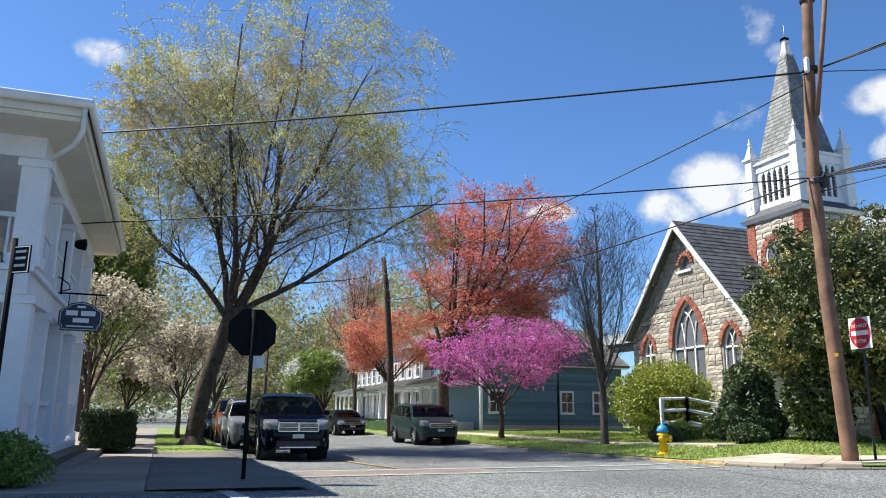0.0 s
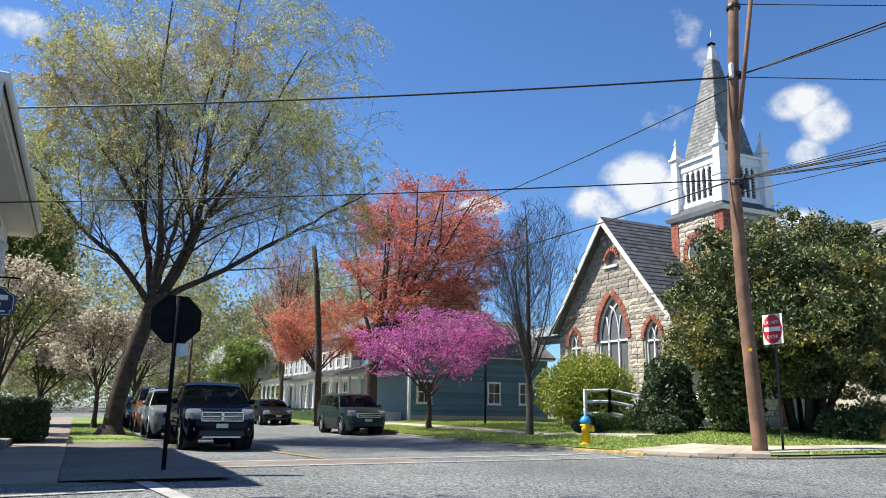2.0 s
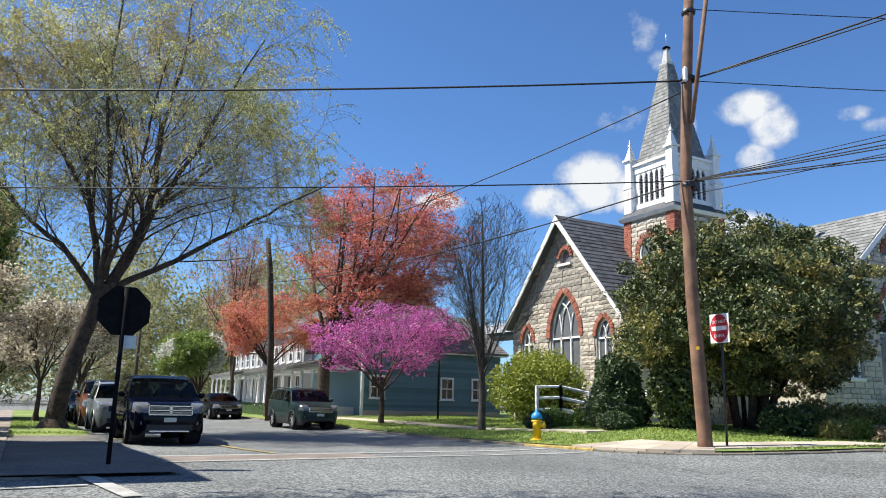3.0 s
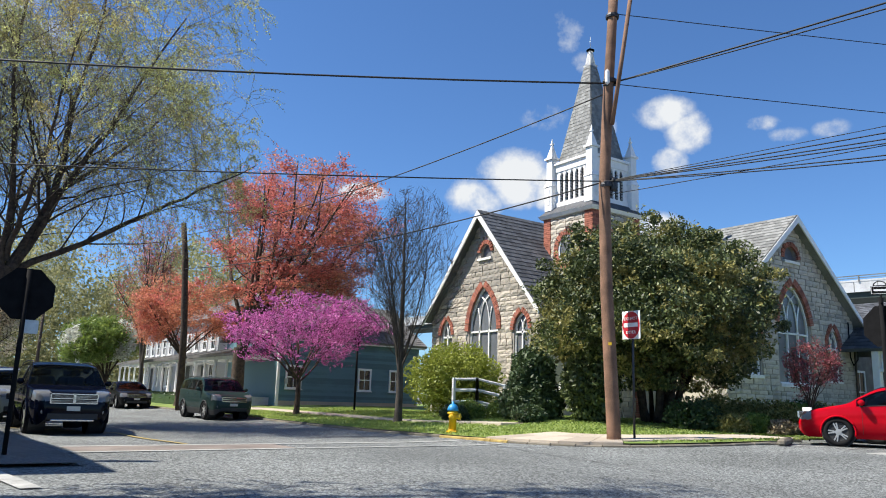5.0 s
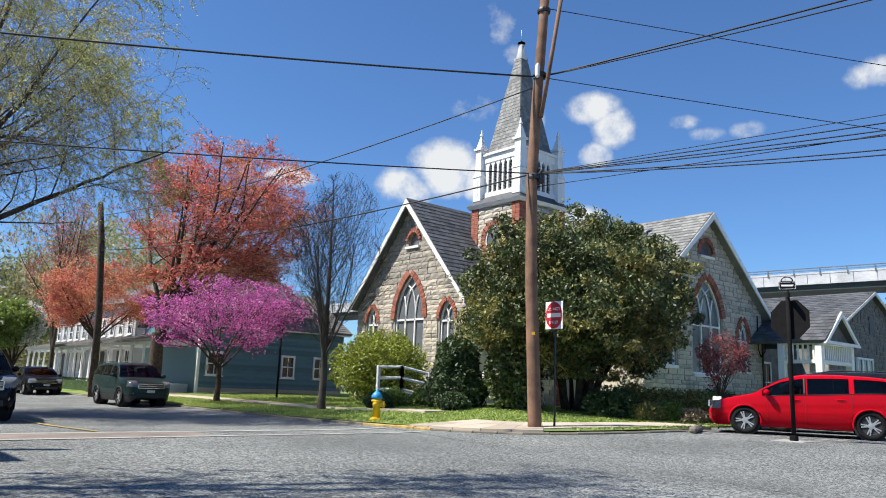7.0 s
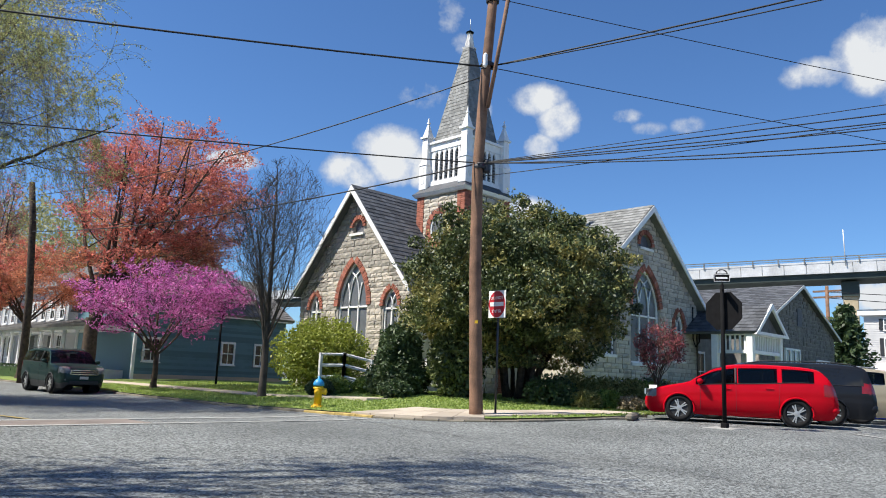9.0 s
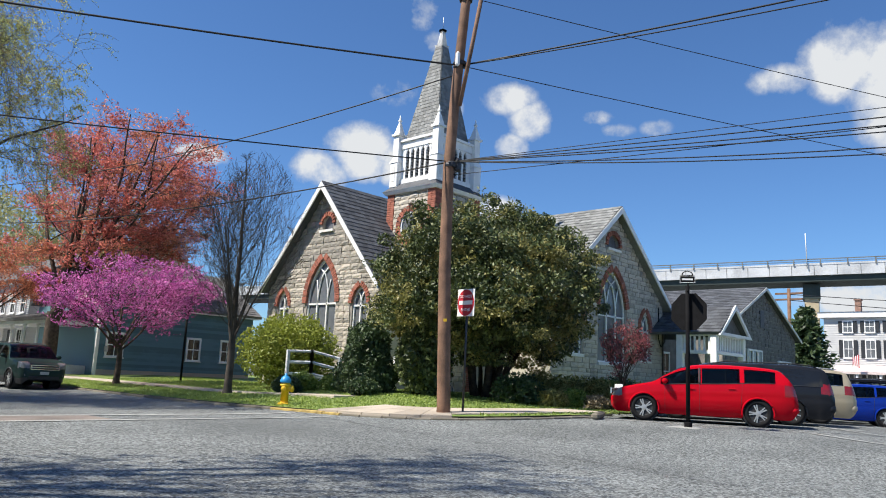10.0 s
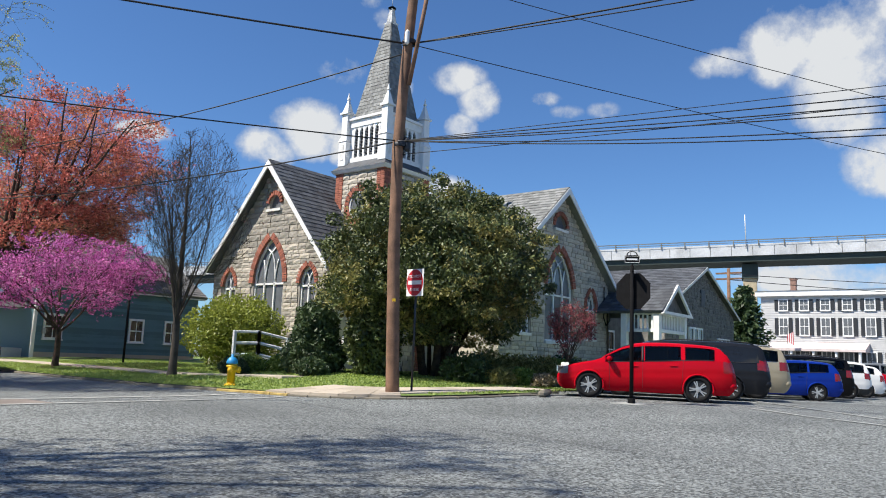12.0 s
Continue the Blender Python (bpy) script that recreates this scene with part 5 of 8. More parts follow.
def shrub(seed, centre, radii, label, leaf, size, count, base_z, leaf2=None, name="shrub", stems=9, bumps=0.22, category="shrub", core=True, flat=0.0, group="", foot=None, clumps=0):
    """A dense bush: stems, and leaves packed in an uneven shell round a loose inside."""
    r = np.random.RandomState(seed)
    root = thing(name, label, category, group=group)
    c, rad = np.array(centre, float), np.array(radii, float)
    d = r.normal(size=(count, 3))
    d /= np.linalg.norm(d, axis=1)[:, None]
    out = []
    for v in d:
        p = Vector(v)
        k = 1 + bumps * noise.noise(p * 2.1 + Vector((seed, 0, 0))) + bumps * 0.8 * noise.noise(p * 5.5 + Vector((0, seed, 0))) + bumps * 0.5 * noise.noise(p * 13 + Vector((0, 0, seed)))
        out.append(k)
    depth = r.uniform(0, 1, count) ** 2.2
    p = c + d * rad * (np.array(out) * (1 - 0.35 * depth))[:, None]
    if clumps:  # the leaves gather in tufts with dark gaps between them
        k = p[r.choice(count, clumps, False)]
        own = r.randint(0, clumps, count)
        big = r.uniform(0.16, 0.5, clumps)[own][:, None]
        q = r.normal(size=(count, 3))
        q *= r.uniform(0.2, 1, (count, 1)) ** 0.5 / np.linalg.norm(q, axis=1)[:, None]
        p = np.where((r.uniform(0, 1, count) < 0.8)[:, None], k[own] + q * big * (1, 1, 0.75), p)
    p = p[p[:, 2] > base_z + 0.03]
    sel = np.array([noise.noise(Vector(q) * 0.9) + 0.5 * noise.noise(Vector(q) * 3.1) for q in p]) > 0.16 if leaf2 else np.zeros(len(p), bool)
    part("foliage", leaf_mesh("foliage", p[~sel], size, leaf, seed, flat), None, root)["kind"] = "stuff"
    if sel.any():
        part("foliage", leaf_mesh("foliage", p[sel], size, leaf2, seed + 1, flat), None, root)["kind"] = "stuff"
    if core:
        inner = c + d[: count // 6] * rad * (np.array(out[: count // 6]) * 0.62)[:, None]
        inner = inner[inner[:, 2] > base_z + 0.05]
        part("inner_foliage", leaf_mesh("inner_foliage", inner, size * 3.0, leaf, seed + 2), None, root)["kind"] = "stuff"
    rr = random.Random(seed)
    for k in range(stems):
        a = 2 * math.pi * (k + rr.uniform(-0.3, 0.3)) / stems
        b0 = Vector((c[0] + 0.10 * rad[0] * math.cos(a), c[1] + 0.10 * rad[1] * math.sin(a), (base_z if foot is None else foot) - 0.1))
        e0 = Vector((c[0] + 0.6 * rad[0] * math.cos(a), c[1] + 0.6 * rad[1] * math.sin(a), c[2] + rr.uniform(-0.2, 0.5) * rad[2]))
        mid = b0.lerp(e0, 0.4) + Vector((rr.gauss(0, 0.05) - 0.06 * math.cos(a), rr.gauss(0, 0.05) - 0.06 * math.sin(a), 0.08)) * float(rad[0])
        line = [b0, b0.lerp(mid, 0.5) + Vector((rr.gauss(0, 0.02), rr.gauss(0, 0.02), 0.04)) * float(rad[0]), mid, mid.lerp(e0, 0.5) + Vector((0, 0, 0.05 * rad[2])), e0]
        fat = rr.uniform(0.8, 1.3) * rad[0] ** 0.7
        tube("stem", line, [0.05 * fat, 0.04 * fat, 0.034 * fat, 0.022 * fat, 0.01], M_BARK, root, 6)
    return root


# Great evergreen before the church: a crown lifted on several crooked stems.
shrub(41, (20.1, 16.45, 4.15), (3.65, 3.65, 2.7), "huge dark evergreen with yellowing new leaves before the church", L_HOLLY, 0.062, 150000, 1.45, L_HOLLY2, "tree", 11, 0.34, "tree", foot=0.4, clumps=900)
shrub(47, (17.9, 17.2, 1.7), (0.9, 0.9, 1.4), "dark lower growth beneath the evergreen", L_HOLLY, 0.08, 5000, 0.35, None)
shrub(42, (18.2, 24.9, 1.75), (1.95, 1.7, 1.45), "rounded yellow-green shrub beside the ramp", L_FORSYTHIA, 0.06, 16000, 0.4, None)
shrub(43, (16.9, 18.9, 0.95), (1.0, 1.0, 0.95), "feathery dark green conifer shrub by the evergreen", L_CONIFER, 0.07, 9000, 0.35, None)
shrub(50, (16.9, 18.9, 1.85), (0.72, 0.72, 0.95), "pointed top of the feathery conifer shrub", L_CONIFER, 0.07, 7000, 1.0, None)
shrub(44, (-2.25, 12.0, 0.36), (0.85, 0.65, 0.46), "clipped box bush at the inn corner", L_GREEN, 0.03, 11000, 0.05, L_BOX)


def hedge(seed, x0, x1, y0, y1, z0, z1, label, leaf, size, count):
    r = np.random.RandomState(seed)
    p = np.stack([r.uniform(x0, x1, count), r.uniform(y0, y1, count), r.uniform(z0, z1, count)], 1)
    face = r.randint(0, 4, count)
    p[face == 0, 2] = z1 + r.normal(0, 0.02, (face == 0).sum())
    p[face == 1, 1] = y0 + r.normal(0, 0.02, (face == 1).sum())
    p[face == 2, 0] = x1 + r.normal(0, 0.02, (face == 2).sum())
    root = thing("hedge", label, "hedge")
    part("foliage", leaf_mesh("foliage", p, size, leaf, seed), None, root)["kind"] = "stuff"
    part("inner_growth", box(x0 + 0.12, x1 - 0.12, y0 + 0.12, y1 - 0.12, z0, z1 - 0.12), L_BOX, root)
    return root


hedge(45, -2.15, -0.75, 24.4, 27.5, 0.0, 1.08, "dark clipped hedge beside the pavement", L_BOX, 0.04, 14000)
# Low planting in front of the church.
BED = ((19.1, 14.3, 0.8, 0.5, L_BOX), (20.6, 14.6, 0.7, 0.6, L_BED), (21.2, 14.0, 0.65, 0.5, L_BED), (20.2, 12.9, 0.5, 0.3, L_GREEN), (21.9, 13.1, 0.6, 0.5, L_BED), (21.6, 13.6, 0.8, 0.5, L_HOLLY2), (22.6, 13.2, 0.7, 0.5, L_GREEN), (19.6, 13.3, 0.5, 0.28, L_BED), (20.3, 12.2, 0.4, 0.22, L_DRY), (24.0, 13.6, 0.9, 0.55, L_BOX), (15.6, 21.4, 0.5, 0.3, L_CONIFER), (16.6, 21.9, 0.6, 0.35, L_GREEN), (17.5, 21.3, 0.5, 0.3, L_GREEN), (25.5, 14.0, 0.8, 0.5, L_HOLLY2), (15.9, 17.9, 0.5, 0.3, L_CONIFER), (18.2, 17.2, 0.6, 0.4, L_CONIFER))
for k, (x, y, r0, h, lf) in enumerate(BED):
    z = lawn_z(x, y)
    shrub(60 + k, (x, y, z + h * 0.7), (r0, r0, h * 1.15), "low rounded garden shrub in the church bed", lf, 0.05, 2500, z, None, stems=5, group="church garden shrubs")


def conifer(seed, base, height, radius, label):
    rr = np.random.RandomState(seed)
    root = thing("tree", label, "conifer")
    tube("trunk", [base, (base[0], base[1], base[2] + height)], [0.22, 0.03], M_BARK, root, 7)
    pts = []
    for k in range(22):
        z = 0.08 + 0.9 * k / 22
        n = 9
        for j in range(n):
            a = 2 * math.pi * (j / n) + k * 0.7 + rr.uniform(-0.2, 0.2)
            long = radius * (1 - z) ** 0.85 * rr.uniform(0.7, 1.15) + 0.15
            for s in np.linspace(0.1, 1, 14):
                q = np.array([base[0] + math.cos(a) * long * s, base[1] + math.sin(a) * long * s, base[2] + height * z - 0.25 * long * s + 0.15 * long * s * s])
                pts += [q + rr.normal(0, 0.1, 3) for _ in range(3)]
    part("foliage", leaf_mesh("foliage", pts, 0.2, L_CONIFER, seed, 0.4), None, root)["kind"] = "stuff"


conifer(71, (60.0, 18.2, 0.2), 7.6, 3.0, "dark spruce beside the grey hall")
conifer(72, (46, 52, 0.3), 16.2, 4.0, "dark pine rising behind the church roof")
shrub(48, (63, 6.9, 3.6), (1.6, 1.7, 3.8), "dark evergreen beside the white house", L_CONIFER, 0.22, 6000, 0.2, None, "tree", 5, 0.25, "tree")
shrub(49, (70, 33, 7.6), (2.2, 2.2, 2.2), "pale green treetop beneath the bridge", L_GREEN, 0.25, 3500, 0.3, None, "tree", 5, 0.25, "tree")

# Wooded hillside at the end of the street.
rw = np.random.RandomState(5)
pts = []
for k in range(190):
    a = radians(rw.uniform(-14, 26))
    far = rw.uniform(95, 170)
    hgt = rw.uniform(11, 19) * far / 120
    w = rw.uniform(2.5, 5)
    c = np.array([math.sin(a) * far, math.cos(a) * far, 0])
    m = 1050
    q = rw.normal(size=(m, 3))
    q /= np.linalg.norm(q, axis=1)[:, None]
    q *= rw.uniform(0.5, 1, (m, 1)) ** 0.5
    pts.append(c + q * (w, w, hgt * 0.72) + (0, 0, hgt * 0.7))
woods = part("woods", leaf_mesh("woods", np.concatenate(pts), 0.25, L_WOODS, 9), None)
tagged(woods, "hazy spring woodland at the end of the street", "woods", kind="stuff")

# Tufts of grass on the verges and the lawn.
rg = np.random.RandomState(8)
tuft = []
while len(tuft) < 45000:
    x, y = rg.uniform(11.9, 20.5), rg.uniform(10.4, 36)
    if in_block(x - 0.1, y - 0.1) and not (14.5 < x < 15.9 and y > 17.5) and not on_pavement(x, y):
        tuft.append((x, y, lawn_z(x, y) + 0.015))
for k in range(6000):
    x, y = rg.uniform(-0.1, 2.0), rg.uniform(25.3, 42)
    tuft.append((x, y, ground_z(x, y) + 0.1))
grass = part("grass", leaf_mesh("grass", tuft, 0.032, L_LAWN, 12, -0.5), None)
tagged(grass, "short tufts of fresh green grass", "grass", kind="stuff")

# ---- parked vehicles ----
def wheel(car, x, y, r, width, side, spokes, rim_mat):
    m = Matrix.Translation((x, y, r)) @ Matrix.Rotation(-side * math.pi / 2, 4, "X")
    hub = part("wheel", lathe([(0.03, -width * 0.5), (r * 0.66, -width * 0.45), (r * 0.68, width * 0.36), (r * 0.6, width * 0.36), (r * 0.57, width * 0.34), (0.03, width * 0.33)], 20, m), M_TRIM, car)
    prof = [(r * 0.66, -width * 0.5), (r * 0.93, -width * 0.5), (r, -width * 0.34), (r, width * 0.34), (r * 0.94, width * 0.49), (r * 0.8, width * 0.52), (r * 0.67, width * 0.44), (r * 0.66, -width * 0.4)]
    part("tyre", lathe(prof, 28, m), M_RUBBER, hub, smooth=True)
    part("rim", ring([(r * 0.73 * math.cos(a), r * 0.73 * math.sin(a)) for a in [2 * math.pi * k / 28 for k in range(28)]], [(r * 0.66 * math.cos(a), r * 0.66 * math.sin(a)) for a in [2 * math.pi * k / 28 for k in range(28)]], 0.05, m @ Matrix.Rotation(math.pi / 2, 4, "X") @ Matrix.Translation((0, -width * 0.47, 0))), rim_mat, hub)
    for k in range(spokes):
        a = 2 * math.pi * k / spokes if spokes != 10 else 2 * math.pi * (k // 2) / 5 + (0.15 if k % 2 else -0.15)
        ms = m @ Matrix.Rotation(a, 4, "Z")
        part("spoke", box(0.03, r * 0.69, -r * (0.045 if spokes > 6 else 0.08), r * (0.045 if spokes > 6 else 0.08), width * 0.33, width * 0.44), rim_mat, hub).data.transform(ms)
    part("hub_cap", lathe([(0.07, width * 0.3), (0.07, width * 0.45), (0.02, width * 0.47)], 10, m), rim_mat, hub)


# Side outlines, from the nose to the tail: share of the length, share of the height. Top line, then shoulder line, then the
# windscreen's and the back window's stretch, the side glass from front to back, and where its pillars stand.
SHAPES = {
    "hatch": dict(lamp=(0.40, 0.49), top=((0, 0.36), (0.012, 0.43), (0.05, 0.52), (0.12, 0.585), (0.235, 0.66), (0.30, 0.78), (0.40, 0.935), (0.50, 0.99), (0.62, 1.0), (0.80, 0.98), (0.905, 0.94), (0.94, 0.85), (0.985, 0.64), (1.0, 0.45)),
                  belt=((0, 0.34), (0.05, 0.49), (0.2, 0.60), (0.35, 0.635), (0.6, 0.67), (0.85, 0.715), (0.95, 0.70), (1, 0.44)), screen=(0.25, 0.43), back=(0.905, 0.962), glass=(0.285, 0.885), pillars=((0.485, 0.505), (0.705, 0.725)), tumble=0.34),
    "suv": dict(lamp=(0.455, 0.54), top=((0, 0.40), (0.008, 0.50), (0.03, 0.555), (0.12, 0.61), (0.235, 0.645), (0.30, 0.80), (0.365, 0.945), (0.46, 0.99), (0.65, 1.0), (0.88, 0.965), (0.945, 0.93), (0.965, 0.80), (0.99, 0.62), (1.0, 0.45)),
                belt=((0, 0.40), (0.03, 0.56), (0.2, 0.635), (0.35, 0.655), (0.6, 0.67), (0.85, 0.69), (0.96, 0.68), (1, 0.44)), screen=(0.243, 0.385), back=(0.95, 0.978), glass=(0.285, 0.925), pillars=((0.465, 0.482), (0.675, 0.692)), tumble=0.30),
    "van": dict(lamp=(0.42, 0.51), top=((0, 0.36), (0.01, 0.47), (0.05, 0.55), (0.15, 0.63), (0.20, 0.70), (0.27, 0.85), (0.34, 0.96), (0.45, 1.0), (0.75, 1.0), (0.92, 0.965), (0.955, 0.92), (0.975, 0.76), (0.992, 0.60), (1.0, 0.45)),
                belt=((0, 0.34), (0.05, 0.52), (0.2, 0.61), (0.5, 0.625), (0.85, 0.64), (0.96, 0.63), (1, 0.43)), screen=(0.19, 0.36), back=(0.955, 0.985), glass=(0.25, 0.94), pillars=((0.45, 0.462), (0.70, 0.712)), tumble=0.26),
    "saloon": dict(lamp=(0.42, 0.50), top=((0, 0.38), (0.012, 0.47), (0.05, 0.55), (0.15, 0.625), (0.27, 0.685), (0.34, 0.83), (0.43, 0.96), (0.52, 1.0), (0.64, 0.985), (0.74, 0.90), (0.84, 0.76), (0.93, 0.735), (0.975, 0.70), (1.0, 0.50)),
                   belt=((0, 0.36), (0.05, 0.52), (0.2, 0.62), (0.5, 0.665), (0.85, 0.70), (0.96, 0.68), (1, 0.46)), screen=(0.28, 0.45), back=(0.70, 0.83), glass=(0.33, 0.78), pillars=((0.53, 0.545), (0.70, 0.715)), tumble=0.36),
}


def car(label, category, at, L, W, H, paint, shape="suv", r=0.34, wb=None, clear=0.19, name="car", rails=False, spokes=5, rim=None, grille="bar", chrome=False, trim_low=False, group="", fine=0.035, glass=None):
    """A car with its front at +x: one curved shell, from which glass, lamps and grille are parted, and wheels set in open arches."""
    root = thing(name, label, category, at, group)
    rim, glass = rim or M_ALLOY, glass or M_CAR_PANE
    S = SHAPES[shape]
    wb = wb or L * 0.585
    ax = (L * 0.5 - wb * 0.51, L * 0.5 + wb * 0.49)  # the axles, measured from the nose
    n = int(L / fine)
    u = np.linspace(0, 1, n)
    u = 0.5 - 0.5 * np.cos(np.pi * u) if fine > 0.05 else u * 0.5 + 0.5 * (0.5 - 0.5 * np.cos(np.pi * u))
    top, belt = eased(S["top"], u) * H, eased(S["belt"], u) * H
    belt = np.minimum(belt, top - 0.02)
    low = clear + 0.16 * np.clip((0.05 - u) / 0.05, 0, 1) ** 2 + 0.2 * np.clip((u - 0.95) / 0.05, 0, 1) ** 2
    plan = eased(((0, 0.66), (0.012, 0.78), (0.04, 0.89), (0.10, 0.965), (0.22, 1.0), (0.75, 1.0), (0.92, 0.965), (0.975, 0.90), (1, 0.80)), u) * W / 2
    rows = []  # half sections: half width and height, row by row
    for f in np.linspace(0, 1, 16):
        bulge = 1 - 0.10 * (1 - f) ** 3 * 1.6 - 0.035 * f ** 3 - 0.012 * math.exp(-((f - 0.62) / 0.05) ** 2)
        rows.append((plan * bulge, low + (belt - low) * f))
    tall = top - belt
    edge = plan * 0.945 - S["tumble"] * np.maximum(tall - 0.05, 0)
    side_top = belt + tall * 0.90
    for f in np.linspace(0.04, 1, 11):
        rows.append((plan * 0.965 + (edge - plan * 0.965) * f ** 1.1, belt + (side_top - belt) * f))
    for f in np.linspace(0.07, 1, 13):
        a = f * math.pi / 2
        rows.append((edge * math.cos(a) ** 0.8, side_top + (top + 0.018 - side_top) * math.sin(a) ** 0.75))
    m = len(rows)
    half = np.stack([np.stack([L / 2 - u * L, y, z], 1) for y, z in rows], 1)  # station, row
    both = np.concatenate([half, half[:, -2::-1] * (1, -1, 1)], 1)
    cols = both.shape[1]
    verts = both.reshape(-1, 3)
    sets = {"body": []}
    s0, s1 = S["screen"]
    b0, b1 = S["back"]
    g0, g1 = S["glass"]
    arch = r * 1.13
    for i in range(n - 1):
        um = (u[i] + u[i + 1]) / 2
        for j in range(cols - 1):
            row = min(j, cols - 2 - j)
            quad = (i * cols + j, (i + 1) * cols + j, (i + 1) * cols + j + 1, i * cols + j + 1)
            x, y, z = np.mean(verts[list(quad)], 0)
            kind, side = "body", "a" if j < cols / 2 else "b"
            if row < 16 and min(math.hypot(um * L - c, z - r) for c in ax) < arch:
                continue
            h = belt[i]
            if 16 <= row < 25 and g0 < um < g1 and tall[i] > 0.11 and not any(p0 < um < p1 for p0, p1 in S["pillars"]):
                k = sum(um > p1 for p0, p1 in S["pillars"])
                kind = "side_window" + side + str(k)
            elif row >= 28 and s0 < um < s1:
                kind = "windscreen"
            elif row >= 28 and b0 < um < b1:
                kind = "rear_window"
            elif um < 0.07 and abs(y) > W * 0.27 and S["lamp"][0] * H < z < S["lamp"][1] * H + 0.10 * H * um / 0.07:
                kind = "headlight" + side
            elif um > 0.93 and abs(y) > W * 0.30 and 0.52 * H < z < 0.69 * H and row < 24:
                kind = "tail_light" + side
            elif trim_low and row < 4:
                kind = "lower_cladding" + side
            sets.setdefault(kind, []).append(quad)
    mats = {"body": paint, "side_window": glass, "windscreen": glass, "rear_window": glass, "headlight": M_LAMP_GLASS, "tail_light": M_TAIL, "lower_cladding": M_TRIM}
    # nose and tail close the shell
    sets["body"] += [tuple(range(cols)), tuple(range((n - 1) * cols, n * cols))[::-1]]
    for kind, quads in sets.items():
        used = sorted({k for q in quads for k in q})
        index = {k: i for i, k in enumerate(used)}
        plain = kind.rstrip("012").rstrip("ab") if kind not in mats else kind
        me = mesh_of(plain, verts[used], [tuple(index[k] for k in q) for q in quads], mats[plain], True)
        part(plain, me, None, root)
    waist = float(np.median(belt))
    part("floor_pan", box(-L / 2 + 0.3, L / 2 - L * 0.24, -W * 0.42, W * 0.42, clear + 0.05, waist * 0.62, bevel=0.06), M_TRIM, root)
    part("dashboard", box(L / 2 - L * (s0 + 0.10), L / 2 - L * (s0 - 0.01), -W * 0.40, W * 0.40, waist * 0.6, waist * 0.97, bevel=0.05), M_TRIM, root)
    for f, wide in ((0.47, 0.24), (0.70, 0.26)):
        for s in (-1, 1):
            c0 = Vector((L / 2 - L * f, s * W * 0.19, waist * 0.55))
            seat = part("seat", box(-0.07, 0.09, -wide, wide, 0.0, H * 0.80 - waist * 0.55, bevel=0.06), M_SEAT, root, at=Matrix.Translation(c0) @ Matrix.Rotation(radians(-10), 4, "Y"))
            part("headrest", box(-0.05, 0.05, -0.13, 0.13, H * 0.80 - waist * 0.55 + 0.02, H * 0.90 - waist * 0.55, bevel=0.04), M_SEAT, seat)
    x0 = L / 2
    for s in (-1, 1):
        for c in ax:
            ma = Matrix.Translation((x0 - c, 0, r)) @ Matrix.Rotation(-s * math.pi / 2, 4, "X")
            bend = [a for a in np.linspace(-0.42, math.pi + 0.42, 25) if r + arch * math.sin(a) > clear + 0.02]
            edge_y = [float(np.interp(c - arch * math.cos(a), u * L, plan)) * 0.985 for a in bend]
            lip = [Vector((x0 - c + arch * math.cos(a), s * y, r + arch * math.sin(a))) for a, y in zip(bend, edge_y)]
            tube("wheel_arch", lip, 0.022, M_TRIM if trim_low else paint, root, 8)
            part("wheel_well", lathe([(arch * 0.985, W * 0.25), (arch * 0.985, W * 0.44)], 24, ma), M_TRIM, root)
            part("well_back", lathe([(arch * 0.985, W * 0.25), (0.02, W * 0.25)], 24, ma), M_TRIM, root)
            wheel(root, x0 - c, s * (W / 2 - 0.135), r, 0.215, s, spokes, rim)
        # shut lines, handles, mirror, sill
        seams = (g0 + 0.02, (S["pillars"][0][0] + S["pillars"][0][1]) / 2, min(S["pillars"][1][0] + 0.09, ax[1] / L - arch / L - 0.01))
        for k, f in enumerate(seams):
            i = int(np.argmin(abs(u - f)))
            line = [Vector((x0 - u[i] * L - (0.05 * (q / 13) if k == 2 else 0), s * (half[i, q, 1] + 0.001), half[i, q, 2])) for q in range(2, 16)]
            tube("door_seam", line, 0.004, M_TRIM, root, 4)
            if k:
                e = max(0, i - int(0.16 / L * n))
                q = half[e, 13]
                part("door_handle", box(q[0] - 0.09, q[0] + 0.09, s * (q[1] - 0.01), s * (q[1] + 0.028), q[2] - 0.018, q[2] + 0.014, bevel=0.01), M_CHROME if chrome else paint, root)
        i = int(np.argmin(abs(u - (g0 + 0.025))))
        q = half[i, 15]
        mir = part("mirror", box(-0.07, 0.07, 0.03, 0.2, 0.0, 0.14, bevel=0.045), paint, root, smooth=True)
        mir.data.transform(Matrix.Translation((q[0], s * q[1] - (0.23 if s < 0 else 0), q[2] + 0.02)))
        part("mirror_stalk", box(q[0] - 0.03, q[0] + 0.03, s * (q[1] - 0.02), s * (q[1] + 0.06), q[2] - 0.01, q[2] + 0.04), M_TRIM, root)
        ia, ib = int(np.argmin(abs(u - g0 - 0.01))), int(np.argmin(abs(u - g1)))
        tube("window_trim", [Vector((half[i, 16, 0], s * (half[i, 16, 1] + 0.004), half[i, 16, 2] - 0.004)) for i in range(ia, ib, 4)], 0.009, M_CHROME if chrome else M_TRIM, root, 4)
        for p0, p1 in S["pillars"][:1]:
            i = int(np.argmin(abs(u - (p0 + p1) / 2)))
            tube("pillar", [Vector((half[i, q, 0], s * (half[i, q, 1] + 0.001), half[i, q, 2])) for q in range(16, 26)], 0.03, M_TRIM, root, 5)
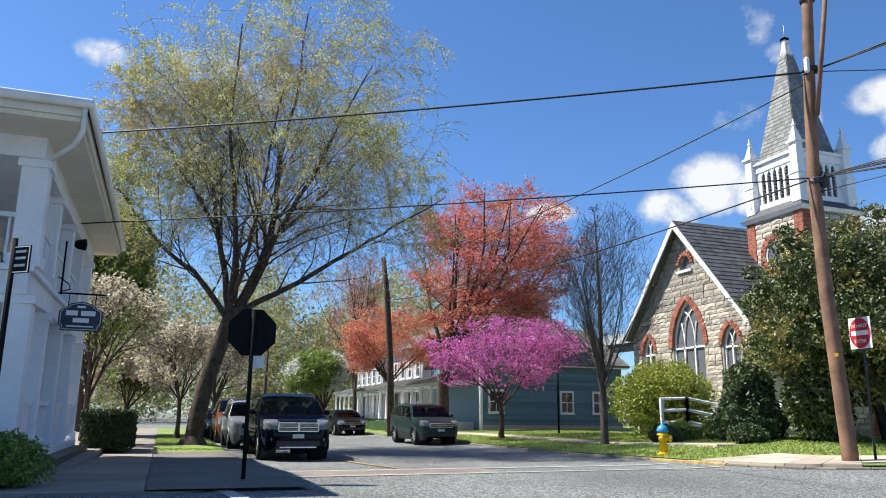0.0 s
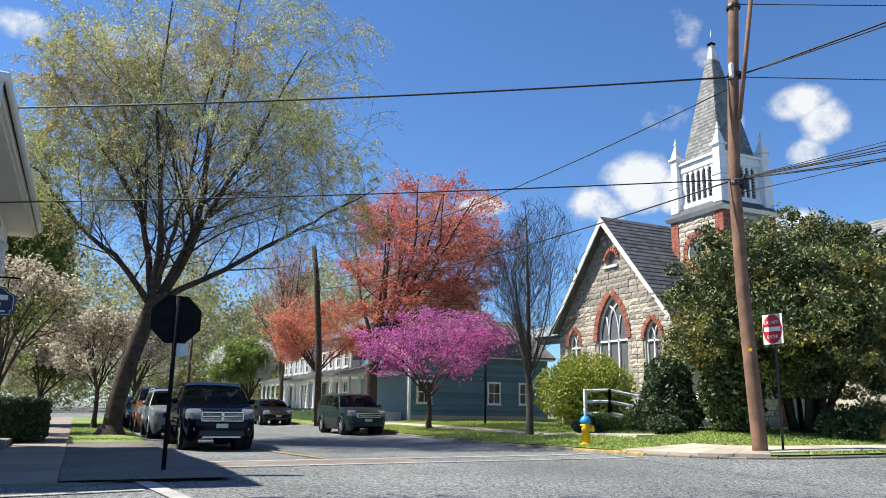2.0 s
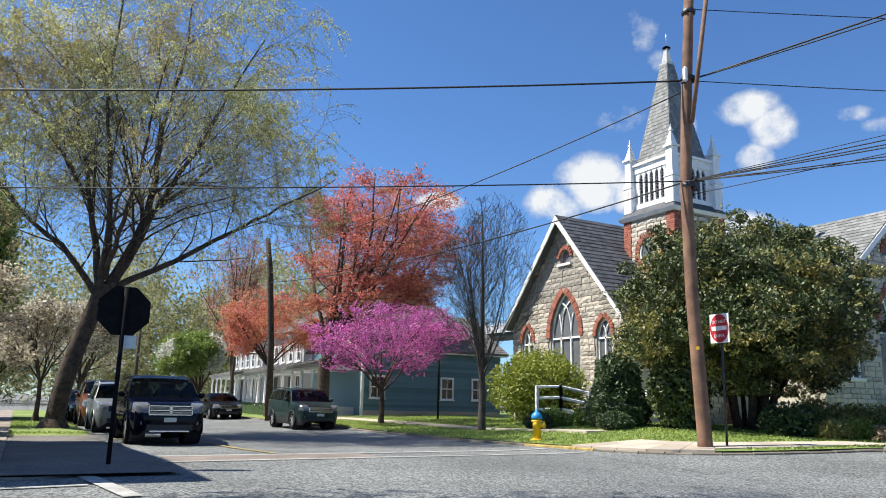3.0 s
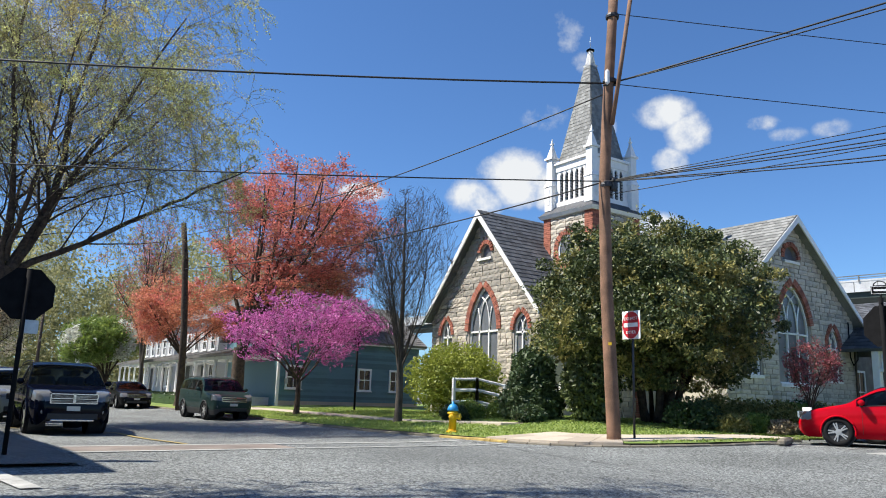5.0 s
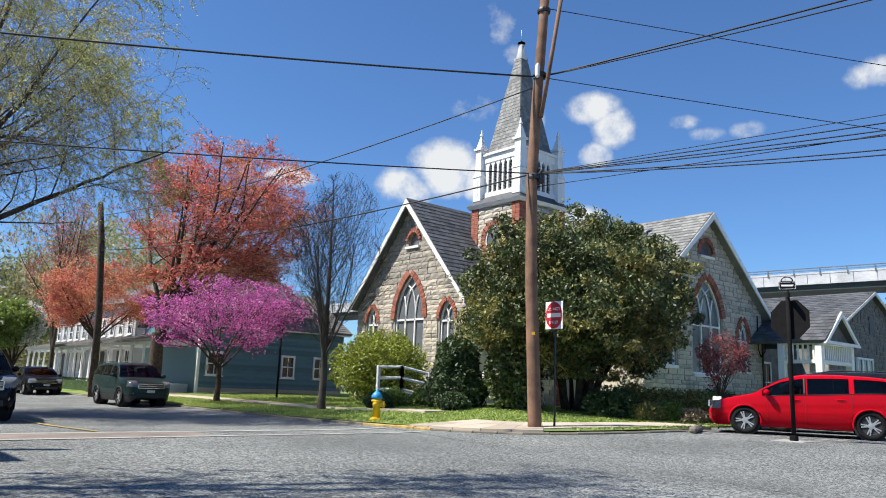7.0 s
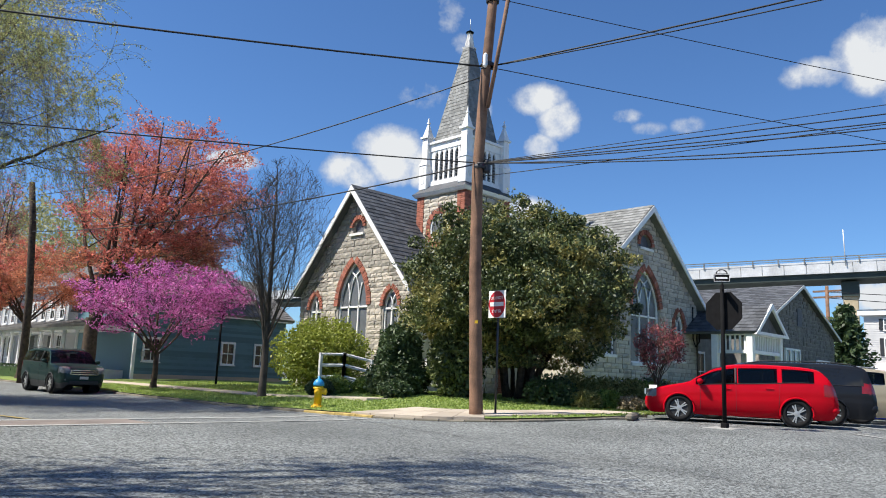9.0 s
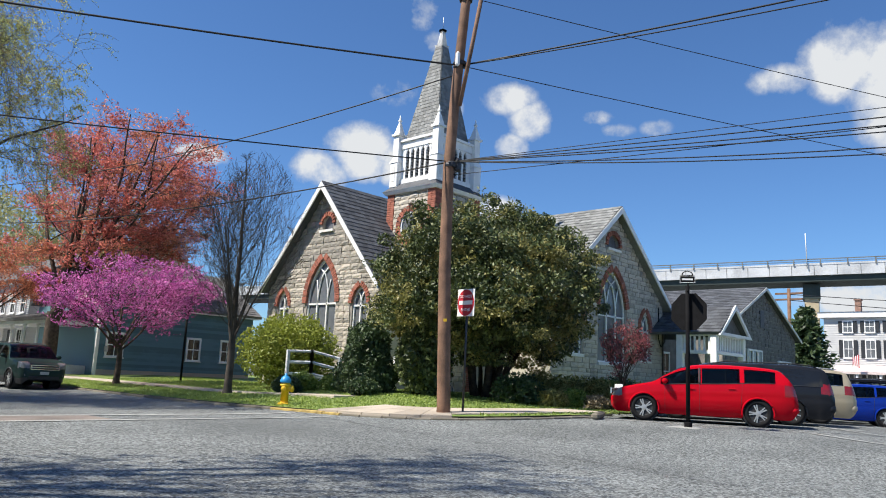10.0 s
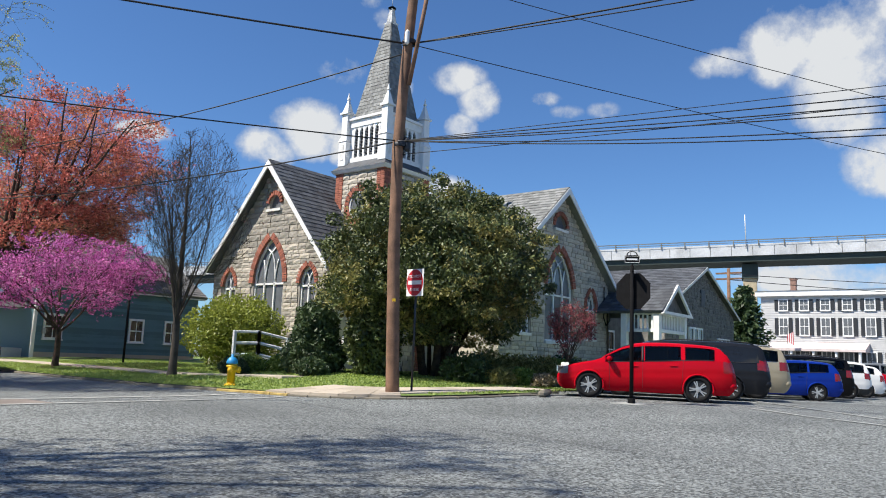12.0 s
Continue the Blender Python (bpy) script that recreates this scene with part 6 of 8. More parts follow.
        if rails:
            ia, ib = int(np.argmin(abs(u - s1 - 0.04))), int(np.argmin(abs(u - b0 + 0.03)))
            line = [Vector((half[i, 29, 0], s * half[i, 29, 1], half[i, 29, 2] + (0.05 if ia < i < ib - 3 else 0.0))) for i in range(ia, ib, max(1, (ib - ia) // 10))]
            tube("roof_rail", line, 0.018, M_STEEL if chrome else M_TRIM, root, 6)
        part("fog_lamp", lathe([(0.05, 0.0), (0.05, 0.03), (0.02, 0.036)], 12, Matrix.Translation((x0 - 0.06, s * W * 0.34, 0.31 * H)) @ Matrix.Rotation(math.pi / 2, 4, "Y")), M_LAMP_GLASS, root)
        tube("wiper", [(x0 - L * s0 + 0.02, s * 0.45, belt[int(s0 * n)] + 0.05), (x0 - L * (s0 + 0.02), s * 0.02 - 0.1, belt[int(s0 * n)] + 0.09)], 0.01, M_TRIM, root, 4)
    # nose: grille, intake and plate; tail: bumper and plate
    z0, z1 = (0.425, 0.545) if grille == "cross" else (0.43, 0.52)
    wide = W * 0.27
    g = part("grille", box(x0 - 0.12, x0 + 0.004, -wide, wide, z0 * H, z1 * H, bevel=0.02), M_TRIM, root, "dark grille")
    bars = [(-wide, wide, z0 * H - 0.012, z0 * H + 0.01), (-wide, wide, z1 * H - 0.01, z1 * H + 0.012), (-wide - 0.012, -wide + 0.012, z0 * H, z1 * H), (wide - 0.012, wide + 0.012, z0 * H, z1 * H)]
    bars += [(-wide, wide, (z0 + z1) / 2 * H - 0.009, (z0 + z1) / 2 * H + 0.009)]
    if grille == "cross":
        bars += [(-0.03, 0.03, z0 * H, z1 * H)]
        bars += [(-wide, wide, z0 * H + k * 0.028, z0 * H + k * 0.028 + 0.006) for k in (1, 2, 5, 6)]
    for y0, y1, za, zb in bars:
        part("grille_bar", box(x0 - 0.02, x0 + 0.022, y0, y1, za, zb), M_CHROME, g)
    part("intake", box(x0 - 0.1, x0 + 0.012, -W * 0.3, W * 0.3, 0.20 * H, 0.30 * H, bevel=0.03), M_TRIM, root)
    if grille == "cross":
        part("bumper_strip", box(x0 - 0.08, x0 + 0.03, -W * 0.25, W * 0.25, 0.185 * H, 0.21 * H, bevel=0.008), M_CHROME, root)
    part("number_plate", box(x0 - 0.02, x0 + 0.026, -0.15, 0.15, 0.325 * H, 0.385 * H), M_PLATE, root)
    part("rear_plate", box(-x0 - 0.012, -x0 + 0.05, -0.16, 0.16, 0.47 * H, 0.54 * H), M_SIGN_WHITE, root)
    part("rear_bumper", box(-x0 - 0.02, -x0 + 0.22, -W * 0.43, W * 0.43, 0.22 * H, 0.38 * H, bevel=0.08), M_TRIM if trim_low else paint, root, smooth=True)
    return root


def on_road(x, y, turn):
    """A car's pose: turn in degrees from facing +x."""
    return Matrix.Translation((x, y, ground_z(x, y) + 0.005)) @ Matrix.Rotation(radians(turn), 4, "Z")


M_PLATE = mat("number_plate_enamel", (0.5, 0.5, 0.47), 0.5, vary=0.1, scale=20, bump=0)
M_SEAT = mat("grey_seat_cloth", (0.07, 0.068, 0.065), 0.95, vary=0.2, scale=10, fine=60)
M_CAR_PANE = clear_glass("car_window_glass", (0.26, 0.29, 0.285))
P_NAVY = car_paint("navy_paint", (0.002, 0.003, 0.009), 0.0)
P_GREY = car_paint("silver_grey_paint", (0.22, 0.235, 0.24), 0.6)
P_BROWN = car_paint("bronze_paint", (0.16, 0.06, 0.03), 0.5)
P_BLACK = car_paint("black_paint_gloss", (0.008, 0.008, 0.009))
P_GREEN = car_paint("dark_green_paint", (0.022, 0.042, 0.038), 0.3)
P_RED = car_paint("red_paint", (0.46, 0.003, 0.012), 0.0)
P_CHAR = car_paint("charcoal_paint", (0.022, 0.024, 0.03), 0.4)
P_BEIGE = car_paint("beige_paint", (0.45, 0.38, 0.27), 0.4)
P_BLUE = car_paint("blue_paint", (0.006, 0.03, 0.26), 0.2)
P_WHITE = car_paint("white_car_paint", (0.75, 0.75, 0.74), 0.0)
ROW1, ROW2 = "cars parked along the side street", "cars parked nose-in by the church"
car("dark navy seven-seat SUV with chrome cross grille at the kerb", "car", on_road(3.46, 23.05, -90), 5.08, 1.94, 1.80, P_NAVY, "suv", r=0.39, clear=0.24, rails=True, grille="cross", name="suv", group=ROW1, fine=0.03)
car("silver-grey crossover parked behind the navy SUV", "car", on_road(3.15, 29.6, -90), 4.6, 1.82, 1.68, P_GREY, "suv", r=0.35, rails=True, chrome=True, name="suv", group=ROW1)
car("bronze off-road SUV in the parked row", "car", on_road(3.1, 35.2, -90), 4.6, 1.85, 1.82, P_BROWN, "van", r=0.38, clear=0.28, rails=True, name="suv", group=ROW1, fine=0.06)
car("black saloon in the parked row", "car", on_road(3.0, 41.2, -90), 4.8, 1.84, 1.46, P_BLACK, "saloon", group=ROW1, fine=0.06)
car("charcoal hatchback far along the parked row", "car", on_road(3.0, 47.0, -90), 4.3, 1.78, 1.5, P_CHAR, "hatch", group=ROW1, fine=0.06)
car("white hatchback far along the parked row", "car", on_road(2.9, 53.0, -90), 4.3, 1.78, 1.52, P_WHITE, "hatch", group=ROW1, fine=0.06)
car("black car at the end of the parked row", "car", on_road(2.9, 59.0, -90), 4.5, 1.78, 1.5, P_BLACK, "hatch", group=ROW1, fine=0.06)
car("dark green wagon crossover parked facing the crossing", "car", on_road(10.75, 31.9, -90), 4.78, 1.82, 1.67, P_GREEN, "suv", r=0.345, rails=True, trim_low=True, spokes=7, fine=0.03)
car("black saloon parked further along the street", "car", on_road(10.5, 46.2, -90), 4.8, 1.84, 1.46, P_BLACK, "saloon", fine=0.05)
A0 = 90 + 24
car("bright red compact estate car parked at the church kerb", "car", on_road(19.3, 8.5, A0), 4.48, 1.77, 1.47, P_RED, "hatch", r=0.325, wb=2.7, spokes=10, group=ROW2, fine=0.022)
car("charcoal minivan with tinted windows parked nose-in", "car", on_road(22.15, 8.8, A0), 5.14, 1.95, 1.64, P_CHAR, "van", r=0.34, rails=True, spokes=9, name="minivan", group=ROW2, glass=M_GLASS)
car("beige SUV parked nose-in beside the minivan", "car", on_road(25.15, 8.85, A0), 4.8, 1.88, 1.66, P_BEIGE, "suv", r=0.36, rails=True, chrome=True, name="suv", group=ROW2)
car("small cobalt blue hatchback parked nose-in", "car", on_road(31.2, 8.2, A0), 4.14, 1.7, 1.48, P_BLUE, "hatch", r=0.32, spokes=10, group=ROW2, fine=0.03)
car("black SUV parked nose-in past the blue hatchback", "car", on_road(33.7, 8.6, A0), 4.8, 1.88, 1.72, P_BLACK, "suv", r=0.36, rails=True, name="suv", group=ROW2, fine=0.05)
car("white crossover parked nose-in", "car", on_road(37.2, 8.4, A0), 4.5, 1.82, 1.62, P_WHITE, "suv", r=0.34, trim_low=True, name="suv", group=ROW2, fine=0.05)
car("small white hatchback parked nose-in", "car", on_road(40.7, 8.2, A0), 4.1, 1.72, 1.5, P_WHITE, "hatch", spokes=8, group=ROW2, fine=0.06)
car("red saloon at the far end of the bays", "car", on_road(43.8, 8.2, A0), 4.6, 1.8, 1.46, P_RED, "saloon", group=ROW2, fine=0.06)
car("silver-grey SUV at the far end of the bays", "car", on_road(46.9, 8.2, A0), 4.7, 1.85, 1.7, P_GREY, "suv", r=0.36, name="suv", group=ROW2, fine=0.06)

# ---- street furniture ----
def at_ground(x, y, lift=0.0):
    return Vector((x, y, gz(x, y) + lift))


# Utility pole at the corner, slightly bent, with its brace and fittings.
POLE = thing("utility_pole", "tall weathered brown wooden utility pole at the corner", "utility pole")
pz = 0.1
tube("pole", [(13.69, 12.44, pz - 0.3), (13.69, 12.44, pz + 0.3), (13.60, 12.54, 3.7), (13.58, 12.56, 6.3), (13.64, 12.49, 8.4), (13.72, 12.41, 10.2), (13.8, 12.33, 12.2)], [0.17, 0.165, 0.15, 0.14, 0.132, 0.125, 0.12], M_WOOD_POLE, POLE, 14)
tube("brace", [(13.60, 12.30, 7.9), (13.74, 12.08, 9.6), (13.92, 11.86, 11.6)], 0.055, M_WOOD_POLE, POLE, 7)
for z in (6.35, 9.1, 10.9):
    part("bracket", lathe([(0.17, z - 0.05), (0.18, z), (0.17, z + 0.05)], 12, Matrix.Translation((13.6 + (z - 6) * 0.03, 12.53 - (z - 6) * 0.03, 0))), M_DARK_STEEL, POLE)
part("marker_plate", box(-0.04, 0.04, -0.02, 0.0, -0.035, 0.035), M_HYD_YELLOW, POLE, "small yellow pole marker", at=Matrix.Translation((13.52, 12.37, 2.42)) @ Matrix.Rotation(radians(-48), 4, "Z"))
part("transformer_loop", lathe([(0.05, 6.2), (0.09, 6.25), (0.09, 6.5), (0.05, 6.55)], 10, Matrix.Translation((13.72, 12.38, 0))), M_DARK_STEEL, POLE)
part("steps", lathe([(0.02, 8.95), (0.06, 9.0), (0.06, 9.3), (0.02, 9.35)], 8, Matrix.Translation((13.5, 12.35, 0))), M_SIGN_WHITE, POLE, "white glass insulator").name = "insulator"
for z in (8.95, 9.05, 6.4):
    tube("fitting", [(13.45, 12.45, z), (13.85, 12.3, z + 0.06)], 0.03, M_DARK_STEEL, POLE, 6)

POLE2 = thing("utility_pole", "wooden utility pole beside the parked green wagon", "utility pole")
tube("pole", [(11.93, 40.8, -0.4), (11.8, 40.85, 4), (11.5, 40.9, 8), (11.26, 41.0, 9.9)], [0.2, 0.18, 0.16, 0.14], M_BARK, POLE2, 9)
POLE3 = thing("utility_pole", "slim utility pole far down the street", "utility pole")
tube("pole", [(10.6, 86, -0.3), (10.6, 86, 9.8)], [0.18, 0.13], M_BARK, POLE3, 7)
tube("lamp_arm", [(10.6, 86, 8.6), (6.8, 86, 9.0)], 0.06, M_STEEL, POLE3, 6)
LAMP = thing("street_lamp", "slim dark lamp post on the church lawn", "street lamp")
lx, ly = 17.6, 32.2
tube("post", [at_ground(lx, ly, -0.1), at_ground(lx, ly, 3.1)], 0.05, M_BLACK, LAMP, 8)
part("lantern", lathe([(0.06, 3.05), (0.13, 3.12), (0.15, 3.45), (0.05, 3.6), (0.02, 3.7)], 8, Matrix.Translation(at_ground(lx, ly))), M_BLACK, LAMP)


def cable(p, q, sag, r, label="black overhead cable between the poles"):
    p, q = Vector(p), Vector(q)
    pts = [p.lerp(q, i / 16) - Vector((0, 0, sag * 4 * (i / 16) * (1 - i / 16))) for i in range(17)]
    v, f = tube_data(pts, r, 5)
    tagged(part("cable", mesh_of("cable", v, f, M_CABLE, True), None), label, "cable", "overhead cables")


TOPC, LOWC, HIGH = (13.68, 12.43, 9.05), (13.58, 12.5, 6.45), (13.74, 12.4, 11.0)
cable(TOPC, (-14.0, 26.0, 7.9), 0.35, 0.024)
cable(LOWC, (-14.0, 25.0, 5.25), 0.25, 0.016)
cable((13.64, 12.48, 8.8), (11.3, 40.95, 9.2), 0.5, 0.018)
cable(LOWC, (11.5, 40.95, 7.4), 0.45, 0.02)
cable(TOPC, (21.0, -9.0, 11.2), 0.25, 0.022)
cable(TOPC, (21.0, -9.0, 11.0), 0.35, 0.016)
for k, (z1, sag) in enumerate(((7.6, 0.02), (7.3, 0.1), (7.1, 0.2), (6.9, 0.25), (6.7, 0.5), (6.5, 0.55))):
    cable(LOWC, (21.0, -9.0, z1), sag, 0.014 if k else 0.009)
cable((13.6, 12.5, 6.1), (21.0, -9.0, 7.3), 0.1, 0.01)
cable(HIGH, (60.0, -13.0, 11.0), 0.4, 0.012)
cable(TOPC, (60.0, -13.0, 9.2), 0.5, 0.012)
POLE4 = thing("utility_pole", "utility pole across the cross street", "utility pole")
tube("pole", [(21.0, -9.0, -0.3), (21.0, -9.0, 12.0)], [0.19, 0.13], M_WOOD_POLE, POLE4, 9)
POLE6 = thing("utility_pole", "utility pole along the cross street", "utility pole")
tube("pole", [(60.0, -13.0, -0.3), (60.0, -13.0, 12.0)], [0.19, 0.13], M_WOOD_POLE, POLE6, 9)


def octagon(w):
    return [(w / 2 / math.cos(math.pi / 8) * math.cos(math.pi / 8 + k * math.pi / 4), w / 2 / math.cos(math.pi / 8) * math.sin(math.pi / 8 + k * math.pi / 4)) for k in range(8)]


def post(parent, p, top, r=0.03, material=None):
    p = Vector(p)
    return tube("post", [p - Vector((0, 0, 0.2)), Vector((p.x, p.y, top))], r, material or M_BLACK, parent, 8)


# Stop signs, both seen from behind: black-backed octagons.
p = Vector((1.30, 12.63, 0.05))
s1 = thing("stop_sign", "stop sign seen from its black back on a black post", "road sign")
post(s1, p, 2.72, 0.035)
b = part("plate", prism(octagon(0.76), 0.012, Matrix.Translation((p.x, p.y + 0.04, 2.36))), M_BLACK, s1)
part("face", prism(octagon(0.74), 0.004, Matrix.Translation((p.x, p.y + 0.054, 2.36))), M_SIGN_RED, b)
part("small_plate", box(p.x - 0.01, p.x + 0.22, p.y + 0.036, p.y + 0.05, 1.78, 1.98), M_STEEL, s1, "bare aluminium back of a small plate")
p = Vector((16.32, 7.48, ground_z(16.32, 7.48)))
s2 = thing("stop_sign", "stop sign seen from its dark back under street names", "road sign")
post(s2, p, 3.37, 0.047)
MS = Matrix.Translation((p.x + 0.06, p.y, 2.79)) @ Matrix.Rotation(math.pi / 2, 4, "Z")
b = part("plate", prism(octagon(0.84), 0.012, MS @ Matrix.Translation((0, -0.012, 0))), M_BLACK, s2)
part("face", prism(octagon(0.82), 0.004, MS @ Matrix.Translation((0, -0.018, 0))), M_SIGN_RED, b)
part("base_block", box(p.x - 0.07, p.x + 0.07, p.y - 0.07, p.y + 0.07, p.z - 0.02, p.z + 0.12, bevel=0.015), M_BLACK, s2)
part("painted_pad", box(p.x - 0.35, p.x + 0.35, p.y - 0.35, p.y + 0.35, p.z - 0.02, p.z + 0.008), M_LINE, s2, "white painted pad at the foot")
blade = part("street_name_plate", box(-0.17, 0.17, -0.015, 0.015, 3.62, 3.8, bevel=0.008), M_BLACK, s2, at=Matrix.Translation((p.x, p.y, -0.18)) @ Matrix.Rotation(radians(-62), 4, "Z"))
part("raised_border", ring([(-0.165, 3.63), (0.165, 3.63), (0.165, 3.79), (-0.165, 3.79)], [(-0.157, 3.638), (0.157, 3.638), (0.157, 3.782), (-0.157, 3.782)], 0.036, Matrix.Translation((0, -0.018, 0))), M_SIGN_WHITE, blade)
part("lettering_bar", box(-0.12, 0.12, -0.017, 0.017, 3.69, 3.73), M_SIGN_WHITE, blade, "unreadable white lettering")
crest = [(0.13 * math.cos(a), 3.80 + 0.11 * math.sin(a)) for a in [math.pi * k / 10 for k in range(11)]]
part("crest", ring(crest, [(x * 0.8, 3.82 + (z - 3.81) * 0.72) for x, z in crest], 0.02, Matrix.Translation((p.x, p.y, -0.18)) @ Matrix.Rotation(radians(-62), 4, "Z")), M_BLACK, s2, "black arched ornament over the name plate")
part("street_name_plate", box(-0.012, 0.012, -0.3, 0.3, 3.42, 3.58), M_BLACK, s2, at=Matrix.Translation((p.x, p.y, -0.18)) @ Matrix.Rotation(radians(-62), 4, "Z"))

# Do-not-enter sign on a slim post.
p = at_ground(14.22, 12.28)
d = thing("do_not_enter_sign", "white sign with a red do-not-enter disc on a steel post", "road sign")
post(d, p, 3.25, 0.028, M_DARK_STEEL)
MD = Matrix.Translation((p.x - 0.05, p.y, 0)) @ Matrix.Rotation(-math.pi / 2 + radians(-2), 4, "Z")
plate = part("plate", box(-0.285, 0.285, -0.008, 0.008, 2.57, 3.25, bevel=0.004), M_SIGN_WHITE, d)
plate.data.transform(MD)
disc = [(0.275 * math.cos(a), 2.91 + 0.33 * math.sin(a)) for a in [2 * math.pi * k / 36 for k in range(36)]]
part("disc", prism(disc, 0.004, MD @ Matrix.Translation((0, -0.013, 0))), M_SIGN_RED, plate)
part("bar", box(-0.225, 0.225, -0.019, -0.012, 2.86, 2.96), M_SIGN_WHITE, plate).data.transform(MD)
for text, z in (("DO NOT", 3.03), ("ENTER", 2.70)):
    cu = bpy.data.curves.new("lettering", "FONT")
    cu.body, cu.align_x, cu.size, cu.extrude = text, "CENTER", 0.105, 0.002
    me = bpy.data.meshes.new_from_object(new("lettering_source", cu))
    bpy.data.objects.remove(bpy.data.objects["lettering_source"])
    me.transform(MD @ Matrix.Translation((0, -0.017, z)) @ Matrix.Rotation(math.pi / 2, 4, "X"))
    me.materials.clear()
    me.materials.append(M_SIGN_WHITE)
    part("lettering", me, None, plate, text)

# Street name sign beside the inn.
p = Vector((-2.05, 11.35, 0.1))
n1 = thing("street_name_sign", "black street name sign on a black post by the inn", "road sign")
post(n1, p, 3.35, 0.035)
bl = part("plate", box(-0.02, 0.3, -0.012, 0.012, 2.86, 3.24, bevel=0.006), M_BLACK, n1, at=Matrix.Translation((p.x, p.y, 0)) @ Matrix.Rotation(radians(-38), 4, "Z"))
part("border", ring([(-0.01, 2.87), (0.29, 2.87), (0.29, 3.23), (-0.01, 3.23)], [(0.005, 2.885), (0.275, 2.885), (0.275, 3.215), (0.005, 3.215)], 0.03, Matrix.Translation((0, -0.015, 0))), M_SIGN_WHITE, bl)
for z in (2.95, 3.05, 3.14):
    part("lettering_bar", box(0.05, 0.23, -0.015, -0.011, z, z + 0.035), M_STEEL, bl, "unreadable lettering")

# Hydrant.
p = at_ground(12.52, 17.24, -0.03)
hy = thing("fire_hydrant", "yellow fire hydrant with a bright blue bonnet", "fire hydrant", Matrix.Translation(p) @ Matrix.Rotation(radians(40), 4, "Z"))
part("base_flange", lathe([(0.17, 0), (0.17, 0.05), (0.12, 0.06), (0.11, 0.1)], 16), M_HYD_YELLOW, hy)
part("barrel", lathe([(0.105, 0.08), (0.105, 0.50), (0.15, 0.52), (0.15, 0.56), (0.12, 0.57), (0.12, 0.62)], 18), M_HYD_YELLOW, hy, smooth=True)
part("bonnet", lathe([(0.15, 0.60), (0.155, 0.64), (0.14, 0.70), (0.10, 0.76), (0.05, 0.79), (0.04, 0.80), (0.035, 0.86), (0.01, 0.865)], 18), M_HYD_BLUE, hy, "bright blue domed bonnet", smooth=True)
for ang, r, long in ((0, 0.07, 0.2), (180, 0.07, 0.2), (-90, 0.09, 0.22)):
    m = Matrix.Rotation(radians(ang), 4, "Z") @ Matrix.Translation((0, 0, 0.45)) @ Matrix.Rotation(math.pi / 2, 4, "Y")
    n0 = part("outlet", lathe([(r * 0.8, 0.05), (r * 0.8, long * 0.7), (r, long * 0.72), (r, long), (r * 0.5, long + 0.01), (0.02, long + 0.03)], 12, m), M_HYD_YELLOW, hy)
for k in range(6):
    a = k * math.pi / 3
    part("bolt", lathe([(0.015, 0.05), (0.015, 0.075)], 6, Matrix.Translation((0.14 * math.cos(a), 0.14 * math.sin(a), 0))), M_HYD_YELLOW, hy)

# Concrete wheel stop at the end of the kerb.
ws = part("wheel_stop", box(-0.75, 0.75, -0.1, 0.1, 0, 0.16, bevel=0.05), M_KERB, None, at=Matrix.Translation((16.9, 10.1, ground_z(16.9, 10.1) + 0.0)) @ Matrix.Rotation(radians(25), 4, "Z"))
tagged(ws, "weathered concrete wheel stop beside the kerb end", "wheel stop")


# White timber ramp with rails before the church.
def ramp_rail(x0, y0, x1, y1, za, zb, posts):
    root = thing("ramp_railing", "white painted timber ramp railing", "railing", group="church ramp railings")
    a, b = Vector((x0, y0, za)), Vector((x1, y1, zb))
    for k in range(posts):
        q = a.lerp(b, k / (posts - 1))
        g0 = lawn_z(q.x, q.y) - 0.1
        part("post", box(q.x - 0.055, q.x + 0.055, q.y - 0.055, q.y + 0.055, g0, q.z + 0.95, bevel=0.008), M_WHITE, root)
    for h0 in (0.08, 0.5, 0.9):
        v, f = tube_data([a + Vector((0, 0, h0)), b + Vector((0, 0, h0))], 0.06 if h0 < 0.9 else 0.05, 4)
        part("rail", mesh_of("rail", v, f, M_WHITE), None, root)
    return root


ramp_rail(16.75, 23.05, 17.42, 22.5, 0.82, 0.85, 2)
ramp_rail(17.42, 22.5, 19.0, 21.2, 0.85, 0.42, 3)
ramp_rail(18.6, 19.3, 19.5, 18.4, 0.75, 0.45, 2)
deck = part("ramp_deck", mesh_of("ramp_deck", [(16.8, 23.1, 0.86), (17.5, 22.6, 0.86), (19.1, 21.3, 0.45), (20.1, 22.4, 0.45), (18.4, 23.8, 0.86), (17.6, 24.2, 0.86), (16.8, 23.1, 0.4), (17.5, 22.6, 0.4), (19.1, 21.3, 0.3), (20.1, 22.4, 0.3), (18.4, 23.8, 0.4), (17.6, 24.2, 0.4)], [(0, 1, 4, 5), (1, 2, 3, 4), (0, 6, 7, 1), (1, 7, 8, 2), (2, 8, 9, 3), (3, 9, 10, 4), (4, 10, 11, 5), (5, 11, 6, 0)], M_WHITE_OLD), None)
tagged(deck, "sloping timber ramp deck to the church door", "ramp")
lat = thing("lattice_panel", "white timber lattice under the church steps", "lattice")
ML = Matrix.Translation((19.5, 18.6, 0.55)) @ Matrix.Rotation(radians(-44), 4, "Z")
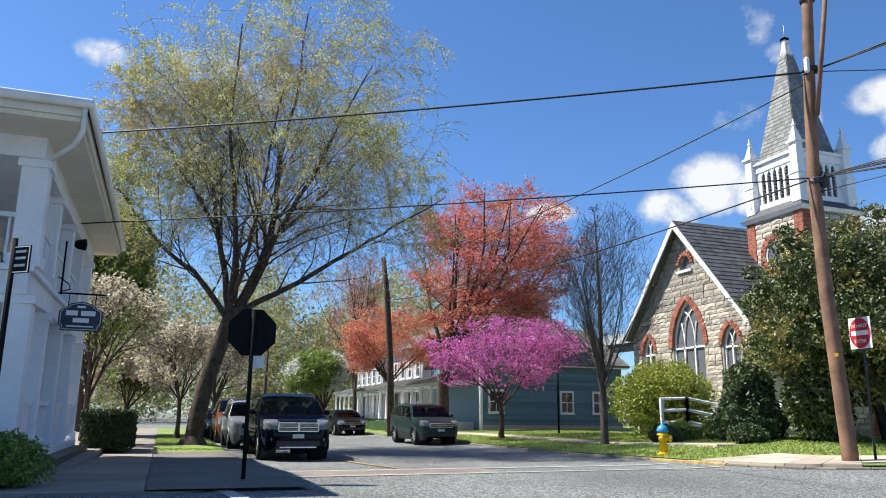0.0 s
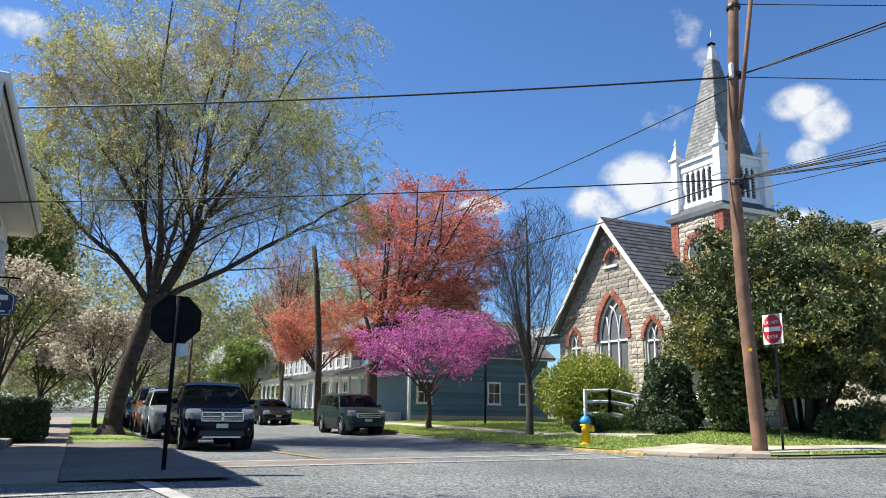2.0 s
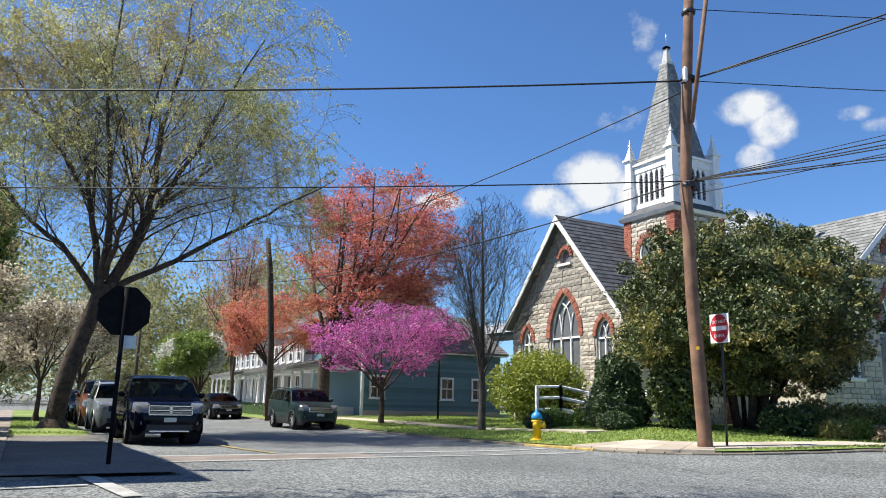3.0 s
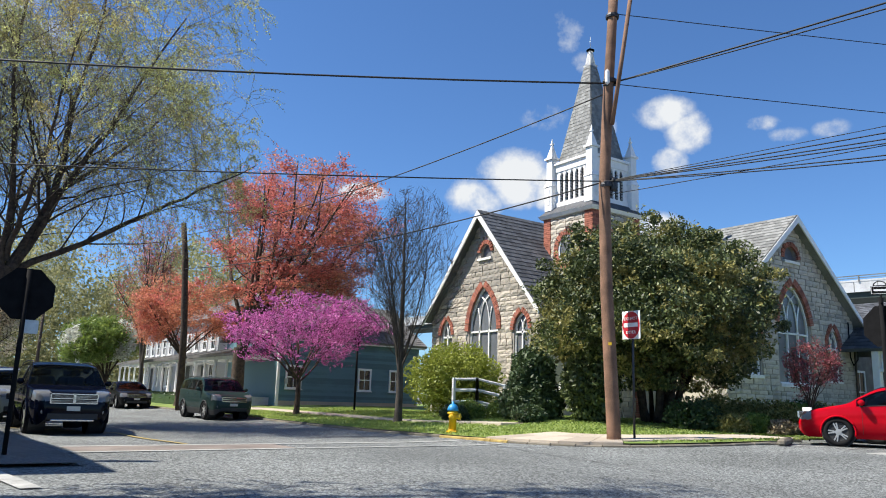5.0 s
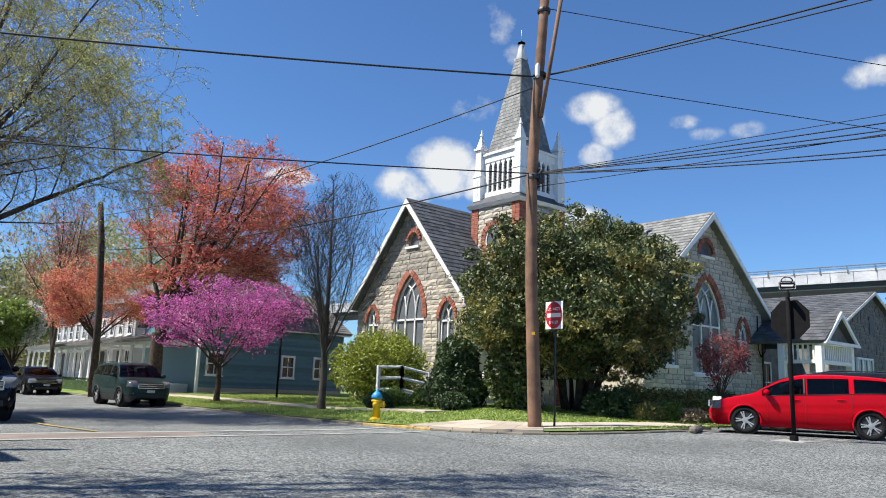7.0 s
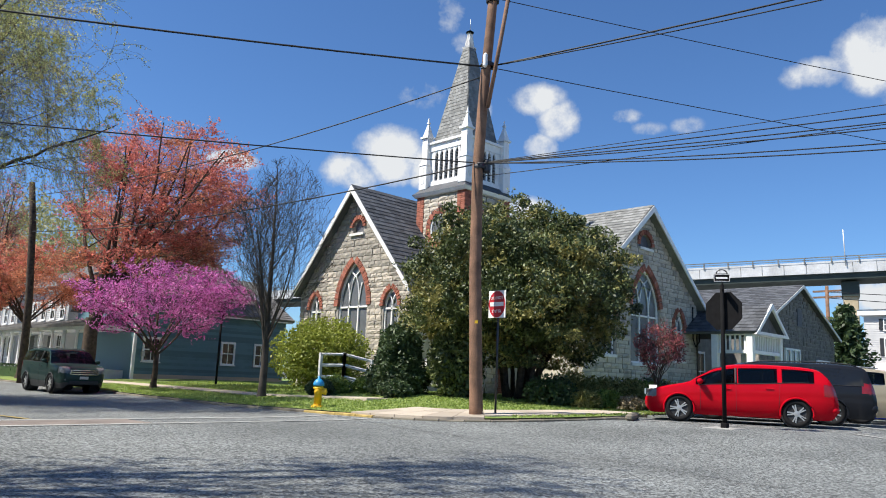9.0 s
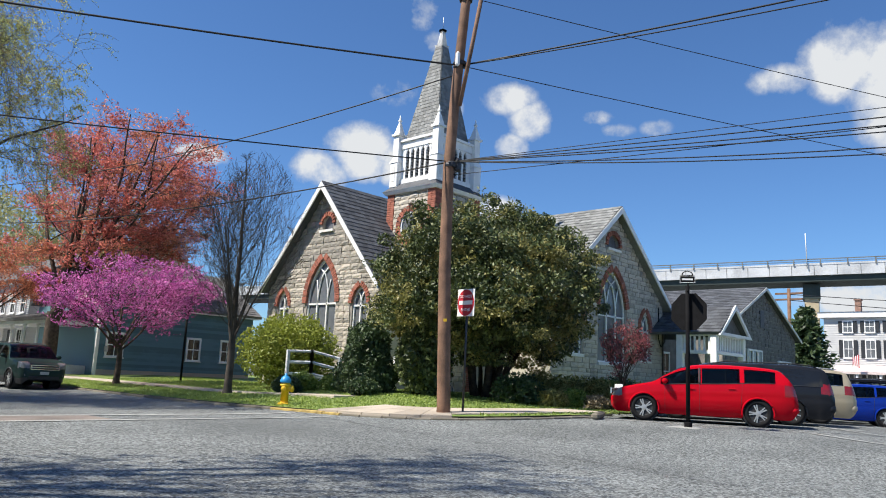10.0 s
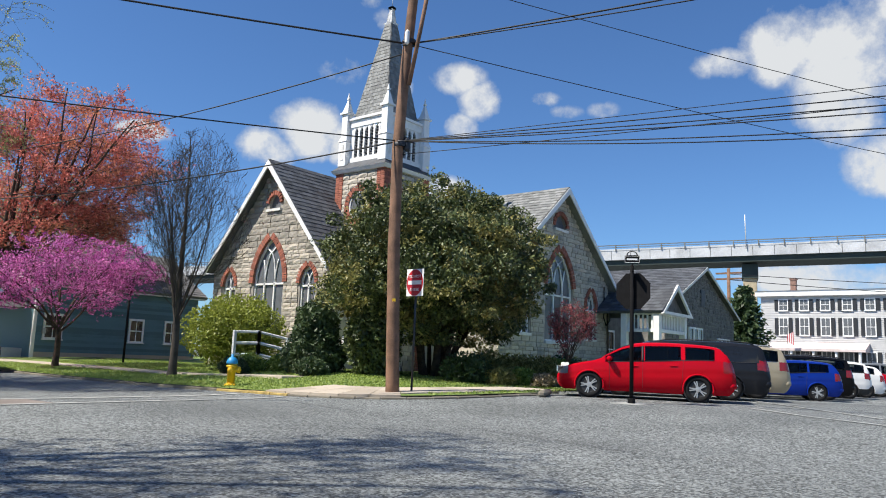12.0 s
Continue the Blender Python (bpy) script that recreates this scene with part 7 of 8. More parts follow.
for k in range(9):
    for s in (-1, 1):
        v, f = tube_data([ML @ Vector((0.1 * k, 0, 0 if s > 0 else 0.8)), ML @ Vector((0.1 * k + 0.5 * (1 if k < 5 else 0.4), 0.01 * s, 0.8 if s > 0 else 0))], 0.016, 4)
        part("slat", mesh_of("slat", v, f, M_WHITE_OLD), None, lat)
# Small white notice by the crimson tree.
no = thing("notice_sign", "small white notice on a stake in the bed", "sign")
part("board", box(19.62, 19.64, 10.95, 11.2, 0.75, 1.1), M_SIGN_WHITE, no)
part("bar", box(19.61, 19.62, 11.0, 11.15, 0.85, 1.0), M_BLACK, no)
tube("stake", [(19.65, 11.07, 0.2), (19.65, 11.07, 0.8)], 0.02, M_BLACK, no, 5)

# ---- the inn on the corner ----
M_INN = mat("inn_white_paint", (0.74, 0.75, 0.77), 0.6, vary=0.08, scale=1.5, fine=18, bump=0.08)
M_NAVY_SIGN = mat("navy_sign_paint", (0.012, 0.018, 0.05), 0.4, vary=0.2, scale=5, bump=0)
# Grey hall stone, well below M_STONE: the hall's shade is put into its colour.
M_SHADED_HALL = mat("shaded_hall_stone", (0.16, 0.155, 0.145), 0.95, vary=0.3, scale=2.5, fine=16, bump=0.6, bump_scale=7)
M_WHITE_WALL = mat("white_clapboard", (0.48, 0.48, 0.48), 0.6, vary=0.08, scale=1, fine=12, bump=0.05, island=0.15)
M_SHUTTER = mat("black_shutter", (0.02, 0.022, 0.026), 0.5, vary=0.2, scale=5)
M_STEELWORK = mat("bridge_paint", (0.58, 0.585, 0.59), 0.6, vary=0.2, scale=0.4, fine=4)
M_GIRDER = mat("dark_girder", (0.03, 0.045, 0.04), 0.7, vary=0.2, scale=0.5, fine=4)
M_PIER = mat("bridge_pier_concrete", (0.46, 0.38, 0.25), 0.9, vary=0.2, scale=0.5, fine=5)
M_PIER_DARK = mat("weathered_rail_steel", (0.16, 0.165, 0.16), 0.7, vary=0.25, scale=0.6, fine=5)
M_RED_ROOF = mat("red_porch_roof", (0.62, 0.52, 0.50), 0.7, vary=0.15, scale=1, fine=8)
M_CHIMNEY = mat("old_brown_brick", (0.22, 0.13, 0.10), 0.9, vary=0.3, scale=3, fine=14, bump=0.4)
M_CREAM = mat("cream_paint", (0.70, 0.66, 0.56), 0.6, vary=0.08, scale=1.5, fine=12)

inn = thing("inn", "white two-storey inn with a columned porch and balcony", "house")
ix, far_y = -2.35, 23.6
part("wall", box(-12, -4.1, 15.6, far_y, 0.0, 5.6), M_INN, inn)
part("porch_floor", box(-12, ix + 0.2, 13.85, far_y, -0.1, 0.32), M_INN, inn)
part("step", box(ix + 0.2, ix + 0.55, 13.6, far_y - 0.4, -0.1, 0.17), M_DARK_STEEL, inn, "dark blue-grey porch edge")
part("balcony_floor", box(-12, ix + 0.12, 13.75, far_y, 2.92, 3.3), M_INN, inn)
part("balcony_moulding", box(-12, ix + 0.2, 13.68, far_y + 0.05, 3.3, 3.4), M_INN, inn)
part("upper_beam", box(-12, ix + 0.14, 13.75, far_y, 5.25, 5.62), M_INN, inn)
for k in range(5):
    y = 14.05 + 2.36 * k
    wcol = 0.21 if k == 0 else 0.14
    for z0, z1 in ((0.32, 2.92), (3.4, 5.25)):
        col = part("column", box(ix - wcol, ix + wcol, y - wcol, y + wcol, z0, z1, bevel=0.015), M_INN, inn)
        part("capital", box(ix - wcol - 0.05, ix + wcol + 0.05, y - wcol - 0.05, y + wcol + 0.05, z1 - 0.14, z1 - 0.004), M_INN, col)
        part("plinth", box(ix - wcol - 0.04, ix + wcol + 0.04, y - wcol - 0.04, y + wcol + 0.04, z0 + 0.002, z0 + 0.2), M_INN, col)
    if k < 4:
        for z0 in (0.32, 3.4):
            rail = part("railing", box(ix - 0.05, ix + 0.05, y + wcol, y + 2.36 - 0.14, z0 + 0.85, z0 + 0.93), M_INN, inn)
            part("bottom_rail", box(ix - 0.04, ix + 0.04, y + wcol, y + 2.36 - 0.14, z0 + 0.1, z0 + 0.16), M_INN, rail)
            if z0 > 1 or k in (1,):
                for j in range(12):
                    yy = y + 0.3 + j * 0.165
                    part("baluster", box(ix - 0.02, ix + 0.02, yy - 0.02, yy + 0.02, z0 + 0.16, z0 + 0.85), M_INN, rail)
            else:
                part("panel", box(ix - 0.02, ix + 0.02, y + wcol, y + 2.2, z0 + 0.16, z0 + 0.85), M_INN, rail)
        for z0, z1 in ((0.5, 2.6), (3.5, 5.0)):
            wn0 = part("window", ring([(-0.5, z0), (0.5, z0), (0.5, z1), (-0.5, z1)], [(-0.42, z0 + 0.1), (0.42, z0 + 0.1), (0.42, z1 - 0.08), (-0.42, z1 - 0.08)], 0.1, Matrix.Translation((-4.1, y + 2.2, 0)) @ Matrix.Rotation(math.pi / 2, 4, "Z") @ Matrix.Translation((0, -0.06, 0))), M_INN, inn)
            part("pane", box(-4.11, -4.085, y + 1.76, y + 2.64, z0 + 0.1, z1 - 0.08), M_GLASS, wn0)
for k in range(4):
    x = -2.35 - 2.4 * k
    for z0, z1 in ((0.32, 2.92), (3.4, 5.25)):
        if k:
            part("column", box(x - 0.16, x + 0.16, 13.9, 14.2, z0, z1, bevel=0.015), M_INN, inn)
    rail = part("railing", box(x - 2.25, x - 0.15, 13.98, 14.08, 4.25, 4.33), M_INN, inn)
    for j in range(12):
        part("baluster", box(x - 2.2 + j * 0.17, x - 2.16 + j * 0.17, 14.01, 14.05, 3.5, 4.25), M_INN, rail)
# soffit, fascia, gutter and hip roof
part("soffit", box(-14, -1.62, 12.75, far_y + 0.5, 5.62, 5.70), M_CREAM, inn)
part("fascia", box(-14, -1.56, 12.69, far_y + 0.56, 5.70, 5.90), M_CREAM, inn)
for pts in ([(-14, 12.6, 5.9), (-1.47, 12.6, 5.9), (-1.47, far_y + 0.6, 5.9)],):
    tube("gutter", pts, 0.08, M_WHITE, inn, 8)
tube("downpipe", [(-1.55, 12.65, 5.85), (-1.55, 12.65, 5.45), (-1.7, 13.0, 5.3), (-2.1, 13.72, 5.25)], 0.045, M_WHITE, inn, 8)
part("roof", mesh_of("roof", [(-14, 12.65, 5.92), (-1.5, 12.65, 5.92), (-1.5, far_y + 0.6, 5.92), (-14, far_y + 0.6, 5.92), (-14, 18, 7.0), (-6.5, 18, 7.0)], [(0, 1, 5, 4), (1, 2, 5), (2, 3, 4, 5), (0, 4, 3), (0, 3, 2, 1)], M_SHINGLE), None, inn)
fl = part("floodlight", lathe([(0.06, 0), (0.10, 0.05), (0.13, 0.22), (0.02, 0.24)], 12, Matrix.Translation((-2.02, 17.4, 4.55)) @ Matrix.Rotation(math.pi / 2, 4, "Y")), M_BLACK, inn, "black outdoor floodlight")
tube("conduit", [(-2.18, 17.4, 4.6), (-2.18, 17.4, 3.45)], 0.02, M_BLACK, inn, 5)
sg = thing("hanging_sign", "dark navy scalloped inn sign hanging from a bracket", "sign")
o = [(-0.36, 2.66), (0.36, 2.66), (0.36, 2.74), (0.41, 2.78), (0.41, 3.05), (0.36, 3.1), (0.3, 3.12), (0.2, 3.22), (0, 3.26), (-0.2, 3.22), (-0.3, 3.12), (-0.36, 3.1), (-0.41, 3.05), (-0.41, 2.78), (-0.36, 2.74)]
MG = Matrix.Translation((-1.70, 16.9, 0))
bd = part("board", prism(o, 0.05, MG), M_NAVY_SIGN, sg)
part("edge_line", ring([(x * 0.93, 2.96 + (z - 2.96) * 0.92) for x, z in o], [(x * 0.89, 2.96 + (z - 2.96) * 0.87) for x, z in o], 0.006, MG @ Matrix.Translation((0, -0.008, 0))), M_STEEL, bd)
for x0, x1, z0, z1 in ((-0.08, 0.08, 3.13, 3.17), (-0.28, -0.06, 2.97, 3.07), (0.0, 0.27, 2.97, 3.07), (-0.14, 0.16, 2.83, 2.92), (-0.25, 0.25, 2.74, 2.765)):
    part("lettering_bar", box(x0, x1, -0.006, 0.0, z0, z1), M_SIGN_WHITE, bd, "pale name lettering shown as bars").data.transform(MG)
tube("bracket", [(-2.2, 16.92, 3.42), (-1.25, 16.92, 3.42)], 0.018, M_BLACK, sg, 6)
tube("scroll", [(-2.2, 16.92, 3.75), (-2.0, 16.92, 3.62), (-1.95, 16.92, 3.5), (-2.1, 16.92, 3.46)], 0.014, M_BLACK, sg, 5)
for x in (-1.95, -1.45):
    tube("chain", [(x, 16.92, 3.42), (x, 16.92, 3.18)], 0.01, M_BLACK, sg, 4)
fence = thing("fence", "low white garden fence past the hedge", "fence")
for k in range(14):
    part("picket", box(-1.72, -1.66, 29 + 0.9 * k, 29.82 + 0.9 * k, 0.05, 0.75, bevel=0.02), M_WHITE_OLD, fence)


# ---- houses ----
def sash(parent, m, w, h, shutters=False, material=None, light=M_GLASS, cross=True):
    """A sash window standing on the local origin, facing -y."""
    material = material or M_WHITE
    m = m @ Matrix.Translation((0, -0.04, 0))
    win = part("window", ring([(-w / 2 - 0.1, -0.08), (w / 2 + 0.1, -0.08), (w / 2 + 0.1, h + 0.12), (-w / 2 - 0.1, h + 0.12)], [(-w / 2, 0), (w / 2, 0), (w / 2, h), (-w / 2, h)], 0.12, m @ Matrix.Translation((0, -0.05, 0))), material, parent)
    part("pane", box(-w / 2, w / 2, 0.0, 0.02, 0, h), light, win).data.transform(m)
    part("sill", box(-w / 2 - 0.14, w / 2 + 0.14, -0.11, 0.02, -0.14, -0.081), material, win).data.transform(m)
    part("meeting_rail", box(-w / 2, w / 2, -0.03, -0.002, h / 2 - 0.03, h / 2 + 0.03), material, win).data.transform(m)
    if cross:
        part("glazing_bar", box(-0.02, 0.02, -0.02, -0.002, 0, h), material, win).data.transform(m)
    if shutters:
        for s in (-1, 1):
            sh = part("shutter", box(s * (w / 2 + 0.11), s * (w / 2 + 0.11 + w * 0.48), -0.06, -0.005, -0.05, h + 0.05, bevel=0.01), M_SHUTTER, win)
            sh.data.transform(m)
    return win


def clapboards(parent, m, w, z0, z1, material, board=0.13, gable=0.0):
    """Overlapping boards across a wall that faces local -y; gable: how far it rises to a point."""
    verts, faces = [], []
    z = z0
    while z < z1 + gable:
        a = 0.0 if z < z1 else w / 2 * (z - z1) / gable
        if w - 2 * a < 0.15:
            break
        b = len(verts)
        verts += [m @ Vector(p) for p in ((a, -0.05, z), (w - a, -0.05, z), (w - a, -0.005, z + board), (a, -0.005, z + board), (a, 0.02, z), (w - a, 0.02, z))]
        faces += [(b, b + 1, b + 2, b + 3), (b + 4, b + 5, b + 1, b)]
        z += board
    ob = part("clapboard", mesh_of("clapboard", verts, faces, material), None, parent)
    ob["kind"] = "stuff"


teal = thing("house", "teal clapboard house with white window trim", "house")
TQ, tz = 41.0, 0.25
part("wall", box(17.4, 26.9, TQ, TQ + 9, tz, 4.1), M_TEAL, teal)
clapboards(teal, Matrix.Translation((17.4, TQ, 0)), 9.5, tz + 0.3, 4.1, M_TEAL, 0.17)
part("foundation", box(17.42, 26.88, TQ - 0.02, TQ, tz - 0.1, tz + 0.3), M_CONCRETE, teal)
part("corner_board", box(17.3, 17.45, TQ - 0.06, TQ + 0.1, tz, 4.1), M_WHITE, teal)
for x, w0 in ((18.3, 0.8), (22.97, 0.72), (25.2, 0.75)):
    sash(teal, Matrix.Translation((x, TQ - 0.02, 1.32)), w0, 1.15)
part("eave", box(17.1, 27.2, TQ - 0.35, TQ + 0.1, 4.0, 4.2), M_WHITE_OLD, teal)
roof_slope("roof", teal, (17.0, TQ - 0.4, 4.15), (27.3, TQ - 0.4, 4.15), (27.3, TQ + 4.5, 6.9), (17.0, TQ + 4.5, 6.9), M_SHINGLE, 0.3, 0.6)
part("roof", mesh_of("roof", [(17.0, TQ + 4.5, 6.9), (27.3, TQ + 4.5, 6.9), (27.3, TQ + 9.4, 4.15), (17.0, TQ + 9.4, 4.15)], [(0, 1, 2, 3)], M_SHINGLE), None, teal)
part("meter_box", box(17.75, 17.95, TQ - 0.14, TQ - 0.03, 1.5, 1.8, bevel=0.01), M_STEEL, teal)


def porch_house(x0, y0, y1, wall, label, floors=2, height=5.6, trim=None, roof=None):
    """A house that faces the side street with a columned porch along its front."""
    trim = trim or M_WHITE
    h = thing("house", label, "house")
    z0 = 0.15
    part("wall", box(x0 + 2.4, x0 + 10, y0, y1, z0, height), wall, h)
    m = Matrix.Translation((x0 + 2.4, y1, 0)) @ Matrix.Rotation(-math.pi / 2, 4, "Z")
    clapboards(h, m, y1 - y0, z0 + 0.5, height, wall)
    clapboards(h, Matrix.Translation((x0 + 2.4, y0, 0)), 7.6, z0 + 0.5, height, wall)
    part("porch_floor", box(x0, x0 + 2.4, y0, y1, z0 - 0.1, z0 + 0.55), M_WHITE_OLD, h)
    part("porch_beam", box(x0 + 0.05, x0 + 2.4, y0, y1, 2.85, 3.1), trim, h)
    roof_slope("porch_roof", h, (x0 - 0.3, y1 + 0.2, 3.1), (x0 - 0.3, y0 - 0.2, 3.1), (x0 + 2.4, y0 - 0.2, 3.75), (x0 + 2.4, y1 + 0.2, 3.75), roof or M_SHINGLE, 0.3, 0.6)
    k = max(3, round((y1 - y0) / 2.0))
    for i in range(k + 1):
        y = y0 + 0.12 + (y1 - y0 - 0.24) * i / k
        c = part("column", lathe([(0.12, z0 + 0.55), (0.12, z0 + 0.7), (0.085, z0 + 0.75), (0.075, 2.65), (0.12, 2.72), (0.12, 2.85)], 10, Matrix.Translation((x0 + 0.2, y, 0))), trim, h, smooth=True)
    for i in range(k):
        y = y0 + (y1 - y0) * (i + 0.5) / k
        if i % 2 == 0:
            sash(h, m @ Matrix.Translation((y1 - y, -0.03, z0 + 1.1)), 0.8, 1.5, material=trim)
        else:
            d = part("door", box(-0.45, 0.45, -0.06, 0.0, z0 + 0.55, z0 + 2.6, bevel=0.01), M_SHUTTER, h)
            d.data.transform(m @ Matrix.Translation((y1 - y, 0, 0)))
        sash(h, m @ Matrix.Translation((y1 - y, -0.03, 3.95)), 0.75, 1.2, material=trim)
    part("eave", box(x0 + 2.0, x0 + 10.4, y0 - 0.3, y1 + 0.3, height, height + 0.18), trim, h)
    ym = (y0 + y1) / 2
    roof_slope("roof", h, (x0 + 1.9, y1 + 0.4, height + 0.15), (x0 + 1.9, y0 - 0.4, height + 0.15), (x0 + 6.2, y0 - 0.4, height + 2.6), (x0 + 6.2, y1 + 0.4, height + 2.6), roof or M_SHINGLE, 0.3, 0.6)
    part("gable", prism([(0, height + 0.1), (8.0, height + 0.1), (4.0, height + 2.5)], 0.2, Matrix.Translation((x0 + 2.2, y0, 0))), wall, h)
    return h


porch_house(15.3, 42.2, 50.5, M_CREAM, "cream house with a columned porch behind the maple", height=5.4)
porch_house(15.6, 53.5, 63.0, M_WHITE_WALL, "white clapboard house with a columned porch", height=5.9)
porch_house(16.2, 66.5, 76.0, M_WHITE_WALL, "white house far along the street", height=5.9)
hedge(46, 13.4, 14.4, 46, 62, 0.05, 0.75, "low dark hedge before the porch houses", L_BOX, 0.06, 6000)

# ---- the grey hall beside the church, with its white porch ----
hall = thing("church_hall", "grey stone hall with a shingle roof beside the church", "hall")
HY, HX, HH = 18.0, 50.2, 6.4
hw = walled(hall, [(-HH, 0.2), (HH, 0.2), (HH, 4.9), (0, 7.75), (-HH, 4.9)], [], Matrix.Translation((HX, HY, 0)))
stone_wall(hw, [(-HH, 0.2), (HH, 0.2), (HH, 4.9), (0, 7.75), (-HH, 4.9)], [[(-2.9, 1.4), (-0.3, 1.4), (-0.3, 3.7), (-2.9, 3.7)], [(2.6, 1.4), (5.0, 1.4), (5.0, 3.2), (2.6, 3.2)]], Matrix.Translation((HX, HY, 0)), course=0.26, long=(0.35, 0.9), material=M_SHADED_HALL)
part("wall", box(HX - HH, HX + HH, HY + 0.4, HY + 16, 0.2, 4.9), M_SHADED_HALL, hall)
part("wall", box(38.3, HX - HH, HY + 2.2, HY + 12, 0.2, 4.3), M_SHADED_HALL, hall)
for s in (-1, 1):
    x0 = HX + s * (HH + 0.35)
    roof_slope("roof", hall, (x0, HY - 0.4, 4.75), (x0, HY + 16, 4.75), (HX, HY + 16, 7.85), (HX, HY - 0.4, 7.85), M_SLATE, 0.35, 0.5)
    v = [(x0, HY - 0.44, 4.6), (x0, HY - 0.44, 4.75), (HX, HY - 0.44, 7.85), (HX, HY - 0.44, 7.65)]
    part("barge_board", mesh_of("barge_board", v + [(a, b + 0.06, c) for a, b, c in v], [(0, 1, 2, 3), (7, 6, 5, 4), (0, 4, 5, 1), (1, 5, 6, 2), (2, 6, 7, 3), (3, 7, 4, 0)], M_WHITE_OLD), None, hall)
roof_slope("roof", hall, (38.5, HY + 1.9, 4.3), (HX - HH, HY + 1.9, 4.3), (HX - HH, HY + 7, 7.0), (38.5, HY + 7, 7.0), M_SLATE, 0.35, 0.5)
for x in (-2.4, -1.6, -0.8):
    sash(hall, Matrix.Translation((HX + x, HY - 0.12, 1.6)), 0.6, 2.0, cross=False)
for x in (3.0, 3.8, 4.6):
    sash(hall, Matrix.Translation((HX + x, HY - 0.12, 1.6)), 0.6, 1.5, cross=False)
part("vent_louvre", box(HX - 0.35, HX + 0.35, HY - 0.1, HY, 5.2, 6.3), M_LOUVRE, hall)
part("notice_board", box(38.9, 39.7, HY + 2.1, HY + 2.2, 1.8, 3.3), M_WHITE_OLD, hall)
sash(hall, Matrix.Translation((40.9, HY + 2.17, 1.0)), 0.9, 2.0)
porch = thing("porch", "white timber entrance porch with a slatted balustrade", "porch")
PX0, PX1, PY, PD = 37.1, 40.6, 15.6, 1.8
PM = (PX0 + PX1) / 2
for x in (PX0, PX1):
    for y in (PY, PY + PD):
        part("post", box(x - 0.16, x + 0.16, y - 0.16, y + 0.16, 0.2, 3.9, bevel=0.015), M_WHITE, porch)
part("beam", box(PX0 - 0.1, PX1 + 0.1, PY - 0.12, PY + 0.12, 2.85, 3.02), M_WHITE, porch)
part("beam", box(PX0 - 0.1, PX1 + 0.1, PY - 0.12, PY + 0.12, 3.75, 3.95), M_WHITE, porch)
k = 15
for i in range(k):
    x = PX0 + 0.25 + (PX1 - PX0 - 0.5) * i / (k - 1)
    part("slat", box(x - 0.045, x + 0.045, PY - 0.03, PY + 0.03, 3.02, 3.75), M_WHITE, porch)
for i in range(6):
    y = PY + 0.28 + 0.25 * i
    part("slat", box(PX0 - 0.03, PX0 + 0.03, y - 0.045, y + 0.045, 3.02, 3.75), M_WHITE, porch)
part("side_beam", box(PX0 - 0.12, PX0 + 0.12, PY, PY + PD + 0.1, 2.85, 3.02), M_WHITE, porch)
part("side_beam", box(PX0 - 0.12, PX0 + 0.12, PY, PY + PD + 0.1, 3.75, 3.95), M_WHITE, porch)
part("floor", box(PX0 - 0.2, PX1 + 0.2, PY - 0.2, PY + 4.5, 0.1, 0.35), M_CONCRETE, porch)
roof_slope("roof", porch, (PX0 - 0.3, PY - 0.4, 3.9), (PX0 - 0.3, PY + 4.6, 3.9), (PM, PY + 4.6, 5.35), (PM, PY - 0.4, 5.35), M_SLATE, 0.3, 0.4)
roof_slope("roof", porch, (PX1 + 0.3, PY - 0.4, 3.9), (PX1 + 0.3, PY + 4.6, 3.9), (PM, PY + 4.6, 5.35), (PM, PY - 0.4, 5.35), M_SLATE, 0.3, 0.4)
part("gable_panel", prism([(-1.75, 3.95), (1.75, 3.95), (0, 5.2)], 0.1, Matrix.Translation((PM, PY, 0))), M_SHADED_HALL, porch)
part("gable_trim", ring([(-2.1, 3.78), (2.1, 3.78), (0, 5.45)], [(-1.65, 3.93), (1.65, 3.93), (0, 5.2)], 0.1, Matrix.Translation((PM, PY - 0.45, 0))), M_WHITE, porch)

# ---- the white three-storey house at the end of the bays ----
wh = thing("house", "white three-storey house with black shutters and a porch", "house")
WX, WY0, WY1 = 92.0, 11.5, 26.0
part("wall", box(WX, WX + 12, WY0, WY1, 0, 10.0), M_WHITE_WALL, wh)
mw = Matrix.Translation((WX, WY1, 0)) @ Matrix.Rotation(-math.pi / 2, 4, "Z")
clapboards(wh, mw, WY1 - WY0, 0.4, 9.9, M_WHITE_WALL, 0.2)
part("cornice", box(WX - 0.5, WX + 12.5, WY0 - 0.5, WY1 + 0.5, 9.75, 10.35), M_WHITE, wh)
part("roof", mesh_of("roof", [(WX - 0.6, WY0 - 0.6, 10.36), (WX - 0.6, WY1 + 0.6, 10.36), (WX + 6, WY1 - 3, 11.0), (WX + 6, WY0 + 3, 11.0), (WX + 12.5, WY1 + 0.6, 10.36), (WX + 12.5, WY0 - 0.6, 10.36)], [(0, 3, 2, 1), (1, 2, 4), (2, 3, 5, 4), (0, 5, 3)], M_STEELWORK), None, wh)
for i in range(6):
    x = 2.45 + 2.2 * i
    for z, hh in ((8.15, 1.15), (5.35, 1.85), (1.6, 1.9)):
        sash(wh, mw @ Matrix.Translation((x, -0.04, z)), 0.85, hh, shutters=True, light=M_CHURCH_GLASS)
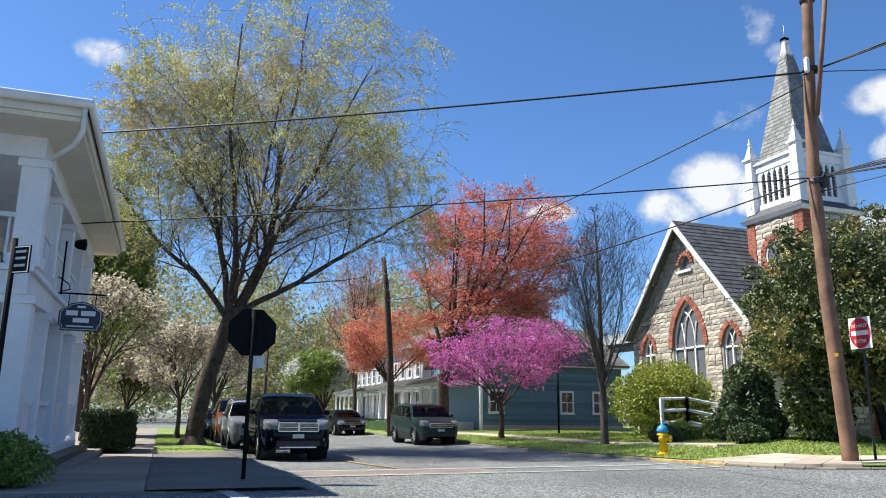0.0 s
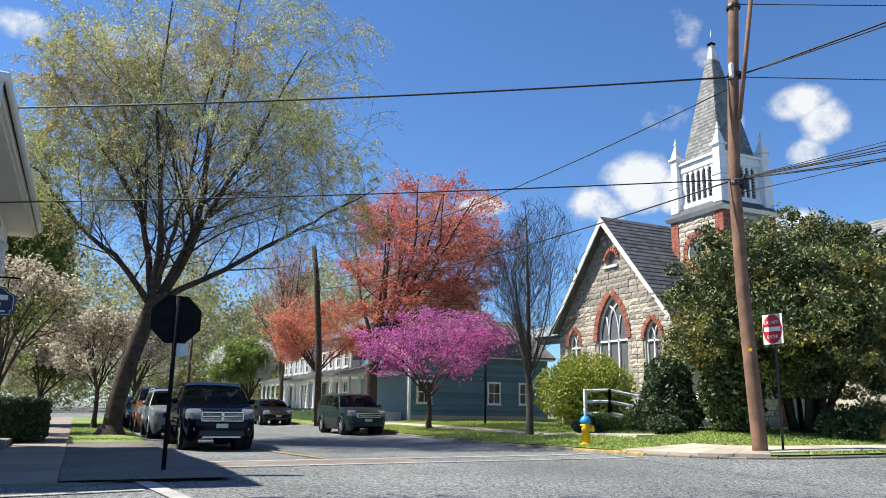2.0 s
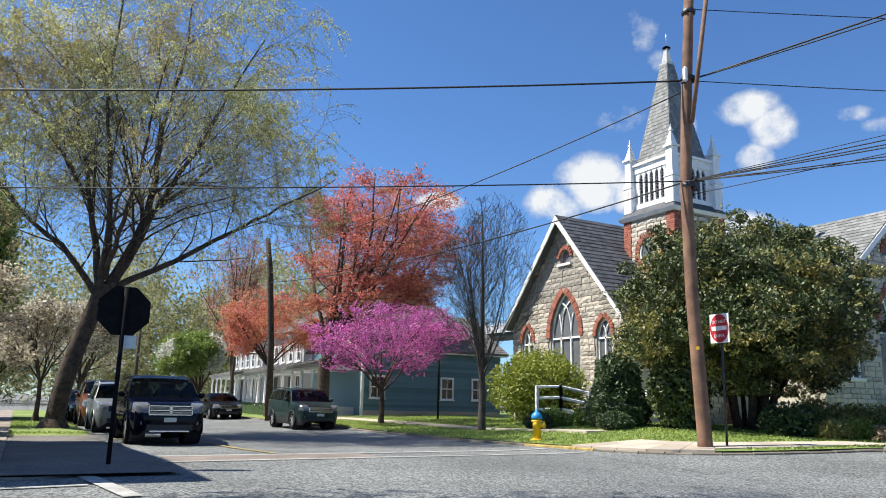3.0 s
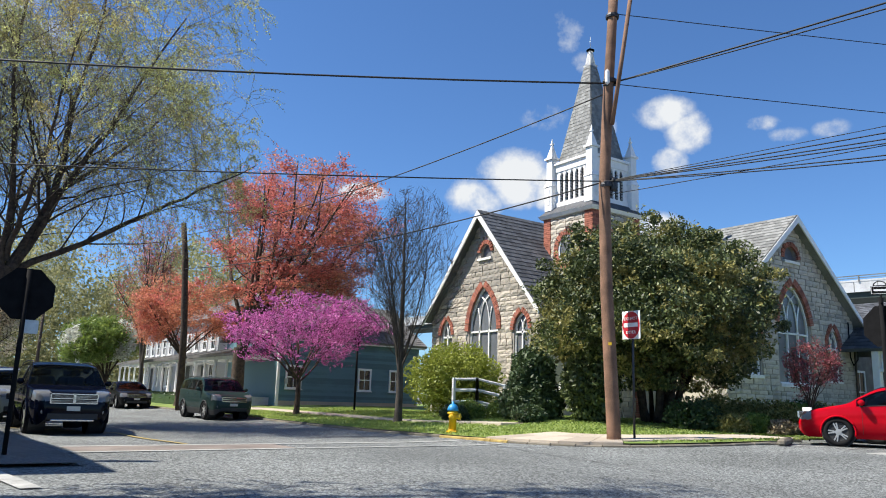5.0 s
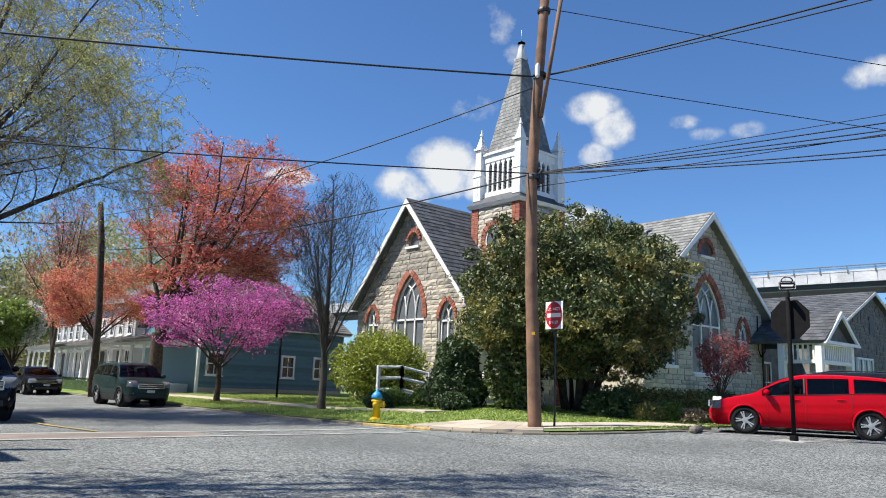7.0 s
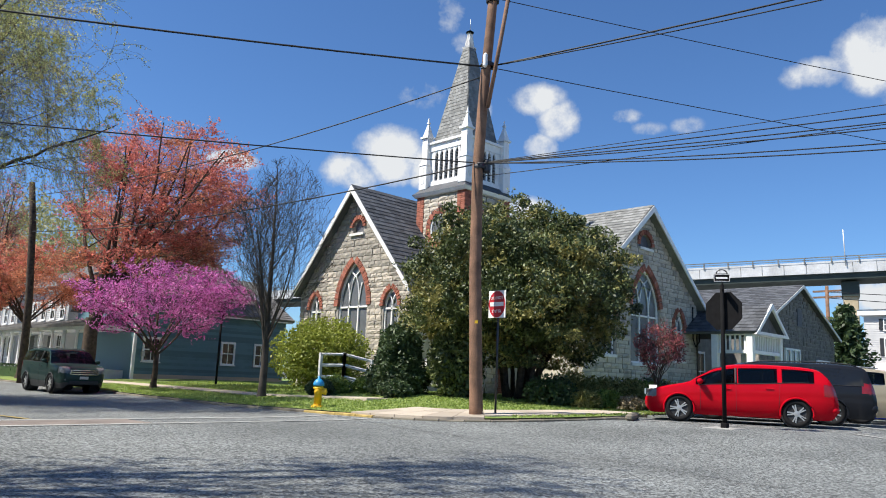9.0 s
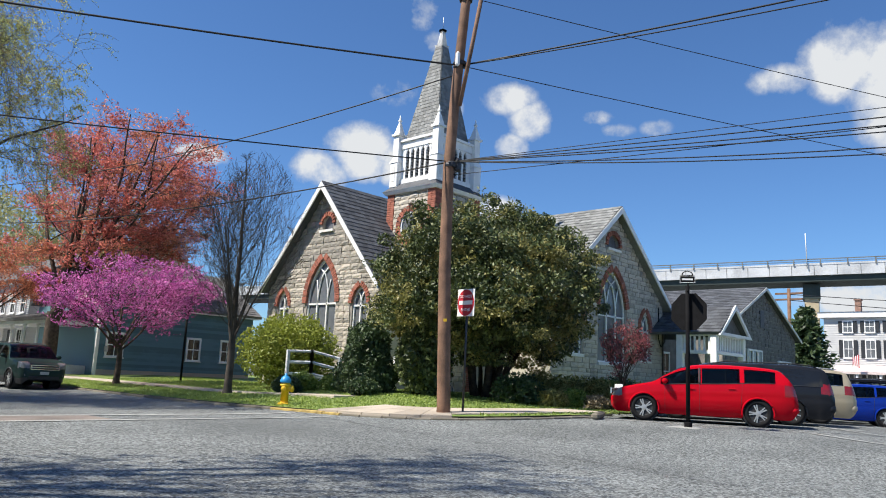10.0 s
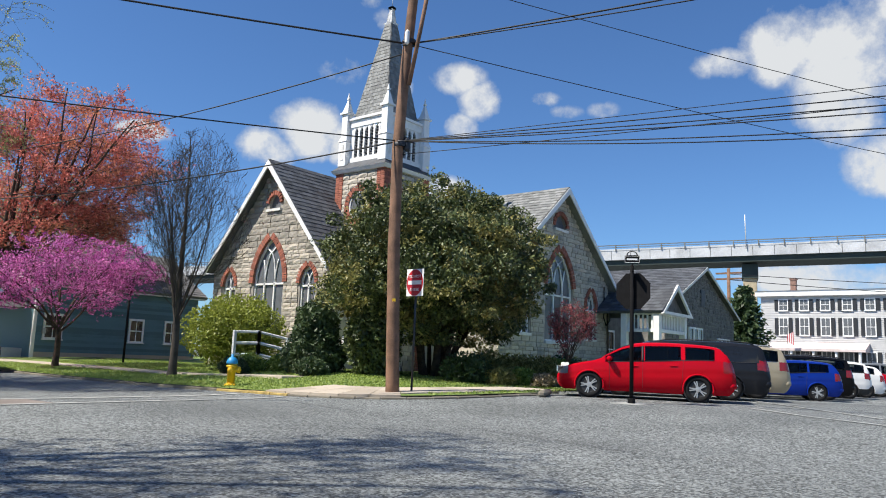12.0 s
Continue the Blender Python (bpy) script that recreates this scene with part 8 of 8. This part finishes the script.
part("porch_roof", mesh_of("porch_roof", [(WX - 2.6, WY1 - 1.2, 3.75), (WX - 2.6, WY0 + 3.4, 3.75), (WX, WY0 + 3.4, 4.55), (WX, WY1 - 1.2, 4.55), (WX - 2.6, WY1 - 1.2, 3.5), (WX - 2.6, WY0 + 3.4, 3.5), (WX, WY0 + 3.4, 3.5), (WX, WY1 - 1.2, 3.5)], [(0, 1, 2, 3), (4, 5, 1, 0), (7, 6, 5, 4), (3, 7, 4, 0), (1, 5, 6, 2)], M_RED_ROOF), None, wh, "pale faded porch roof")
for i in range(5):
    y = WY1 - 1.5 - 2.25 * i
    part("column", lathe([(0.17, 0), (0.15, 3.4), (0.2, 3.5)], 8, Matrix.Translation((WX - 2.3, y, 0))), M_WHITE, wh)
ch = part("chimney", box(WX + 3, WX + 3.6, 22.9, 23.5, 10.5, 12.2), M_CHIMNEY, wh)
part("chimney_cap", box(WX + 2.9, WX + 3.7, 22.8, 23.6, 12.0, 12.12), M_CHIMNEY, ch)
flag = thing("flag", "small striped flag hanging from the porch", "flag")
v, f = tube_data([(WX - 2.4, 22.6, 4.2), (WX - 3.6, 22.2, 6.2)], 0.04, 5)
part("staff", mesh_of("staff", v, f, M_STEEL), None, flag)
for i in range(7):
    part("stripe", box(WX - 3.5, WX - 3.46, 21.7 + 0.09 * i, 21.787 + 0.09 * i, 4.1 + 0.06 * i, 5.5 - 0.05 * i), M_SIGN_RED if i % 2 == 0 else M_SIGN_WHITE, flag)

# ---- the high bridge in the distance ----
bridge = thing("bridge", "long white girder road bridge on tall concrete piers", "bridge")
B0, B1 = Vector((124.6, 63.9, 0)), Vector((138.6, 19.6, 0))
way = (B1 - B0).normalized()
ang = math.atan2(way.y, way.x)
MB = Matrix.Translation(B0) @ Matrix.Rotation(ang, 4, "Z")
slope = 1.25 / (B1 - B0).length
MB = MB @ Matrix.Rotation(-math.atan(slope), 4, "Y")
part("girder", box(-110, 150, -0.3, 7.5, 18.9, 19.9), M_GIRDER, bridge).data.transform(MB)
part("deck", box(-110, 150, -0.7, 8, 19.9, 21.6), M_STEELWORK, bridge).data.transform(MB)
part("parapet", box(-110, 150, -0.75, -0.5, 21.6, 21.9), M_STEELWORK, bridge).data.transform(MB)
part("middle_rail", box(-110, 150, -0.75, -0.67, 22.15, 22.25), M_PIER_DARK, bridge).data.transform(MB)
part("handrail", box(-110, 150, -0.75, -0.65, 22.5, 22.66), M_PIER_DARK, bridge).data.transform(MB)
for i in range(64):
    x = -108 + 4.0 * i
    part("railing_post", box(x - 0.1, x + 0.1, -0.85, -0.6, 21.5, 22.6), M_PIER_DARK, bridge).data.transform(MB)
for i in range(75):
    x = -109 + 3.4 * i
    part("deck_joint", box(x - 0.04, x + 0.04, -0.73, -0.69, 19.95, 21.58), M_PIER_DARK, bridge).data.transform(MB)
q = (134.3, 39.7)
along = (Vector((q[0], q[1], 0)) - B0).dot(way)
for s in (-60, 0, 52):
    c = B0 + way * (along + s)
    pier = part("pier", box(-1.1, 1.1, 1.2, 5.3, -1, 19.2, bevel=0.1), M_PIER, bridge)
    pier.data.transform(Matrix.Translation((c.x, c.y, 0)) @ Matrix.Rotation(ang, 4, "Z"))
    part("pier_head", box(-1.3, 1.3, 0.9, 5.6, 16.9, 19.3), M_GIRDER, pier, "dark pier head in the girder's colour").data.transform(Matrix.Translation((c.x, c.y, 0)) @ Matrix.Rotation(ang, 4, "Z"))
tube("sign_mast", [MB @ Vector((along, -0.9, 21)), MB @ Vector((along, -0.9, 27))], 0.08, M_STEELWORK, bridge, 5)
up5 = thing("utility_pole", "far utility pole with cross arms beyond the hall", "utility pole")
tube("pole", [(66.6, 21.5, 0), (66.6, 21.5, 9.9)], [0.2, 0.14], M_WOOD_POLE, up5, 7)
for z in (9.4, 8.9):
    part("cross_arm", box(66.5, 66.7, 20.4, 22.6, z, z + 0.14), M_WOOD_POLE, up5)
cable((66.6, 21.5, 9.4), (95, -10, 10.0), 0.4, 0.03, "far black cable over the white house")
cable((66.6, 21.5, 8.9), (95, -10, 9.0), 0.5, 0.03, "far black cable over the white house")
